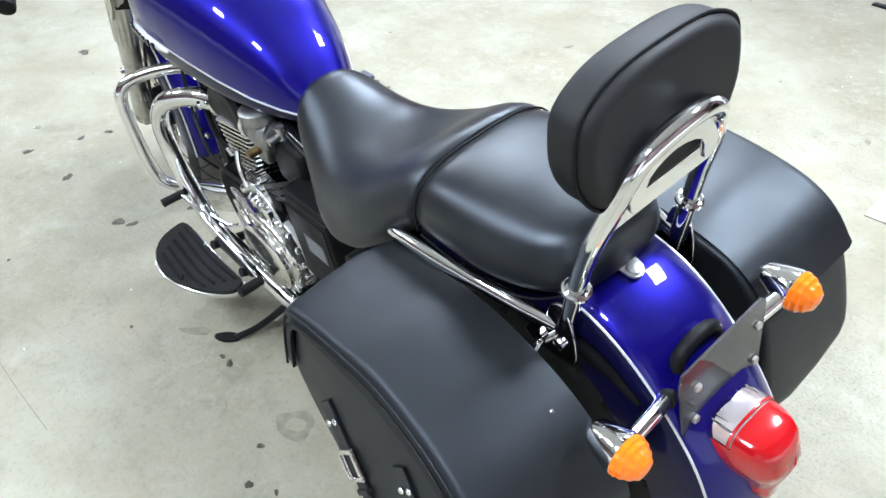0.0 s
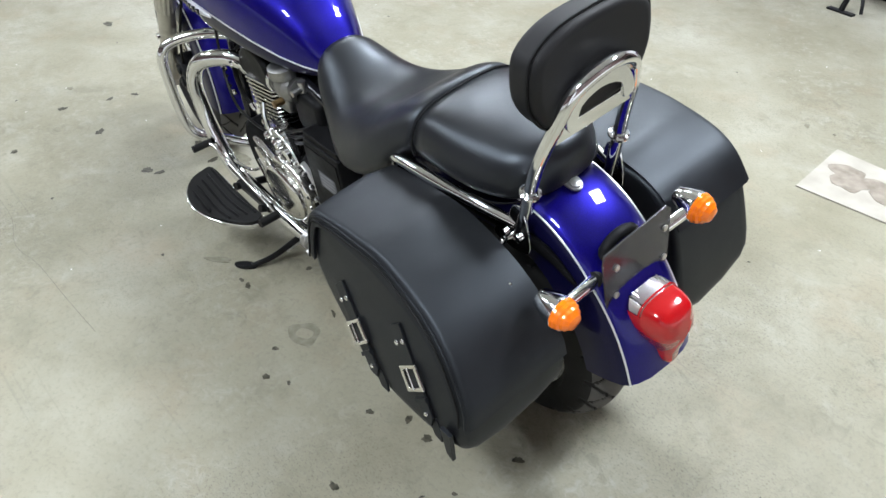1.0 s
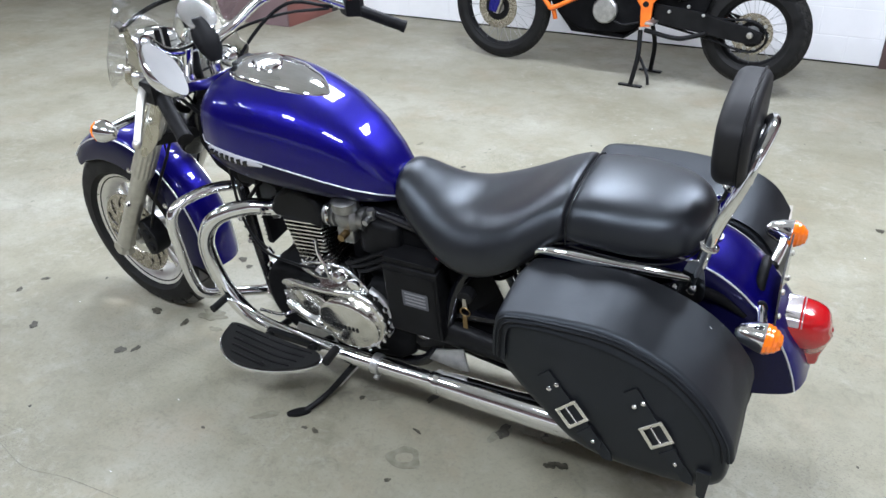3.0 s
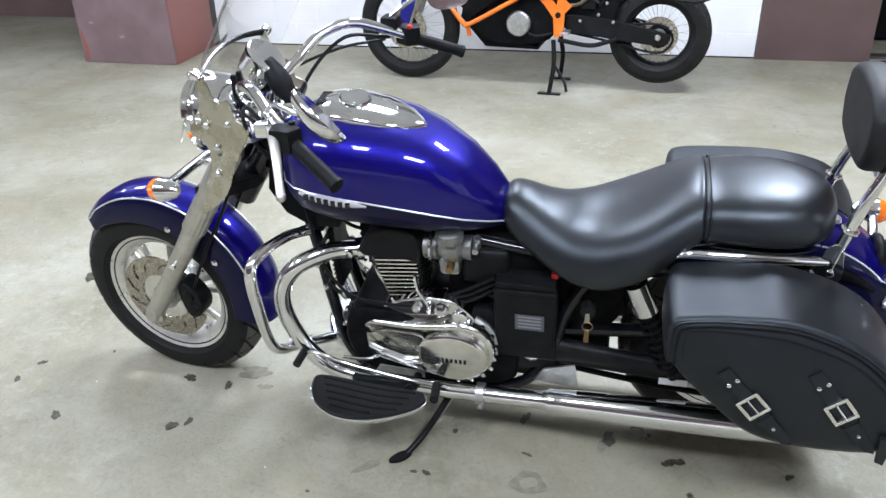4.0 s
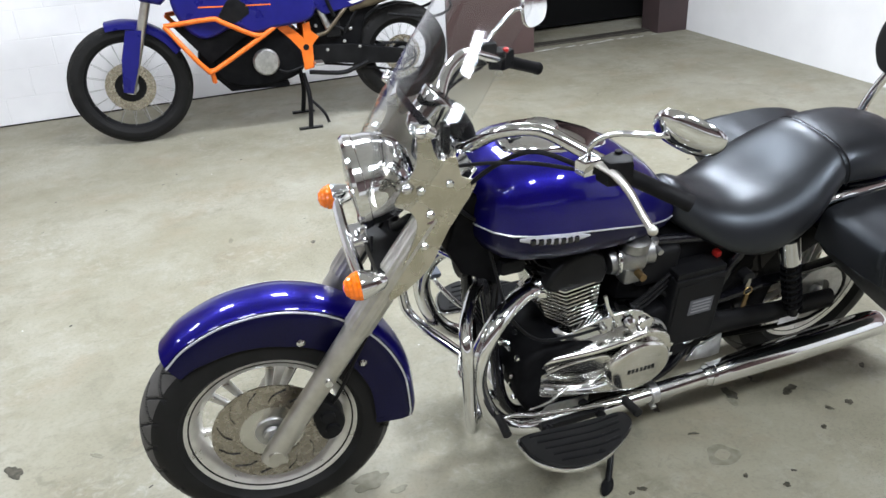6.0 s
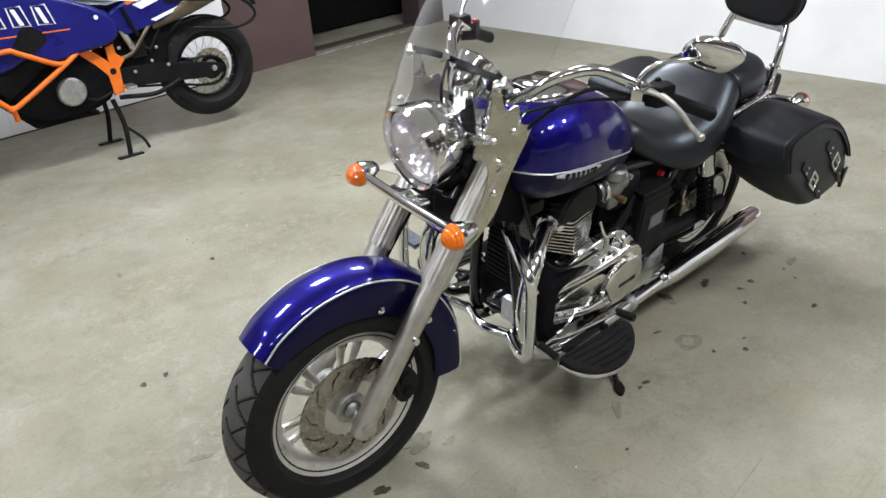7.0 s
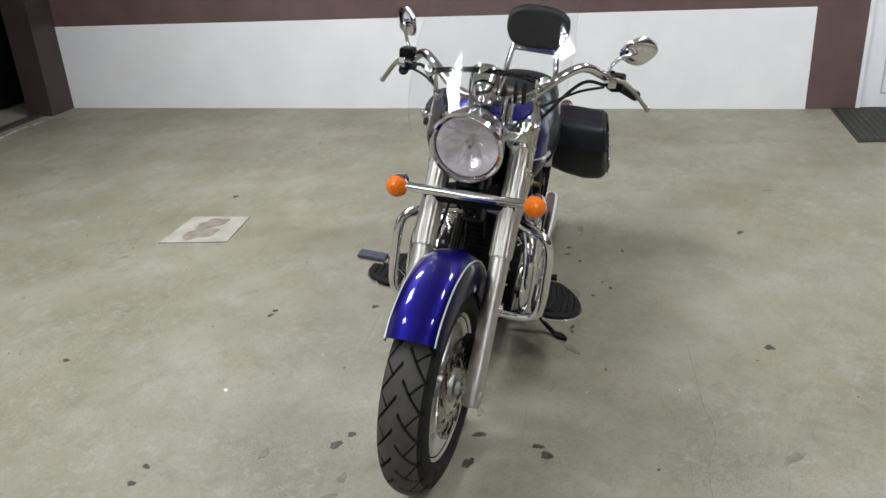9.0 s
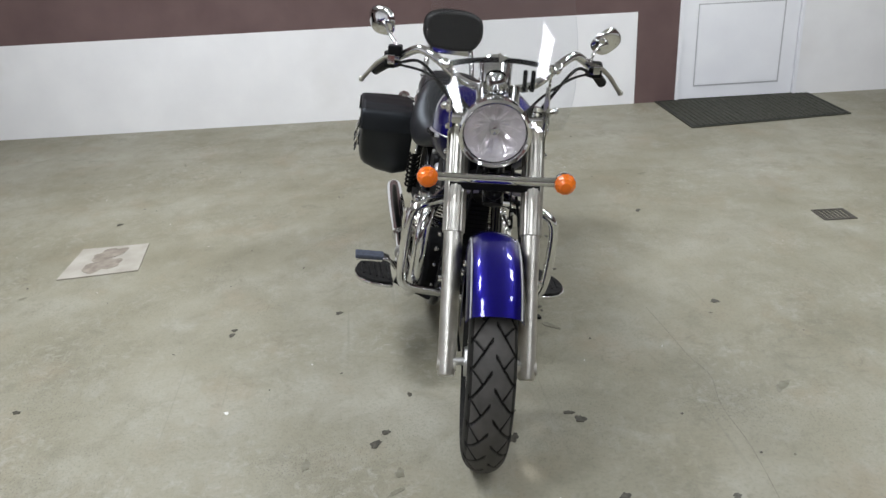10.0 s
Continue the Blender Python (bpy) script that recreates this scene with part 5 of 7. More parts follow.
part("plate_grommet", tube([(-0.475, 0.045 * math.cos(a), 0.70 + 0.03 * math.sin(a)) for a in (2 * math.pi * k / 12 for k in range(12))], 0.012, 10, 3, True), "plastic", bike, "black rubber grommet")


def rear_indicator(s):
    st = part("indicator_stalk", tube([(-0.475, 0.055 * s, 0.66), (-0.49, 0.10 * s, 0.674), (-0.50, 0.175 * s, 0.686)], 0.0135, 14), "chrome", bike, "chrome indicator stalk")
    part("stalk_boot", rod((-0.475, 0.05 * s, 0.66), (-0.486, 0.085 * s, 0.67), 0.018), "plastic", st)
    bulb(bike, Vector((-0.505, 0.199 * s, 0.69)), (-1, 0, -0.06), 0.034)


both(rear_indicator)

# -- sissy bar and backrest --
PAD = Matrix.Translation((-0.375, 0, 1.078)) @ Matrix.Diagonal((1.03, 0.99, 0.9, 1)) @ Matrix.Translation((0, 0, -1.0725))
part("backrest_pad", slab([(-0.145, 1.035), (-0.15, 1.092), (-0.136, 1.142), (-0.08, 1.174), (0, 1.181), (0.08, 1.174), (0.136, 1.142), (0.15, 1.092), (0.145, 1.035), (0.11, 0.98), (0.05, 0.966), (0, 0.964), (-0.05, 0.966), (-0.11, 0.98)], -0.034, 0.034, "x", 0.022, 4, smooth=4),
     "cloth", bike, "thick black padded passenger backrest", PAD, 50)
part("pad_piping", tube([(-0.019, y, z) for y, z in ((-0.146, 1.035), (-0.151, 1.092), (-0.137, 1.143), (-0.081, 1.175), (0, 1.182), (0.081, 1.175), (0.137, 1.143), (0.151, 1.092), (0.146, 1.035), (0.111, 0.979), (0.05, 0.965), (0, 0.963), (-0.05, 0.965), (-0.111, 0.979))], 0.003, 6, 4, True),
     "plastic", bike, "", PAD)
sb = part("sissy_bar", tube([(-0.335, 0.128, 0.73), (-0.352, 0.125, 0.80), (-0.375, 0.118, 0.90), (-0.405, 0.10, 0.99), (-0.425, 0.07, 1.06), (-0.435, 0.0, 1.085), (-0.425, -0.07, 1.06), (-0.405, -0.10, 0.99), (-0.375, -0.118, 0.90), (-0.352, -0.125, 0.80), (-0.335, -0.128, 0.73)], 0.0135, 16, 6), "chrome", bike, "arched chrome sissy bar")
part("sissy_plate", slab([(-0.085, 0.99), (-0.07, 1.05), (0, 1.075), (0.07, 1.05), (0.085, 0.99), (0.06, 0.985), (0.05, 1.02), (0.0, 1.035), (-0.05, 1.02), (-0.06, 0.985)], -0.004, 0.004, "x", 0.0015, smooth=3), "chrome", sb, "", Matrix.Translation((-0.418, 0, 0.0)))
part("sissy_plate", slab([(-0.1, 0.955), (-0.09, 0.985), (0.09, 0.985), (0.1, 0.955)], -0.004, 0.004, "x", 0.0015), "chrome", sb, "", Matrix.Translation((-0.40, 0, 0.0)))


def sissy_side(s):
    part("clamp_ring", tube([Vector((-0.362, 0.122 * s, 0.842)) + 0.0165 * Vector((math.cos(a), math.sin(a), 0.25 * math.cos(a))) for a in (2 * math.pi * k / 16 for k in range(16))], 0.0055, 8, 2, True), "chrome", sb)
    part("side_plate", slab([(-0.355, 0.80), (-0.325, 0.80), (-0.305, 0.74), (-0.27, 0.715), (-0.275, 0.69), (-0.34, 0.685), (-0.37, 0.71)], 0.132 * s, 0.138 * s, "y", 0.002, smooth=3), "chrome", sb)
    for a, b in ((-0.34, 0.725), (-0.30, 0.715)):
        part("side_bolt", lathe([(0.010, 0), (0.010, 0.006), (0.005, 0.009)], 14, toward((a, 0.138 * s, b), (0, s, 0))), "chrome", sb)
    part("grab_rail", tube([(-0.33, 0.132 * s, 0.752), (-0.25, 0.148 * s, 0.762), (-0.12, 0.166 * s, 0.770), (-0.03, 0.174 * s, 0.774), (0.015, 0.172 * s, 0.764), (0.035, 0.162 * s, 0.73)], [0.010, 0.014, 0.014, 0.012, 0.009, 0.006], 14), "chrome", bike, "chrome side rail below the seat")
    part("mudguard_strut", tube([(0.08, 0.115 * s, 0.66), (-0.12, 0.118 * s, 0.70), (-0.3, 0.116 * s, 0.71), (-0.39, 0.112 * s, 0.70), (-0.46, 0.106 * s, 0.655)], [0.013, 0.013, 0.012, 0.010, 0.004], 10, 5, flat=1.4), "engine_black", bike, "black mudguard strut")


both(sissy_side)


# -- saddlebags --
BAGP = [(0.024, 0.645), (0.025, 0.708), (0.012, 0.741), (-0.04, 0.753), (-0.118, 0.759), (-0.235, 0.758), (-0.352, 0.722), (-0.432, 0.668), (-0.488, 0.598), (-0.502, 0.552), (-0.495, 0.502), (-0.43, 0.474), (-0.286, 0.469), (-0.181, 0.487), (-0.083, 0.548), (-0.01, 0.603)]

# the other bag has lost its shape: squarer behind, its body sagging out below the lid
BAGQ = [(0.024, 0.645), (0.025, 0.705), (0.012, 0.733), (-0.04, 0.743), (-0.118, 0.747), (-0.235, 0.747), (-0.33, 0.736), (-0.40, 0.717), (-0.45, 0.684), (-0.488, 0.632), (-0.518, 0.54), (-0.526, 0.478), (-0.485, 0.452), (-0.30, 0.455), (-0.14, 0.478), (-0.03, 0.58)]


def bag(s):
    shape = BAGP if s > 0 else BAGQ
    prof = [(q.x, q.y) for q in spline([(a, b, 0) for a, b in shape], 4, True)]
    cx, cz = -0.24, 0.625
    inner = 0.172

    def out(f, z):
        """Sideways place between the inner face (0) and the outer one (1), which leans out towards the foot."""
        if s < 0:
            return -(inner + f * (0.424 - inner))
        return inner + f * (0.388 + 0.25 * (0.77 - min(0.80, max(0.45, z))) - inner)

    def belly(f, z):
        """The foot sags between the two faces."""
        return z - float(np.interp(f, (0, 0.3, 0.62, 0.86, 0.93, 0.965, 1.0), (0.02, 0.04, 0.05, 0.04, 0.03, 0.015, 0.0) if s > 0 else (0.07, 0.085, 0.07, 0.045, 0.03, 0.012, 0.0))) * min(1.0, max(0.0, (cz - z) / 0.12))

    rings = []
    for f, k in ((0.0, 0.9), (0.02, 0.965), (0.06, 0.99), (0.3, 1.0), (0.62, 1.0), (0.86, 0.997), (0.93, 0.985), (0.965, 0.96), (0.985, 0.87), (1.0, 0.5), (1.004, 0.1)):
        rings.append([Vector((cx + (a - cx) * k, out(f, cz + (b - cz) * k), belly(f, cz + (b - cz) * k))) for a, b in prof])
    hang = Matrix.Identity(4) if s > 0 else Matrix.Translation((0.005, 0.0, -0.015))
    body = part("saddlebag", loft(rings), "leather", bike, "large black leather saddlebag with two buckled straps", hang, 60)
    # lid over the upper half
    top = [(q.x, q.y) for q in spline([(a, b, 0) for a, b in shape[0:10]], 5)]
    lid_rings = []
    for a, b in top:
        da, db = a - cx, b - cz
        ln = math.hypot(da, db)
        sag = 0.004 * math.sin(a * 31 + 1.0 * s) + 0.003 * math.sin(a * 57 + 0.4)
        o = []
        for f, g in ((0.03, 0.006), (0.3, 0.010 + sag), (0.62, 0.011 + 0.6 * sag), (0.93, 0.010), (0.988, 0.006), (1.004, -0.028), (0.992, -0.028), (0.972, 0.0), (0.92, 0.006), (0.62, 0.007), (0.3, 0.006), (0.03, 0.002)):
            z = b + db / ln * g
            o.append(Vector((a + da / ln * g, out(f, z) + (0.004 * s if g == -0.028 and f == 1.004 else 0), z)))
        lid_rings.append(o)
    part("lid", loft(lid_rings), "leather", body, "smooth black leather lid", None, 60)

    def rim(k, f, lift):
        return [(cx + (a - cx) * k, out(f, cz + (b - cz) * k) + lift * s, cz + (b - cz) * k) for a, b in top]

    part("lid_piping", tube(rim(0.998, 0.985, 0.003), 0.0028, 8, 1), "leather", body, "stitched black edge")
    part("lid_piping", tube(rim(0.955, 1.0, 0.006), 0.0022, 6, 1), "plastic", body, "second row of piping")
    for bx_, bz, turn in ((-0.171, 0.563, 43), (-0.354, 0.576, 38)):
        m = Matrix.Translation((bx_, out(1.0, bz) + 0.009 * s, bz)) @ Matrix.Rotation(radians(14 * s), 4, "X") @ Matrix.Rotation(radians(turn), 4, "Y")
        part("strap", slab([(-0.016, 0.11), (0.016, 0.11), (0.016, -0.085), (0.0, -0.102), (-0.016, -0.085)], -0.008 * s, -0.003 * s, "y", 0.001), "leather", body, "black leather strap", m)
        fr = [box(-0.029, 0.029, -0.004, 0.004, 0.019, 0.028, 0.003), box(-0.029, 0.029, -0.004, 0.004, -0.028, -0.019, 0.003), box(-0.029, -0.019, -0.004, 0.004, -0.021, 0.021, 0.003), box(0.019, 0.029, -0.004, 0.004, -0.021, 0.021, 0.003)]
        part("buckle", join(*fr), "polish", body, "square chrome buckle", m)
        part("buckle_pin", rod((0, 0.004 * s, 0.022), (0, 0.005 * s, -0.022), 0.0026), "chrome", body, "", m)
        for dx in (-0.011, 0.011):
            part("stud", ball((dx, -0.001 * s, 0.074), 0.006, 0.004, 0.006, 12, 8), "chrome", body, "", m)
        part("strap_keeper", slab([(-0.019, -0.042), (0.019, -0.042), (0.019, -0.052), (-0.019, -0.052)], -0.009 * s, 0.001 * s, "y", 0.001), "leather", body, "", m)
        part("strap_tail", slab([(-0.014, -0.088), (0.014, -0.088), (0.012, -0.125), (-0.004, -0.14), (-0.014, -0.12)], -0.016 * s, -0.011 * s, "y", 0.001), "leather", body, "", m)
        part("stud", ball((0.0, -0.002 * s, -0.076), 0.005, 0.004, 0.005, 12, 8), "chrome", body, "", m)
    part("tie_strap", slab([(-0.475, 0.52), (-0.445, 0.52), (-0.452, 0.44), (-0.47, 0.432)], out(0.97, 0.48), out(1.0, 0.48), "y", 0.001), "leather", body)
    part("stud", ball((-0.40, s * 0.222, 0.700), 0.006), "chrome", body)
    part("bag_bracket", rod((-0.30, 0.138 * s, 0.70), (-0.31, 0.178 * s, 0.70), 0.008), "chrome", body)
    part("bag_bracket", rod((0.0, 0.12 * s, 0.66), (0.0, 0.178 * s, 0.66), 0.008), "chrome", body)


both(bag)

# -- frame, swingarm, shocks --
for s in (1, -1):
    part("frame_tube", tube([(1.07, 0.03 * s, 0.83), (1.02, 0.06 * s, 0.66), (0.985, 0.09 * s, 0.42), (0.95, 0.10 * s, 0.24), (0.86, 0.11 * s, 0.175), (0.6, 0.12 * s, 0.165), (0.42, 0.12 * s, 0.19), (0.33, 0.12 * s, 0.32), (0.28, 0.115 * s, 0.5), (0.2, 0.11 * s, 0.64)], 0.018, 12), "gloss", bike, "gloss black frame tube")
    part("frame_tube", tube([(1.07, 0.03 * s, 0.88), (0.8, 0.06 * s, 0.735), (0.5, 0.085 * s, 0.69), (0.2, 0.11 * s, 0.67), (0.0, 0.115 * s, 0.68)], 0.016, 12), "gloss", bike)
    part("swingarm", tube([(0.38, 0.115 * s, 0.35), (0.2, 0.118 * s, 0.335), (0.0, 0.122 * s, 0.322), (-0.2, 0.125 * s, 0.318)], [0.032, 0.027, 0.024, 0.024], 14, 4, flat=1.5), "matblack", bike, "black steel swingarm")
    sh = part("rear_shock", rod((-0.02, 0.16 * s, 0.33), (0.11, 0.16 * s, 0.66), 0.014), "matblack", bike, "chrome sprung rear shock absorber")
    a, b = Vector((-0.008, 0.16 * s, 0.36)), Vector((0.098, 0.16 * s, 0.63))
    coil = []
    d = b - a
    e1 = Vector((0, 1, 0))
    e2 = d.normalized().cross(e1)
    for k in range(11 * 12 + 1):
        th = 2 * math.pi * k / 12
        coil.append(a + d * (k / 132) + 0.026 * (math.cos(th) * e1 + math.sin(th) * e2))
    part("spring", tube(coil, 0.0055, 6, 1), "engine_black", sh, "black coil spring")
    part("shock_cap", rod(b - d * 0.24, b + d * 0.1, 0.032, 20), "chrome", sh)
part("steering_head", rod(HEAD + AXIS * -0.14, HEAD + AXIS * 0.08, 0.036, 20), "gloss", bike)
part("rear_sprocket", lathe([(0.05, -0.004), (0.11, -0.004), (0.11, 0.004), (0.05, 0.004)], 40, Matrix.Translation((-0.185, 0.085, 0.318)) @ Matrix.Rotation(radians(90), 4, "X"), True), "alu_dull", bike)
part("drive_chain", tube([(0.44, 0.085, 0.36), (0.2, 0.085, 0.395), (-0.185, 0.085, 0.43), (-0.295, 0.085, 0.318), (-0.185, 0.085, 0.206), (0.2, 0.085, 0.24), (0.44, 0.085, 0.29)], 0.009, 8, 4), "matblack", bike)
part("chain_guard", slab([(0.3, 0.42), (0.1, 0.44), (-0.2, 0.455), (-0.2, 0.442), (0.1, 0.425), (0.3, 0.40)], 0.075, 0.11, "y", 0.003), "gloss", bike)
part("swingarm_label", box(-0.062, 0.016, 0.1475, 0.149, 0.286, 0.311), "decal", bike, "small white warning label")

# -- engine --
eng = part("crankcase", slab([(0.93, 0.28), (0.93, 0.40), (0.86, 0.46), (0.66, 0.46), (0.50, 0.50), (0.42, 0.44), (0.42, 0.24), (0.55, 0.19), (0.84, 0.19)], -0.16, 0.155, "y", 0.02, 3, smooth=2), "engine_black", bike, "satin black parallel-twin crankcase")
part("cylinder_block", slab([(0.685, -0.07), (0.705, -0.105), (0.77, -0.112), (0.815, -0.06), (0.815, 0.06), (0.77, 0.112), (0.705, 0.105), (0.685, 0.07)], 0.44, 0.655, "z", 0.004), "engine_black", eng)
fin_mesh = None
for k in range(10):
    z = 0.506 + 0.0138 * k
    if fin_mesh is None:
        fin_mesh = to_mesh("fin", join(slab([(0.672, -0.085), (0.70, -0.122), (0.815, -0.136), (0.872, -0.075), (0.872, 0.075), (0.815, 0.136), (0.70, 0.122), (0.672, 0.085)], -0.0028, 0.0028, "z", 0.001)))
    part("fin", fin_mesh, "polish", eng, "", Matrix.Translation((0.70, 0, z)) @ Matrix.Diagonal((0.76 + 0.027 * k, 1, 1, 1)) @ Matrix.Translation((-0.70, 0, 0)))
part("cylinder_head", slab([(0.69, 0.62), (0.70, 0.71), (0.76, 0.735), (0.82, 0.72), (0.86, 0.67), (0.855, 0.628)], -0.125, 0.125, "y", 0.014, 3, smooth=2), "matblack", eng, "satin black cylinder head")
part("cam_cover_bolt", lathe([(0.011, 0), (0.011, 0.008), (0.005, 0.01)], 14, toward((0.885, 0.135, 0.645), (0.4, 1, 0))), "chrome", eng)
for z in (0.635, 0.655, 0.675, 0.695):
    part("head_fin", slab([(0.70, -0.12), (0.83, -0.12), (0.872, -0.08), (0.872, 0.08), (0.83, 0.12), (0.70, 0.12)], z - 0.002, z + 0.002, "z"), "matblack", eng)


def side_cover(s):
    def taper(bm):
        """The casing narrows towards its front tip."""
        for v in bm.verts:
            v.co.y -= s * 0.21 * max(0.0, v.co.x - 0.63)
        return bm

    outline = [(0.925, 0.345), (0.912, 0.388), (0.855, 0.416), (0.76, 0.433), (0.69, 0.448), (0.62, 0.47), (0.555, 0.476), (0.507, 0.455), (0.478, 0.41), (0.474, 0.36), (0.497, 0.305), (0.552, 0.264), (0.66, 0.258), (0.76, 0.26), (0.855, 0.268), (0.91, 0.296)]
    cov = part("engine_cover", taper(slab(outline, s * 0.15, s * 0.205, "y", 0.014, 3, smooth=4)), "polish", bike, "polished engine side cover")
    part("cover_rim", taper(slab([(0.68 + (a - 0.68) * 1.035, 0.365 + (c - 0.365) * 1.06) for a, c in outline], s * 0.145, s * 0.168, "y", 0.003, 1, smooth=4)), "alu_dull", cov, "dull joint flange")
    for a in range(-62, 75, 22):
        part("rim_boss", lathe([(0.013, -0.03), (0.013, 0.0), (0.009, 0.005)], 14, toward((0.585 - 0.106 * math.cos(radians(a)), s * 0.178, 0.372 + 0.102 * math.sin(radians(a))), (0, s, 0))), "chrome", cov)
    m = Matrix.Translation((0.592, s * 0.204, 0.362)) @ Matrix.Rotation(radians(-90 * s), 4, "X") @ Matrix.Diagonal((1.12, 0.95, 1, 1))
    oval = lathe([(0.092, -0.004), (0.092, 0.012), (0.086, 0.018), (0.08, 0.02), (0.04, 0.025), (0.003, 0.026)], 44)
    oval.transform(m)
    ov = part("oval_cover", oval, "polish", cov, "oval polished cover with a small dark badge")
    for k in range(7):
        x = 0.553 + 0.013 * k
        part("badge_bar", box(x - 0.004, x + 0.004, s * 0.228, s * 0.231, 0.356, 0.370), "gloss", cov)
    for k in range(9):
        a = -1.5 + k * 0.36
        part("cover_bolt", lathe([(0.007, 0), (0.007, 0.006), (0.003, 0.008)], 10, toward((0.592 - 0.118 * math.cos(a), s * 0.196, 0.365 + 0.108 * math.sin(a)), (0, s, 0))), "chrome", cov)
    part("cover_web", taper(slab([(0.862, 0.362), (0.82, 0.392), (0.75, 0.412), (0.69, 0.418), (0.672, 0.395), (0.70, 0.37), (0.80, 0.345)], s * 0.203, s * 0.212, "y", 0.004, 2, smooth=4)), "polish", cov)
    part("cover_step", taper(tube([(0.862, s * 0.207, 0.318), (0.80, s * 0.209, 0.305), (0.73, s * 0.209, 0.30), (0.68, s * 0.209, 0.312)], 0.008, 8, 5, flat=0.7)), "chrome", cov)
    part("upper_cover", taper(slab([(0.855, 0.40), (0.838, 0.432), (0.79, 0.478), (0.725, 0.515), (0.66, 0.538), (0.605, 0.542), (0.56, 0.512), (0.53, 0.47), (0.60, 0.445), (0.72, 0.42)], s * 0.12, s * 0.176, "y", 0.014, 3, smooth=4)), "chrome", cov)
    for a, b, r in ((0.625, 0.505, 0.019), (0.572, 0.488, 0.022), (0.70, 0.495, 0.013)):
        part("cover_boss", lathe([(r, 0), (r, 0.012), (r * 0.6, 0.018)], 18, toward((a, s * (0.175 - 0.21 * max(0.0, a - 0.63)), b), (0, s, 0))), "chrome", cov)
    for k in range(4):
        part("cover_rib", rod((0.70 + 0.022 * k, s * (0.155 - 0.004 * k), 0.475), (0.715 + 0.022 * k, s * (0.15 - 0.004 * k), 0.497), 0.0045, 8), "chrome", cov)


both(side_cover)
cb = part("carburettor", lathe([(0.028, -0.05), (0.03, -0.02), (0.024, -0.018), (0.036, 0.0), (0.036, 0.03), (0.026, 0.04), (0.03, 0.06)], 24, toward((0.635, 0.10, 0.625), (-1, 0, 0.05))), "carb", bike, "dull alloy carburettor", Matrix.Translation((0.615, 0.105, 0.672)) @ Matrix.Scale(1.22, 4) @ Matrix.Translation((-0.635, -0.105, -0.625)))
part("float_bowl", box(0.602, 0.65, 0.075, 0.13, 0.565, 0.61, 0.01), "carb", cb)
part("slide_cap", lathe([(0.032, 0), (0.032, 0.022), (0.02, 0.03)], 20, toward((0.625, 0.11, 0.655), (0, 0, 1))), "carb", cb)
part("clamp_band", tube([Vector((0.668, 0.1 + 0.033 * math.cos(a), 0.625 + 0.033 * math.sin(a))) for a in (2 * math.pi * k / 16 for k in range(16))], 0.0045, 6, 2, True), "chrome", cb)
part("throttle_stop", rod((0.62, 0.13, 0.60), (0.62, 0.155, 0.60), 0.009), "brass", cb)
cb2 = part("carburettor", lathe([(0.028, -0.05), (0.03, -0.02), (0.024, -0.018), (0.036, 0.0), (0.036, 0.03), (0.026, 0.04), (0.03, 0.06)], 24, toward((0.635, -0.10, 0.625), (-1, 0, 0.05))), "carb", bike)
part("inner_cover", slab([(0.62, 0.70), (0.62, 0.52), (0.46, 0.48), (0.44, 0.30), (0.30, 0.30), (0.24, 0.42), (0.14, 0.52), (0.10, 0.66), (0.3, 0.69)], -0.095, 0.095, "y", 0.01), "engine_black", bike, "black inner cover under the seat")
part("head_cover", slab([(1.09, 0.72), (1.13, 0.80), (1.10, 0.93), (1.04, 0.95), (0.97, 0.90), (0.94, 0.74), (0.99, 0.66)], -0.075, 0.075, "y", 0.012), "engine_black", bike, "black cover at the steering head")
# added slab that hides the bright floor behind, so this area stays dark
part("rear_blocking_panel", slab([(0.34, 0.26), (0.34, 0.62), (0.16, 0.62), (0.12, 0.5), (0.165, 0.42), (0.16, 0.26)], -0.085, 0.085, "y", 0.008), "engine_black", bike, "black panel added ahead of the rear wheel to keep the gap dark")
part("air_box", box(0.44, 0.575, -0.13, 0.12, 0.56, 0.68, 0.02, 3), "plastic", bike, "black air box under the seat")
for k in range(3):
    part("wiring_loom", tube([(0.48, 0.13, 0.60 - 0.02 * k), (0.56, 0.145, 0.56 - 0.02 * k), (0.62, 0.15, 0.535), (0.69, 0.14, 0.53)], 0.006, 6), "matblack", bike)

bx = part("battery_box", box(0.305, 0.478, 0.06, 0.168, 0.345, 0.592, 0.01), "plastic", bike, "square black battery box with a grey label")
part("box_lid", box(0.31, 0.474, 0.07, 0.162, 0.594, 0.613, 0.004), "plastic", bx)
part("box_label", box(0.338, 0.418, 0.1706, 0.1716, 0.46, 0.515), "paper", bx, "grey printed label, unreadable")
for k in range(4):
    part("label_line", box(0.346, 0.41, 0.1714, 0.172, 0.468 + 0.012 * k, 0.473 + 0.012 * k), "print", bx)
part("box_frame", slab([(0.315, 0.365), (0.468, 0.365), (0.468, 0.575), (0.315, 0.575)], 0.168, 0.1705, "y"), "plastic", bx)
part("red_terminal_cap", box(0.306, 0.326, 0.105, 0.128, 0.613, 0.632, 0.005), "redplug", bx, "red terminal cap")
part("side_panel_bracket", slab([(0.30, 0.36), (0.30, 0.31), (0.40, 0.27), (0.44, 0.30), (0.42, 0.33)], 0.12, 0.14, "y", 0.004), "matblack", bike)
lk = part("ignition_lock", lathe([(0.02, 0), (0.02, 0.03), (0.014, 0.034)], 20, toward((0.245, 0.14, 0.50), (0, 1, 0))), "matblack", bike, "ignition lock with keys hanging from it", Matrix.Translation((-0.022, 0, 0.045)))
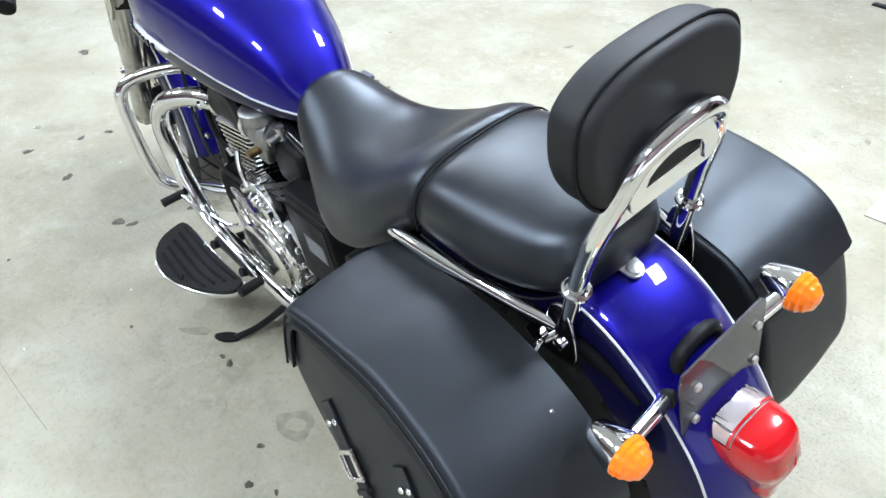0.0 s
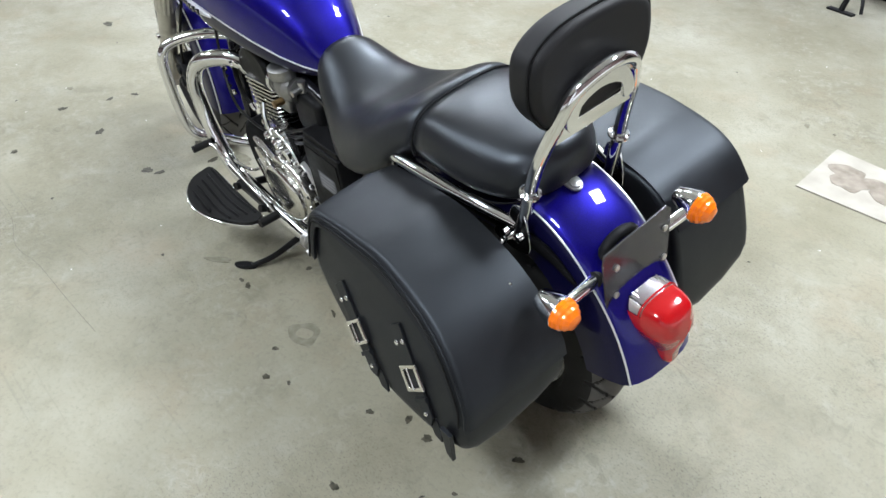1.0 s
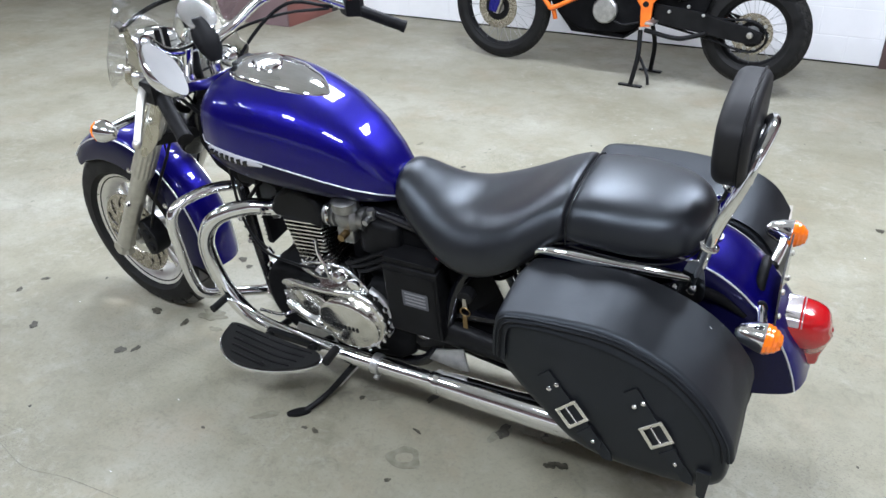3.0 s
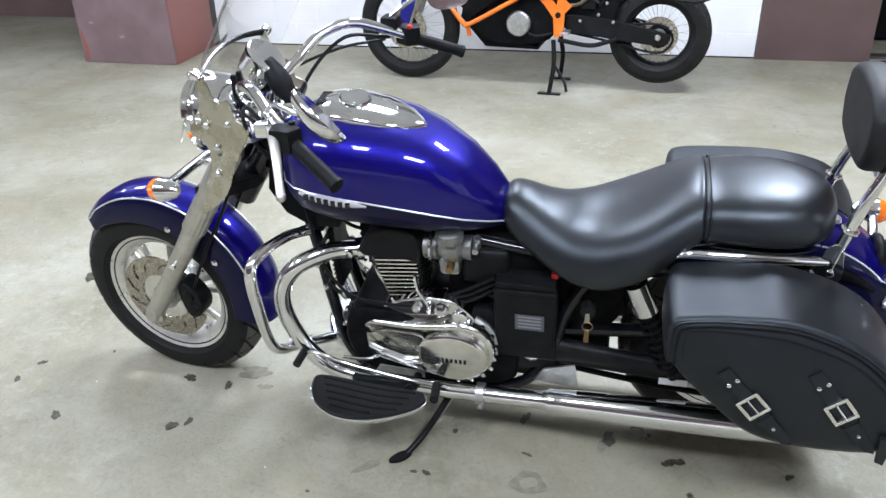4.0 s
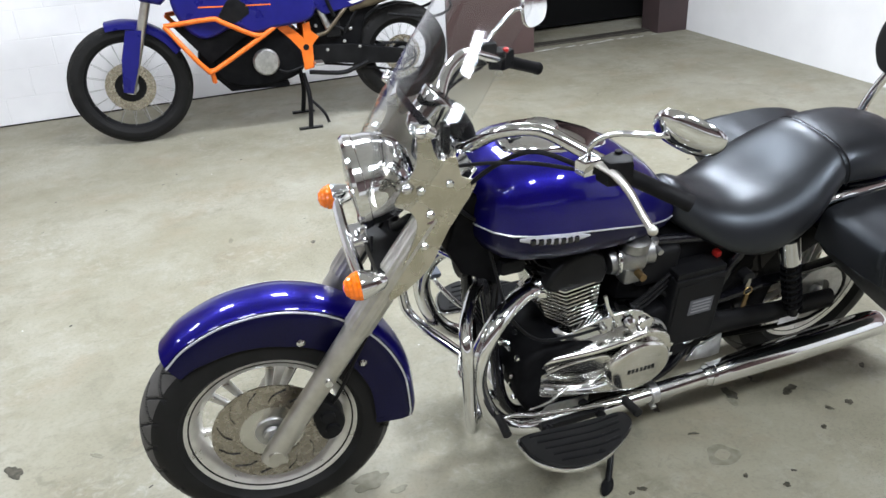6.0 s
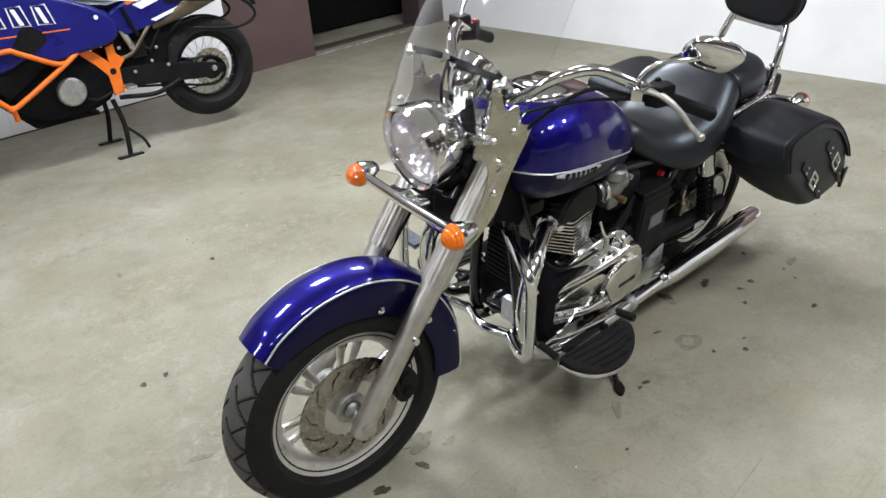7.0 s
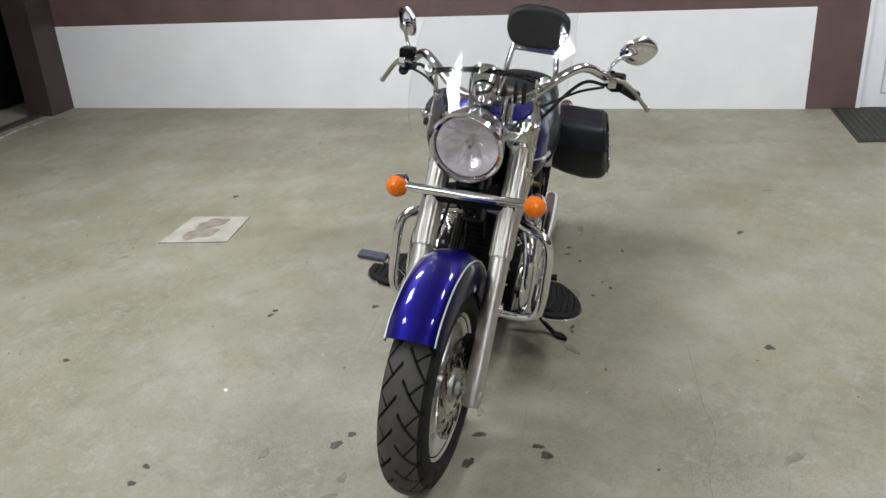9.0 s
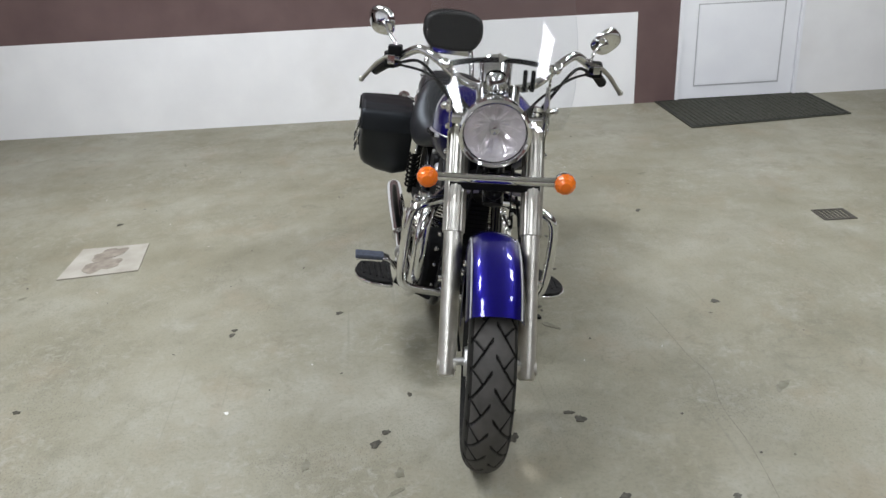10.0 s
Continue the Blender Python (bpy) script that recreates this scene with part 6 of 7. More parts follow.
part("key", slab([(0.24, 0.50), (0.25, 0.50), (0.252, 0.47), (0.238, 0.47)], 0.172, 0.175, "y"), "alu", lk)
part("key_ring", tube([Vector((0.243 + 0.014 * math.cos(a), 0.178, 0.458 + 0.014 * math.sin(a))) for a in (2 * math.pi * k / 14 for k in range(14))], 0.0018, 6, 2, True), "brass", lk)
part("key_tag", slab([(0.238, 0.445), (0.25, 0.445), (0.252, 0.40), (0.238, 0.40)], 0.176, 0.180, "y"), "brass", lk)
part("gearbox_casing", slab([(0.44, 0.44), (0.30, 0.40), (0.26, 0.30), (0.30, 0.22), (0.44, 0.22)], -0.12, 0.12, "y", 0.02), "matblack", bike)
part("radiator_grille", box(0.965, 0.985, -0.05, 0.05, 0.44, 0.66, 0.006), "matblack", bike, "black oil cooler between the frame tubes")
for k in range(12):
    part("cooler_fin", box(0.985, 0.99, -0.047, 0.047, 0.45 + 0.017 * k, 0.453 + 0.017 * k), "engine_black", bike)
part("ignition_coil", box(0.92, 0.99, -0.10, 0.10, 0.70, 0.745, 0.01), "plastic", bike)
hn = part("horn", lathe([(0.01, -0.03), (0.035, -0.02), (0.042, 0.0), (0.04, 0.01), (0.02, 0.006), (0.008, 0.014)], 28, toward((1.06, 0.0, 0.70), (1, 0, 0))), "matblack", bike, "round black horn")
lh = part("steering_lock", lathe([(0.012, -0.03), (0.03, -0.02), (0.033, 0.0), (0.026, 0.012), (0.012, 0.016), (0.004, 0.01)], 24, toward((1.275, 0.0, 0.775), (1, 0, -0.1))), "matblack", bike, "round black steering lock", STEER)
for s in (1, -1):
    part("bracket_lug", rod((1.27, 0.05 * s, 0.775), (1.275, 0.095 * s, 0.77), 0.011), "alu", bike, "", STEER)


# -- exhausts, guards, boards --
def exhaust(s):
    hd = part("exhaust_header", tube([(0.875, 0.09 * s, 0.63), (0.95, 0.125 * s, 0.638), (1.035, 0.175 * s, 0.615), (1.083, 0.198 * s, 0.545), (1.088, 0.204 * s, 0.45), (1.05, 0.208 * s, 0.34), (0.985, 0.21 * s, 0.265), (0.89, 0.21 * s, 0.232), (0.7, 0.21 * s, 0.222), (0.5, 0.21 * s, 0.222), (0.31, 0.21 * s, 0.226)], 0.0255, 20, 7), "chrome", bike, "chrome exhaust header pipe")
    part("header_clamp", rod((0.868, 0.085 * s, 0.63), (0.885, 0.094 * s, 0.631), 0.034, 20), "chrome", hd)
    part("pipe_clamp", join(rod((0.528, 0.21 * s, 0.222), (0.505, 0.21 * s, 0.222), 0.032, 20), rod((0.516, 0.21 * s, 0.19), (0.516, 0.235 * s, 0.182), 0.009)), "alu_dull", hd)
    mf = part("silencer", tube([(0.335, 0.21 * s, 0.226), (0.31, 0.21 * s, 0.226), (0.22, 0.21 * s, 0.228), (0.0, 0.212 * s, 0.232), (-0.2, 0.212 * s, 0.236), (-0.33, 0.212 * s, 0.239), (-0.358, 0.212 * s, 0.24)], [0.028, 0.034, 0.040, 0.044, 0.045, 0.043, 0.036], 24, 3), "chrome", bike, "long chrome silencer")
    part("silencer_band", rod((0.318, 0.21 * s, 0.226), (0.302, 0.21 * s, 0.226), 0.037, 24), "chrome", mf)
    part("tail_pipe", rod((-0.352, 0.212 * s, 0.24), (-0.361, 0.212 * s, 0.24), 0.024, 20), "gloss", mf)
    part("silencer_bracket", slab([(0.365, 0.252), (0.34, 0.298), (0.25, 0.328), (0.238, 0.245), (0.28, 0.24)], 0.15 * s, 0.158 * s, "y", 0.002), "alu_dull", bike)
    part("engine_guard", tube([(1.03, 0.06 * s, 0.66), (1.08, 0.12 * s, 0.672), (1.13, 0.205 * s, 0.664), (1.144, 0.25 * s, 0.628), (1.14, 0.262 * s, 0.52), (1.13, 0.262 * s, 0.40), (1.115, 0.245 * s, 0.345), (1.08, 0.19 * s, 0.315), (1.0, 0.09 * s, 0.27)], 0.0165, 16, 7), "chrome", bike, "chrome tubular engine guard")
    part("guard_foot", rod((1.0, 0.09 * s, 0.27), (0.95, 0.09 * s, 0.24), 0.02), "chrome", bike)


both(exhaust)
part("guard_crossbar", tube([(1.0, 0.09, 0.27), (1.035, 0.0, 0.275), (1.0, -0.09, 0.27)], 0.0155, 14), "chrome", bike)
BOARD = [(1.0 - (1.005 - a) * 0.88, max(b, 0.255) + 0.018) for a, b in [(0.99, 0.245), (1.005, 0.29), (0.985, 0.345), (0.93, 0.385), (0.86, 0.40), (0.78, 0.39), (0.70, 0.36), (0.635, 0.32), (0.61, 0.285), (0.63, 0.255), (0.70, 0.245), (0.85, 0.242)]]


def board(s):
    tilt = Matrix.Translation((0.8, 0.25 * s, 0.272)) @ Matrix.Rotation(radians(-4), 4, "Y") @ Matrix.Translation((-0.8, -0.25 * s, 0))
    outl = [(a, b * s) for a, b in BOARD]
    bd = part("footboard", slab(outl, -0.014, 0.0, "z", 0.004, smooth=4), "chrome", bike, "teardrop footboard with a ribbed black rubber pad", tilt)
    cx, cy = 0.82, 0.332 * s
    part("rubber_pad", slab([(cx + (a - cx) * 0.96, cy + (b - cy) * 0.93) for a, b in outl], 0.0, 0.009, "z", 0.003, smooth=4), "rubber", bd, "ribbed black rubber pad")
    for k in range(5):
        y = 0.286 + 0.024 * k
        x0, x1 = 0.69 + 0.012 * k + (0.07 if k > 3 else 0), 0.968 - 0.012 * k
        part("pad_rib", tube([(x0, y * s, 0.009), (0.8, (y + 0.008) * s, 0.009), (x1, y * s, 0.009)], 0.0045, 6, 4, flat=0.8), "plastic", bd)
    part("board_bracket", join(rod((0.9, 0.12 * s, 0.20), (0.88, 0.26 * s, 0.255), 0.013), rod((0.72, 0.12 * s, 0.19), (0.72, 0.26 * s, 0.255), 0.013), box(0.70, 0.90, 0.235 * s - 0.01, 0.235 * s + 0.01, 0.235, 0.26, 0.004)), "matblack", bike)


both(board)
gs = part("gear_lever", tube([(1.035, 0.245, 0.345), (0.99, 0.24, 0.34), (0.93, 0.238, 0.315), (0.82, 0.238, 0.29), (0.72, 0.238, 0.272), (0.64, 0.245, 0.268)], 0.006, 10), "chrome", bike, "chrome heel-and-toe gear lever")
part("toe_peg", rod((1.035, 0.235, 0.345), (1.04, 0.30, 0.345), 0.012), "rubber", gs)
part("heel_peg", rod((0.638, 0.24, 0.268), (0.632, 0.305, 0.275), 0.0135), "rubber", gs)
part("gear_linkage", tube([(0.93, 0.215, 0.31), (0.86, 0.2, 0.30), (0.80, 0.19, 0.33)], 0.005, 8), "chrome", gs)
bp = part("brake_pedal", tube([(0.80, -0.22, 0.24), (0.93, -0.25, 0.31), (1.0, -0.30, 0.385), (1.0, -0.36, 0.395)], 0.008, 10), "chrome", bike, "chrome brake pedal")
part("pedal_pad", box(0.98, 1.036, -0.425, -0.32, 0.397, 0.412, 0.005), "pedal", bp, "worn blue-grey rubber pedal pad")
part("pedal_plate", box(0.984, 1.032, -0.42, -0.325, 0.388, 0.3965, 0.002), "chrome", bp)
ss = part("side_stand", tube([(0.60, 0.14, 0.19), (0.63, 0.20, 0.15), (0.68, 0.285, 0.092), (0.728, 0.355, 0.062)], [0.015, 0.0105, 0.0095, 0.0095], 12), "matblack", bike, "black steel side stand, folded out")
part("stand_foot", slab([(0.705, 0.345), (0.725, 0.378), (0.755, 0.392), (0.765, 0.382), (0.748, 0.352), (0.722, 0.335)], 0.0, 0.012, "z", 0.004, smooth=3), "matblack", ss, "flat stand foot", Matrix.Translation((0.73, 0.36, 0.064)) @ Matrix.Rotation(radians(10), 4, "X") @ Matrix.Translation((-0.73, -0.36, 0)))
part("stand_spring", rod((0.60, 0.15, 0.165), (0.655, 0.245, 0.105), 0.006), "alu_dull", ss)

# -- cables, pipes and fastenings round the engine --
for s in (1, -1):
    part("plug_lead", tube([(0.862, 0.05 * s, 0.668), (0.905, 0.055 * s, 0.685), (0.935, 0.06 * s, 0.715)], 0.0055, 8), "rubber", bike, "black spark plug lead")
    part("plug_cap", rod((0.85, 0.05 * s, 0.66), (0.875, 0.052 * s, 0.672), 0.011, 12), "plastic", bike)
    for x, z in ((0.735, 0.722), (0.80, 0.724)):
        part("head_nut", lathe([(0.010, 0), (0.010, 0.008), (0.004, 0.013)], 8, toward((x, 0.085 * s, z), (0, 0.3 * s, 1))), "chrome", bike)
    for x, z in ((0.93, 0.27), (0.945, 0.36), (0.985, 0.50), (1.0, 0.58)):
        part("frame_bolt", lathe([(0.009, 0), (0.009, 0.007), (0.004, 0.011)], 8, toward((x, 0.118 * s, z), (0, s, 0))), "chrome", bike)
    part("fuel_tap", join(rod((0.53, 0.10 * s, 0.712), (0.53, 0.10 * s, 0.68), 0.011, 12), rod((0.53, 0.10 * s, 0.69), (0.53, 0.135 * s, 0.688), 0.009, 12)), "alu_dull", bike, "dull metal fuel tap")
    part("fuel_hose", tube([(0.53, 0.10 * s, 0.68), (0.56, 0.105 * s, 0.655), (0.60, 0.108 * s, 0.645)], 0.005, 8), "rubber", bike)
part("clutch_cable", tube([(1.04, 0.07, 0.86), (1.01, 0.10, 0.74), (0.975, 0.135, 0.60), (0.90, 0.16, 0.515), (0.80, 0.165, 0.497), (0.70, 0.165, 0.50)], 0.0045, 8), "matblack", bike, "black clutch cable")
part("oil_pipe", tube([(0.665, 0.165, 0.478), (0.665, 0.172, 0.52), (0.69, 0.165, 0.56), (0.70, 0.152, 0.60)], 0.006, 8), "chrome", bike, "slim chrome oil pipe")
part("breather_hose", tube([(0.52, 0.11, 0.54), (0.47, 0.13, 0.52), (0.46, 0.14, 0.42), (0.455, 0.13, 0.30)], 0.009, 8), "rubber", bike, "black breather hose")
part("speedometer_cable", tube([(1.55, -0.085, 0.33), (1.47, -0.105, 0.45), (1.36, -0.10, 0.62), (1.26, -0.06, 0.82), (1.19, -0.02, 1.0)], 0.0045, 8), "matblack", bike, "", STEER)
part("horn_wire", tube([(1.30, 0.05, 0.86), (1.305, 0.055, 0.78), (1.31, 0.055, 0.69)], 0.003, 6), "matblack", bike, "", STEER)
for k in range(4):
    part("cable_tie", rod((0.985 - 0.01 * k, 0.128 + 0.004 * k, 0.63 - 0.03 * k), (0.992 - 0.01 * k, 0.13 + 0.004 * k, 0.634 - 0.03 * k), 0.007, 8), "decal" if k == 1 else "matblack", bike)
part("regulator", box(0.955, 0.985, 0.03, 0.10, 0.30, 0.38, 0.006), "alu_dull", bike, "finned dull alloy regulator")
for y, z in ((0.10, 0.30), (0.12, 0.42), (-0.10, 0.30), (-0.12, 0.42), (0.05, 0.24), (-0.05, 0.24)):
    part("case_bolt", lathe([(0.009, 0), (0.009, 0.007), (0.004, 0.010)], 8, toward((0.928, y, z), (1, 0, 0))), "chrome", bike)
part("oil_filter", lathe([(0.034, -0.02), (0.038, 0.0), (0.038, 0.05), (0.03, 0.062), (0.012, 0.066)], 28, toward((0.925, 0.0, 0.335), (1, 0, -0.1))), "gloss", bike, "black screw-on oil filter")
for s in (1, -1):
    part("oil_hose", tube([(0.975, 0.045 * s, 0.655), (1.0, 0.085 * s, 0.60), (0.985, 0.10 * s, 0.50), (0.94, 0.09 * s, 0.44)], 0.0065, 8), "rubber", bike, "black oil cooler hose")
    part("hose_end", rod((0.953, 0.092 * s, 0.458), (0.94, 0.09 * s, 0.436), 0.0095, 10), "chrome", bike)
part("drain_plate", slab([(0.70, 0.185), (0.70, 0.23), (0.84, 0.235), (0.86, 0.20)], 0.15, 0.158, "y", 0.002), "alu_dull", bike, "dull alloy plate low on the engine")
part("pivot_cap", lathe([(0.024, 0), (0.022, 0.008), (0.008, 0.012)], 20, toward((0.375, 0.15, 0.35), (0, 1, 0))), "chrome", bike, "chrome swingarm pivot cap")
part("stand_switch_wire", tube([(0.60, 0.15, 0.20), (0.56, 0.16, 0.23), (0.50, 0.15, 0.24), (0.46, 0.14, 0.30)], 0.004, 6), "matblack", bike)


# ---- the adventure motorcycle by the wall, on its centre stand ----
KT = Matrix.Translation((-0.05, -3.52, 0)) @ Matrix.Rotation(radians(-6), 4, "Z")
kt = thing("adventure_motorcycle", "tall blue adventure motorcycle with orange crash bars on its centre stand", "motorcycle", KT)
KR, KF = Vector((0.0, 0, 0.412)), Vector((1.80, 0, 0.388))


def spoked(c, radius, half, rim, disc):
    hub = part("wheel", lathe([(0.02, -0.08), (0.05, -0.08), (0.05, -0.06), (0.032, -0.05), (0.032, 0.05), (0.05, 0.06), (0.05, 0.08), (0.02, 0.08)], 24, Matrix.Rotation(radians(90), 4, "X")), "alu_dull", kt, "wire-spoked wheel", Matrix.Translation(c))
    tyre(radius, half, rim, 192, 34, "tyre", hub, None, "darktread")
    w = half * 0.72
    part("rim", lathe([(rim + 0.008, -w), (rim - 0.012, -w + 0.012), (rim - 0.02, 0), (rim - 0.012, w - 0.012), (rim + 0.008, w), (rim - 0.002, w), (rim - 0.024, w - 0.02), (rim - 0.03, 0), (rim - 0.024, -w + 0.02), (rim - 0.002, -w)], 56, Matrix.Rotation(radians(90), 4, "X"), True), "matblack", hub)
    sp = to_mesh("spoke", rod((0.0, 0.062, 0.045), (0.075, 0.012, rim - 0.02), 0.0018, 5))
    sq = to_mesh("spoke", rod((0.0, -0.062, 0.045), (-0.075, -0.012, rim - 0.02), 0.0018, 5))
    for k in range(18):
        part("spoke", sp, "alu_dull", hub, "", Matrix.Rotation(2 * math.pi * k / 18, 4, "Y"))
        part("spoke", sq, "alu_dull", hub, "", Matrix.Rotation(2 * math.pi * (k + 0.5) / 18, 4, "Y"))
    part("brake_disc", lathe([(disc * 0.62, -0.0025), (disc, -0.0025), (disc, 0.0025), (disc * 0.62, 0.0025)], 40, Matrix.Translation((0, 0.078, 0)) @ Matrix.Rotation(radians(90), 4, "X"), True), "disc", hub, "steel brake disc")
    part("disc_carrier", lathe([(0.03, -0.002), (disc * 0.66, -0.002), (disc * 0.66, 0.002), (0.03, 0.002)], 30, Matrix.Translation((0, 0.075, 0)) @ Matrix.Rotation(radians(90), 4, "X"), True), "matblack", hub)
    part("axle_nut", lathe([(0.022, 0), (0.022, 0.012), (0.01, 0.014)], 6, toward((0, 0.10, 0), (0, 1, 0))), "alu", hub)
    return hub


spoked(KR, 0.338, 0.075, 0.222, 0.128)
spoked(KF, 0.385, 0.052, 0.298, 0.155)
for s in (1, -1):
    part("swingarm", slab([(0.62, 0.42), (0.62, 0.54), (0.35, 0.52), (0.02, 0.455), (-0.07, 0.43), (-0.07, 0.37), (0.02, 0.355), (0.3, 0.385)], 0.095 * s, 0.125 * s, "y", 0.006), "matblack", kt, "black box-section swingarm")
    part("fork_leg", tube([(1.80, 0.10 * s, 0.35), (1.74, 0.10 * s, 0.53), (1.57, 0.10 * s, 1.0), (1.50, 0.10 * s, 1.2)], [0.024, 0.028, 0.028, 0.026], 14, 3), "alu", kt)
    part("fork_protector", slab([(1.845, 0.37), (1.785, 0.355), (1.715, 0.54), (1.66, 0.74), (1.755, 0.75), (1.815, 0.57)], 0.128 * s, 0.14 * s, "y", 0.005), "kblue", kt, "blue plastic fork protector")
    # orange bars
    cb_ = part("crash_bar", tube([(1.52, 0.22 * s, 0.765), (1.24, 0.27 * s, 0.79), (1.18, 0.27 * s, 0.77), (1.0, 0.25 * s, 0.67), (0.92, 0.22 * s, 0.655)], 0.0155, 12, 3), "orange", kt, "orange tubular crash bar")
    part("lower_bar", tube([(1.52, 0.22 * s, 0.765), (1.40, 0.265 * s, 0.60), (1.31, 0.265 * s, 0.485), (1.26, 0.255 * s, 0.475), (0.94, 0.235 * s, 0.65), (0.82, 0.19 * s, 0.715)], 0.0155, 12, 3), "orange", cb_)
    part("bar_foot", tube([(1.285, 0.25 * s, 0.48), (1.275, 0.22 * s, 0.39)], 0.0155, 12, 1), "orange", cb_)
    part("frame_bracket", slab([(0.85, 0.69), (0.81, 0.725), (0.72, 0.65), (0.675, 0.60), (0.675, 0.69), (0.625, 0.70), (0.62, 0.64), (0.575, 0.60), (0.62, 0.55), (0.625, 0.40), (0.69, 0.39), (0.70, 0.52), (0.76, 0.60)], 0.15 * s, 0.172 * s, "y", 0.006), "orange", kt, "orange frame bracket")
    part("bracket_hole", lathe([(0.02, 0), (0.02, 0.002)], 16, toward((0.665, 0.172 * s, 0.54), (0, s, 0))), "matblack", kt)
    part("rear_frame", tube([(0.62, 0.11 * s, 0.72), (0.35, 0.11 * s, 0.80), (0.05, 0.1 * s, 0.90), (-0.2, 0.08 * s, 0.97)], 0.014, 10), "matblack", kt)
    part("foot_peg", box(0.57, 0.63, 0.17 * s, 0.27 * s, 0.43, 0.45, 0.006), "alu_dull", kt, "serrated foot peg")
    part("tank_half", slab([(1.42, 1.02), (1.30, 1.10), (1.05, 1.08), (0.84, 1.01), (0.68, 0.93), (0.60, 0.86), (0.585, 0.78), (0.63, 0.72), (0.74, 0.70), (0.86, 0.69), (1.0, 0.665), (1.10, 0.72), (1.28, 0.66), (1.40, 0.74), (1.46, 0.90)], 0.06 * s, 0.235 * s, "y", 0.03, 4, smooth=3), "kblue", kt, "blue plastic side tank with white graphics")
    for a0, a1, z0, z1 in ((0.93, 1.02, 0.885, 1.0), (1.06, 1.15, 0.895, 1.01), (1.19, 1.27, 0.905, 1.02)):
        part("graphic", tube([(a0, 0.2365 * s, z0), (a1, 0.2365 * s, z0 + 0.01), (a1 + 0.012, 0.2365 * s, z1), (a0 + 0.03, 0.2365 * s, z1)], 0.006, 6, 1, True, flat=1.0), "decal", kt, "plain white outlined graphic")
        part("graphic_bar", slab([(a0 + 0.03, z0 + 0.01), (a0 + 0.055, z0 + 0.012), (a1 - 0.005, z1 - 0.01), (a1 - 0.03, z1 - 0.012)], 0.2355 * s, 0.2375 * s, "y"), "decal", kt)
    part("rear_panel", slab([(0.60, 0.87), (0.45, 0.94), (0.2, 1.01), (-0.05, 1.05), (-0.12, 0.99), (0.06, 0.87), (0.22, 0.80), (0.42, 0.75), (0.54, 0.74)], 0.10 * s, 0.16 * s, "y", 0.015, 3, smooth=3), "kblue", kt, "blue rear side panel")
    part("panel_stripe", slab([(0.45, 0.905), (0.1, 0.995), (0.08, 0.965), (0.4, 0.87)], 0.1602 * s, 0.1622 * s, "y"), "decal", kt)
    part("side_panel", slab([(0.80, 0.92), (0.62, 0.90), (0.55, 0.80), (0.62, 0.72), (0.76, 0.76)], 0.11 * s, 0.17 * s, "y", 0.015, 3), "kblue", kt)
    part("silencer", tube([(0.35, 0.11 * s, 0.76), (0.1, 0.13 * s, 0.84), (-0.26, 0.14 * s, 0.95)], [0.03, 0.048, 0.045], 16, 4, flat=1.25), "bronze", kt, "dull bronze-tinted high-level silencer")
    part("subframe_cover", slab([(0.66, 0.44), (0.60, 0.78), (0.42, 0.84), (0.12, 0.90), (0.08, 0.80), (0.24, 0.70), (0.28, 0.56), (0.30, 0.48)], 0.07 * s, 0.11 * s, "y", 0.012), "engine_black", kt, "black plastic cover over the rear frame")
    part("pannier_rail", tube([(0.25, 0.16 * s, 0.90), (0.0, 0.22 * s, 0.87), (-0.22, 0.24 * s, 0.84), (-0.33, 0.2 * s, 0.72), (-0.2, 0.19 * s, 0.66), (0.1, 0.17 * s, 0.70)], 0.010, 10), "matblack", kt, "black luggage rail")
    part("stand_leg", tube([(0.70, 0.12 * s, 0.36), (0.68, 0.17 * s, 0.2), (0.70, 0.205 * s, 0.012)], 0.016, 10), "matblack", kt)
    part("stand_foot", slab([(0.62, 0.185 * s), (0.78, 0.185 * s), (0.78, 0.225 * s), (0.62, 0.225 * s)], 0.0, 0.012, "z", 0.003), "matblack", kt)
part("stand_arm", tube([(0.68, 0.14, 0.19), (0.60, 0.20, 0.10), (0.575, 0.22, 0.03)], 0.01, 8), "matblack", kt)
part("engine", slab([(1.26, 0.42), (1.22, 0.60), (1.05, 0.72), (0.80, 0.70), (0.68, 0.58), (0.68, 0.42), (0.80, 0.34), (1.10, 0.32)], -0.17, 0.17, "y", 0.02, 3, smooth=2), "engine_black", kt, "black V-twin engine")
part("clutch_cover", lathe([(0.085, 0), (0.085, 0.03), (0.075, 0.042), (0.01, 0.046)], 36, toward((0.935, 0.165, 0.475), (0, 1, 0))), "alu_dull", kt, "round dull-silver engine cover")
part("skid_plate", slab([(1.36, 0.50), (1.34, 0.58), (1.18, 0.40), (0.80, 0.315), (0.80, 0.295), (1.18, 0.30)], -0.15, 0.15, "y", 0.006), "engine_black", kt, "black engine skid plate")
part("guard_net", slab([(1.47, 0.755), (1.22, 0.775), (1.02, 0.67), (1.28, 0.505)], 0.2, 0.21, "y"), "engine_black", kt, "black mesh panel inside the crash bar")
part("gear_pedal", tube([(0.70, 0.18, 0.42), (0.80, 0.2, 0.40), (0.86, 0.21, 0.42)], 0.008, 8), "matblack", kt)
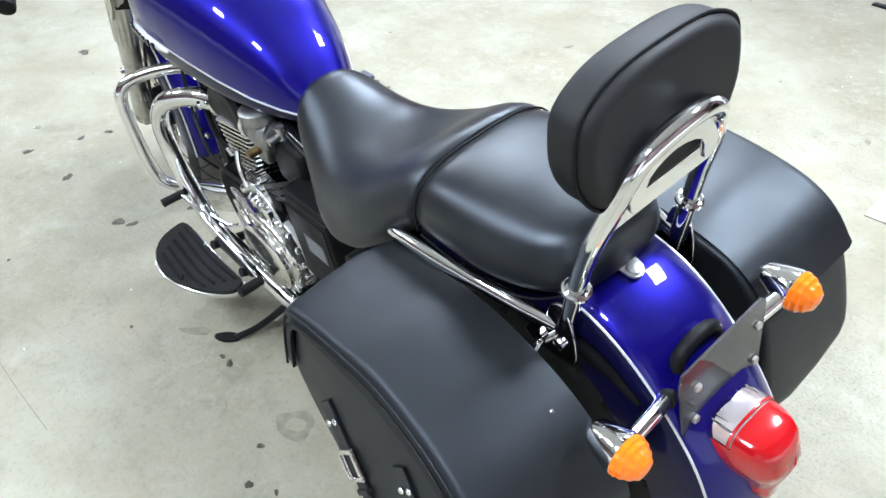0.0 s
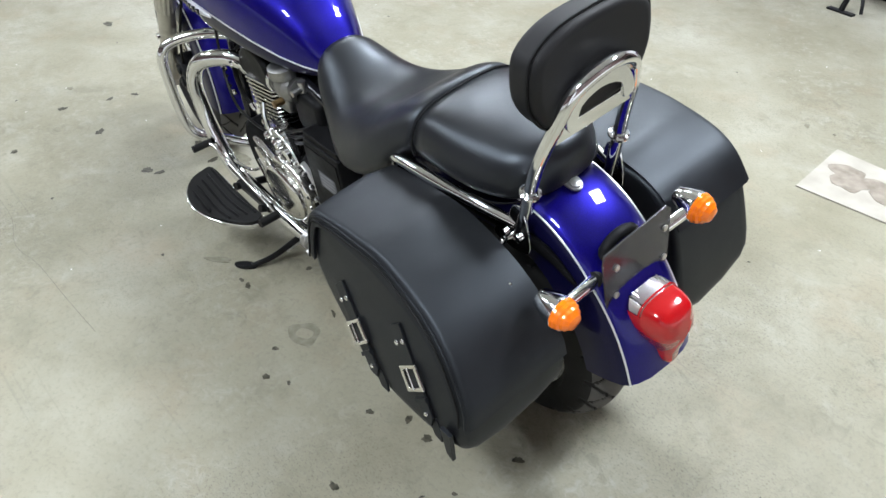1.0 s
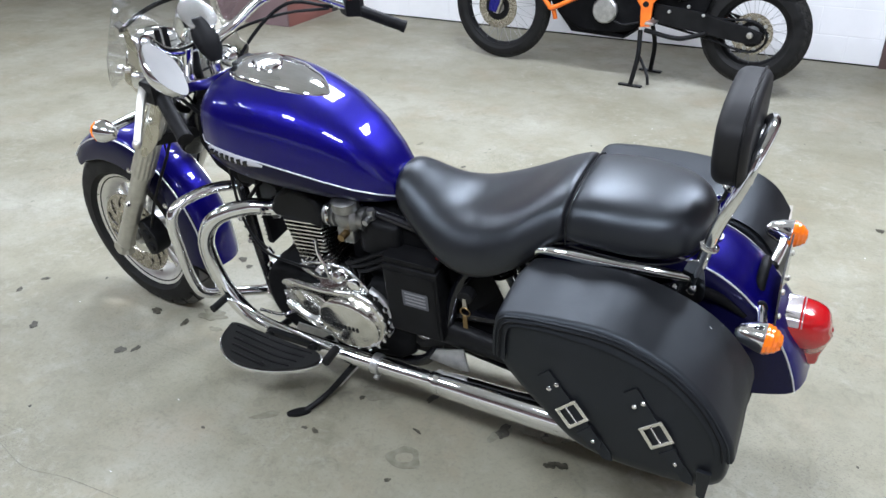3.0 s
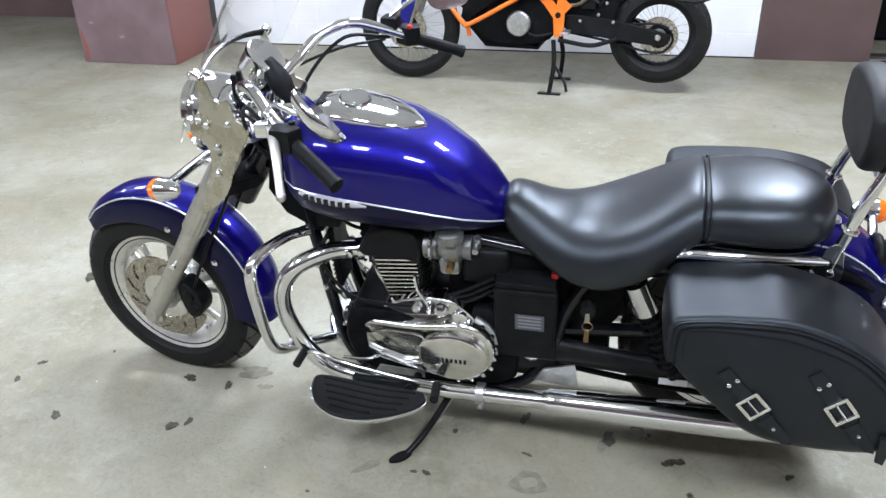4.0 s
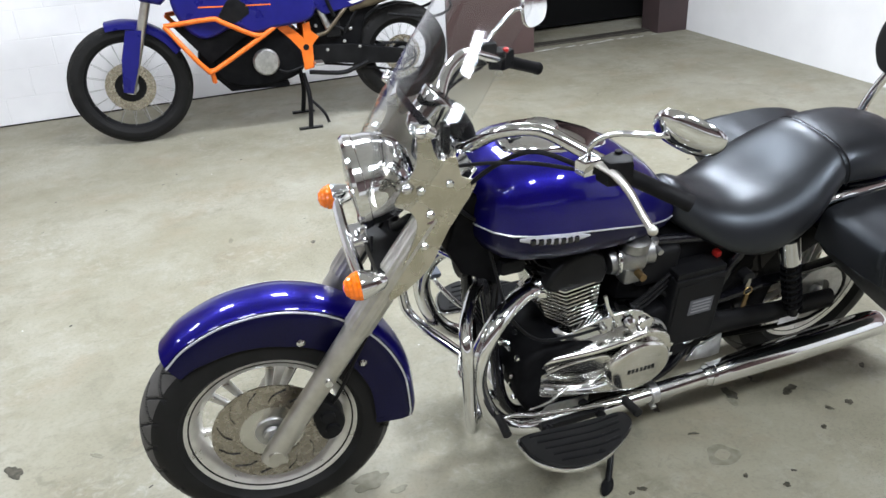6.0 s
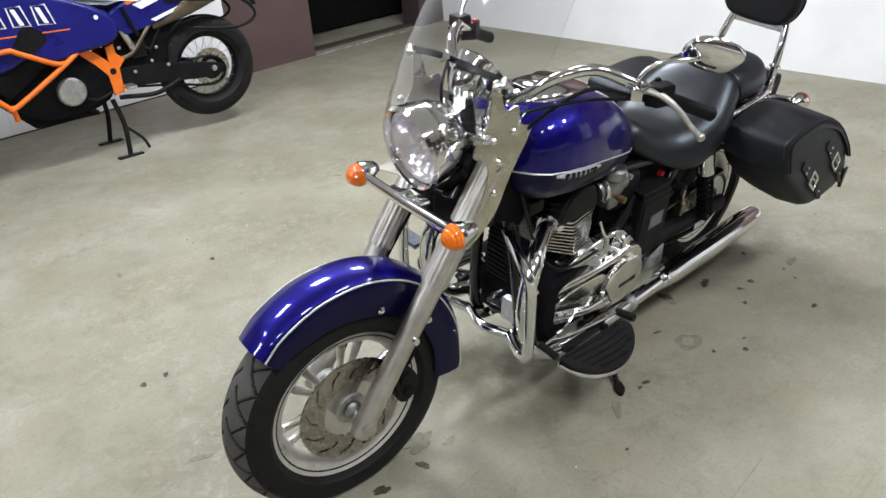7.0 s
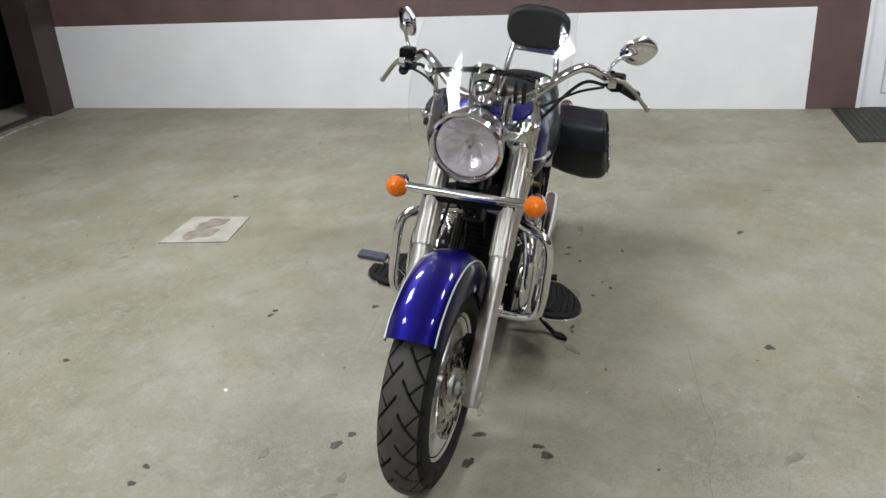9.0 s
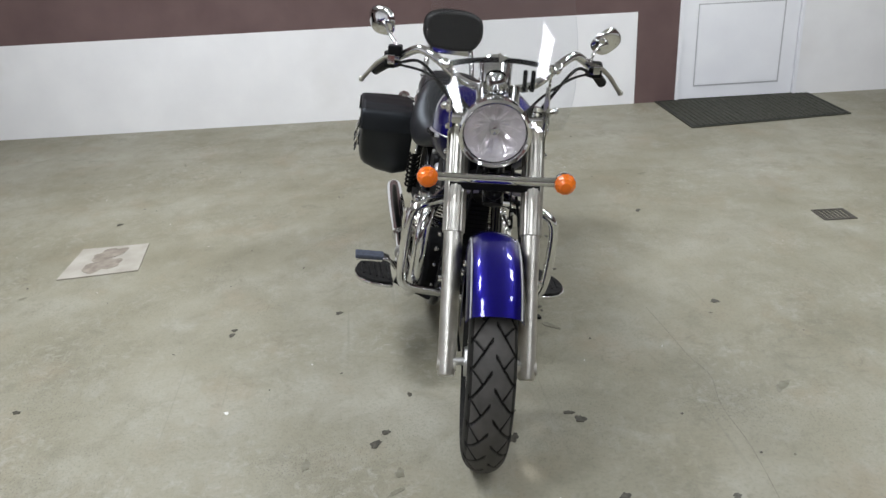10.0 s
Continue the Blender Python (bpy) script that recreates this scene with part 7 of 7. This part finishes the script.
part("seat", loft([[Vector((x, w * math.cos(a), z + h * math.sin(a))) for a in (2 * math.pi * k / 16 for k in range(16))] for x, w, z, h in ((0.88, 0.06, 0.98, 0.02), (0.82, 0.1, 0.965, 0.05), (0.6, 0.14, 0.925, 0.06), (0.4, 0.16, 0.95, 0.06), (0.15, 0.15, 1.03, 0.055), (-0.08, 0.12, 1.085, 0.04), (-0.16, 0.08, 1.10, 0.015))]), "vinyl", kt, "long black seat")
part("rack", slab([(-0.08, 0.13), (-0.32, 0.12), (-0.34, 0.0), (-0.32, -0.12), (-0.08, -0.13)], 1.10, 1.125, "z", 0.008), "matblack", kt, "black luggage rack plate")
part("rear_mudguard", slab([(0.05, 0.93), (-0.2, 1.0), (-0.36, 0.88), (-0.41, 0.76), (-0.38, 0.76), (-0.32, 0.85), (-0.2, 0.93), (0.05, 0.86)], -0.09, 0.09, "y", 0.01), "plastic", kt, "black rear mudguard")
part("tail_light", box(-0.36, -0.3, -0.06, 0.06, 0.98, 1.03, 0.012), "red", kt)
KG = [(KF.x + 0.412 * math.cos(radians(a)), KF.z + 0.412 * math.sin(radians(a))) for a in (78, 92, 106, 120, 135, 150)]
part("front_mudguard", fender(KG, [(-0.074, -0.05), (-0.07, -0.022), (-0.045, -0.005), (0, 0), (0.045, -0.005), (0.07, -0.022), (0.074, -0.05)], lambda i, j: 0), "kblue", kt, "blue front mudguard close over the tyre")
part("fairing", slab([(1.72, 1.0), (1.62, 1.28), (1.46, 1.32), (1.42, 1.04), (1.52, 0.88)], -0.18, 0.18, "y", 0.04, 3, smooth=2), "kblue", kt, "blue tall front fairing")
part("rear_hugger", slab([(0.30, 0.62), (0.16, 0.72), (0.0, 0.745), (-0.1, 0.73), (-0.1, 0.722), (0.0, 0.735), (0.15, 0.71), (0.28, 0.61)], -0.07, 0.07, "y", 0.003), "plastic", kt)
part("chain", tube([(0.60, 0.085, 0.47), (0.3, 0.088, 0.475), (0.0, 0.09, 0.49), (-0.095, 0.09, 0.395), (0.0, 0.09, 0.30), (0.3, 0.088, 0.36), (0.60, 0.085, 0.41)], 0.008, 8, 4), "matblack", kt)
part("shock", rod((0.42, 0.0, 0.50), (0.52, 0.0, 0.80), 0.035), "matblack", kt)
part("linkage_clutter", join(rod((0.55, 0.13, 0.70), (0.40, 0.13, 0.62), 0.012), rod((0.40, 0.12, 0.60), (0.30, 0.12, 0.74), 0.01), box(0.42, 0.52, 0.1, 0.14, 0.58, 0.68, 0.008)), "matblack", kt)
for s in (1, -1):
    part("tank_scoop", slab([(1.10, 0.90), (1.02, 0.86), (1.0, 0.80), (1.12, 0.74), (1.2, 0.76), (1.16, 0.84)], 0.2352 * s, 0.239 * s, "y", smooth=2), "plastic", kt, "black vent in the side tank")
    part("side_stripe", slab([(0.92, 1.04), (0.42, 0.935), (0.42, 0.925), (0.92, 1.022)], 0.2 * s, 0.204 * s, "y"), "decal", kt)
    part("orange_stripe", slab([(1.30, 0.865), (0.86, 0.845), (0.86, 0.838), (1.30, 0.857)], 0.2355 * s, 0.238 * s, "y"), "orange", kt)
part("shock_reservoir", rod((0.56, 0.135, 0.80), (0.50, 0.135, 0.64), 0.022, 14), "alu_dull", kt, "dull metal shock reservoir")
part("shock_spring", tube([(0.55 - 0.0012 * k + 0.0 * k, 0.10 + 0.034 * math.cos(k * 0.9), 0.79 - 0.0032 * k) for k in range(70)], 0.006, 5, 1), "matblack", kt)
part("exhaust_link", tube([(0.62, 0.14, 0.60), (0.52, 0.15, 0.62), (0.42, 0.15, 0.72), (0.36, 0.14, 0.78)], 0.013, 10), "bronze", kt, "dull metal exhaust pipe")
for k in range(10):
    a = 2 * math.pi * k / 10
    part("carrier_hole", lathe([(0.012, 0), (0.012, 0.002)], 10, toward((0.0 + 0.095 * math.cos(a), 0.0815, 0.412 + 0.095 * math.sin(a)), (0, 1, 0))), "alu_dull", kt)
part("chain_adjuster", lathe([(0.02, 0), (0.018, 0.014), (0.01, 0.018)], 16, toward((0.0, 0.124, 0.412), (0, 1, 0))), "alu", kt)
for x, z in ((0.58, 0.66), (0.46, 0.60), (0.40, 0.545), (0.30, 0.50), (0.52, 0.50), (0.35, 0.62)):
    part("frame_bolt", lathe([(0.011, 0), (0.011, 0.008), (0.005, 0.011)], 8, toward((x, 0.125 if z < 0.55 else 0.112, z), (0, 1, 0))), "alu_dull", kt)
part("exhaust_cover", tube([(0.66, 0.15, 0.37), (0.45, 0.16, 0.345), (0.34, 0.16, 0.37), (0.26, 0.16, 0.40)], 0.015, 10), "matblack", kt)
part("number_carrier", slab([(-0.30, 1.06), (-0.42, 1.02), (-0.50, 0.93), (-0.48, 0.92), (-0.40, 0.99), (-0.30, 1.03)], -0.07, 0.07, "y", 0.006), "plastic", kt, "black tail extension")
for s in (1, -1):
    part("panel_flash", slab([(0.36, 0.80), (0.12, 0.865), (0.10, 0.852), (0.33, 0.785)], 0.1602 * s, 0.1622 * s, "y"), "decal", kt)
    part("orange_tip", slab([(0.50, 0.925), (0.42, 0.948), (0.40, 0.93), (0.48, 0.908)], 0.1602 * s, 0.1632 * s, "y"), "orange", kt)
    part("panel_bolt", lathe([(0.014, 0), (0.013, 0.004), (0.004, 0.006)], 12, toward((0.70, 0.2345 * s, 0.88), (0, s, 0))), "decal", kt)
    part("under_seat_strap", tube([(0.52, 0.165 * s, 0.90), (0.49, 0.168 * s, 0.80), (0.46, 0.165 * s, 0.72)], 0.012, 8), "plastic", kt)
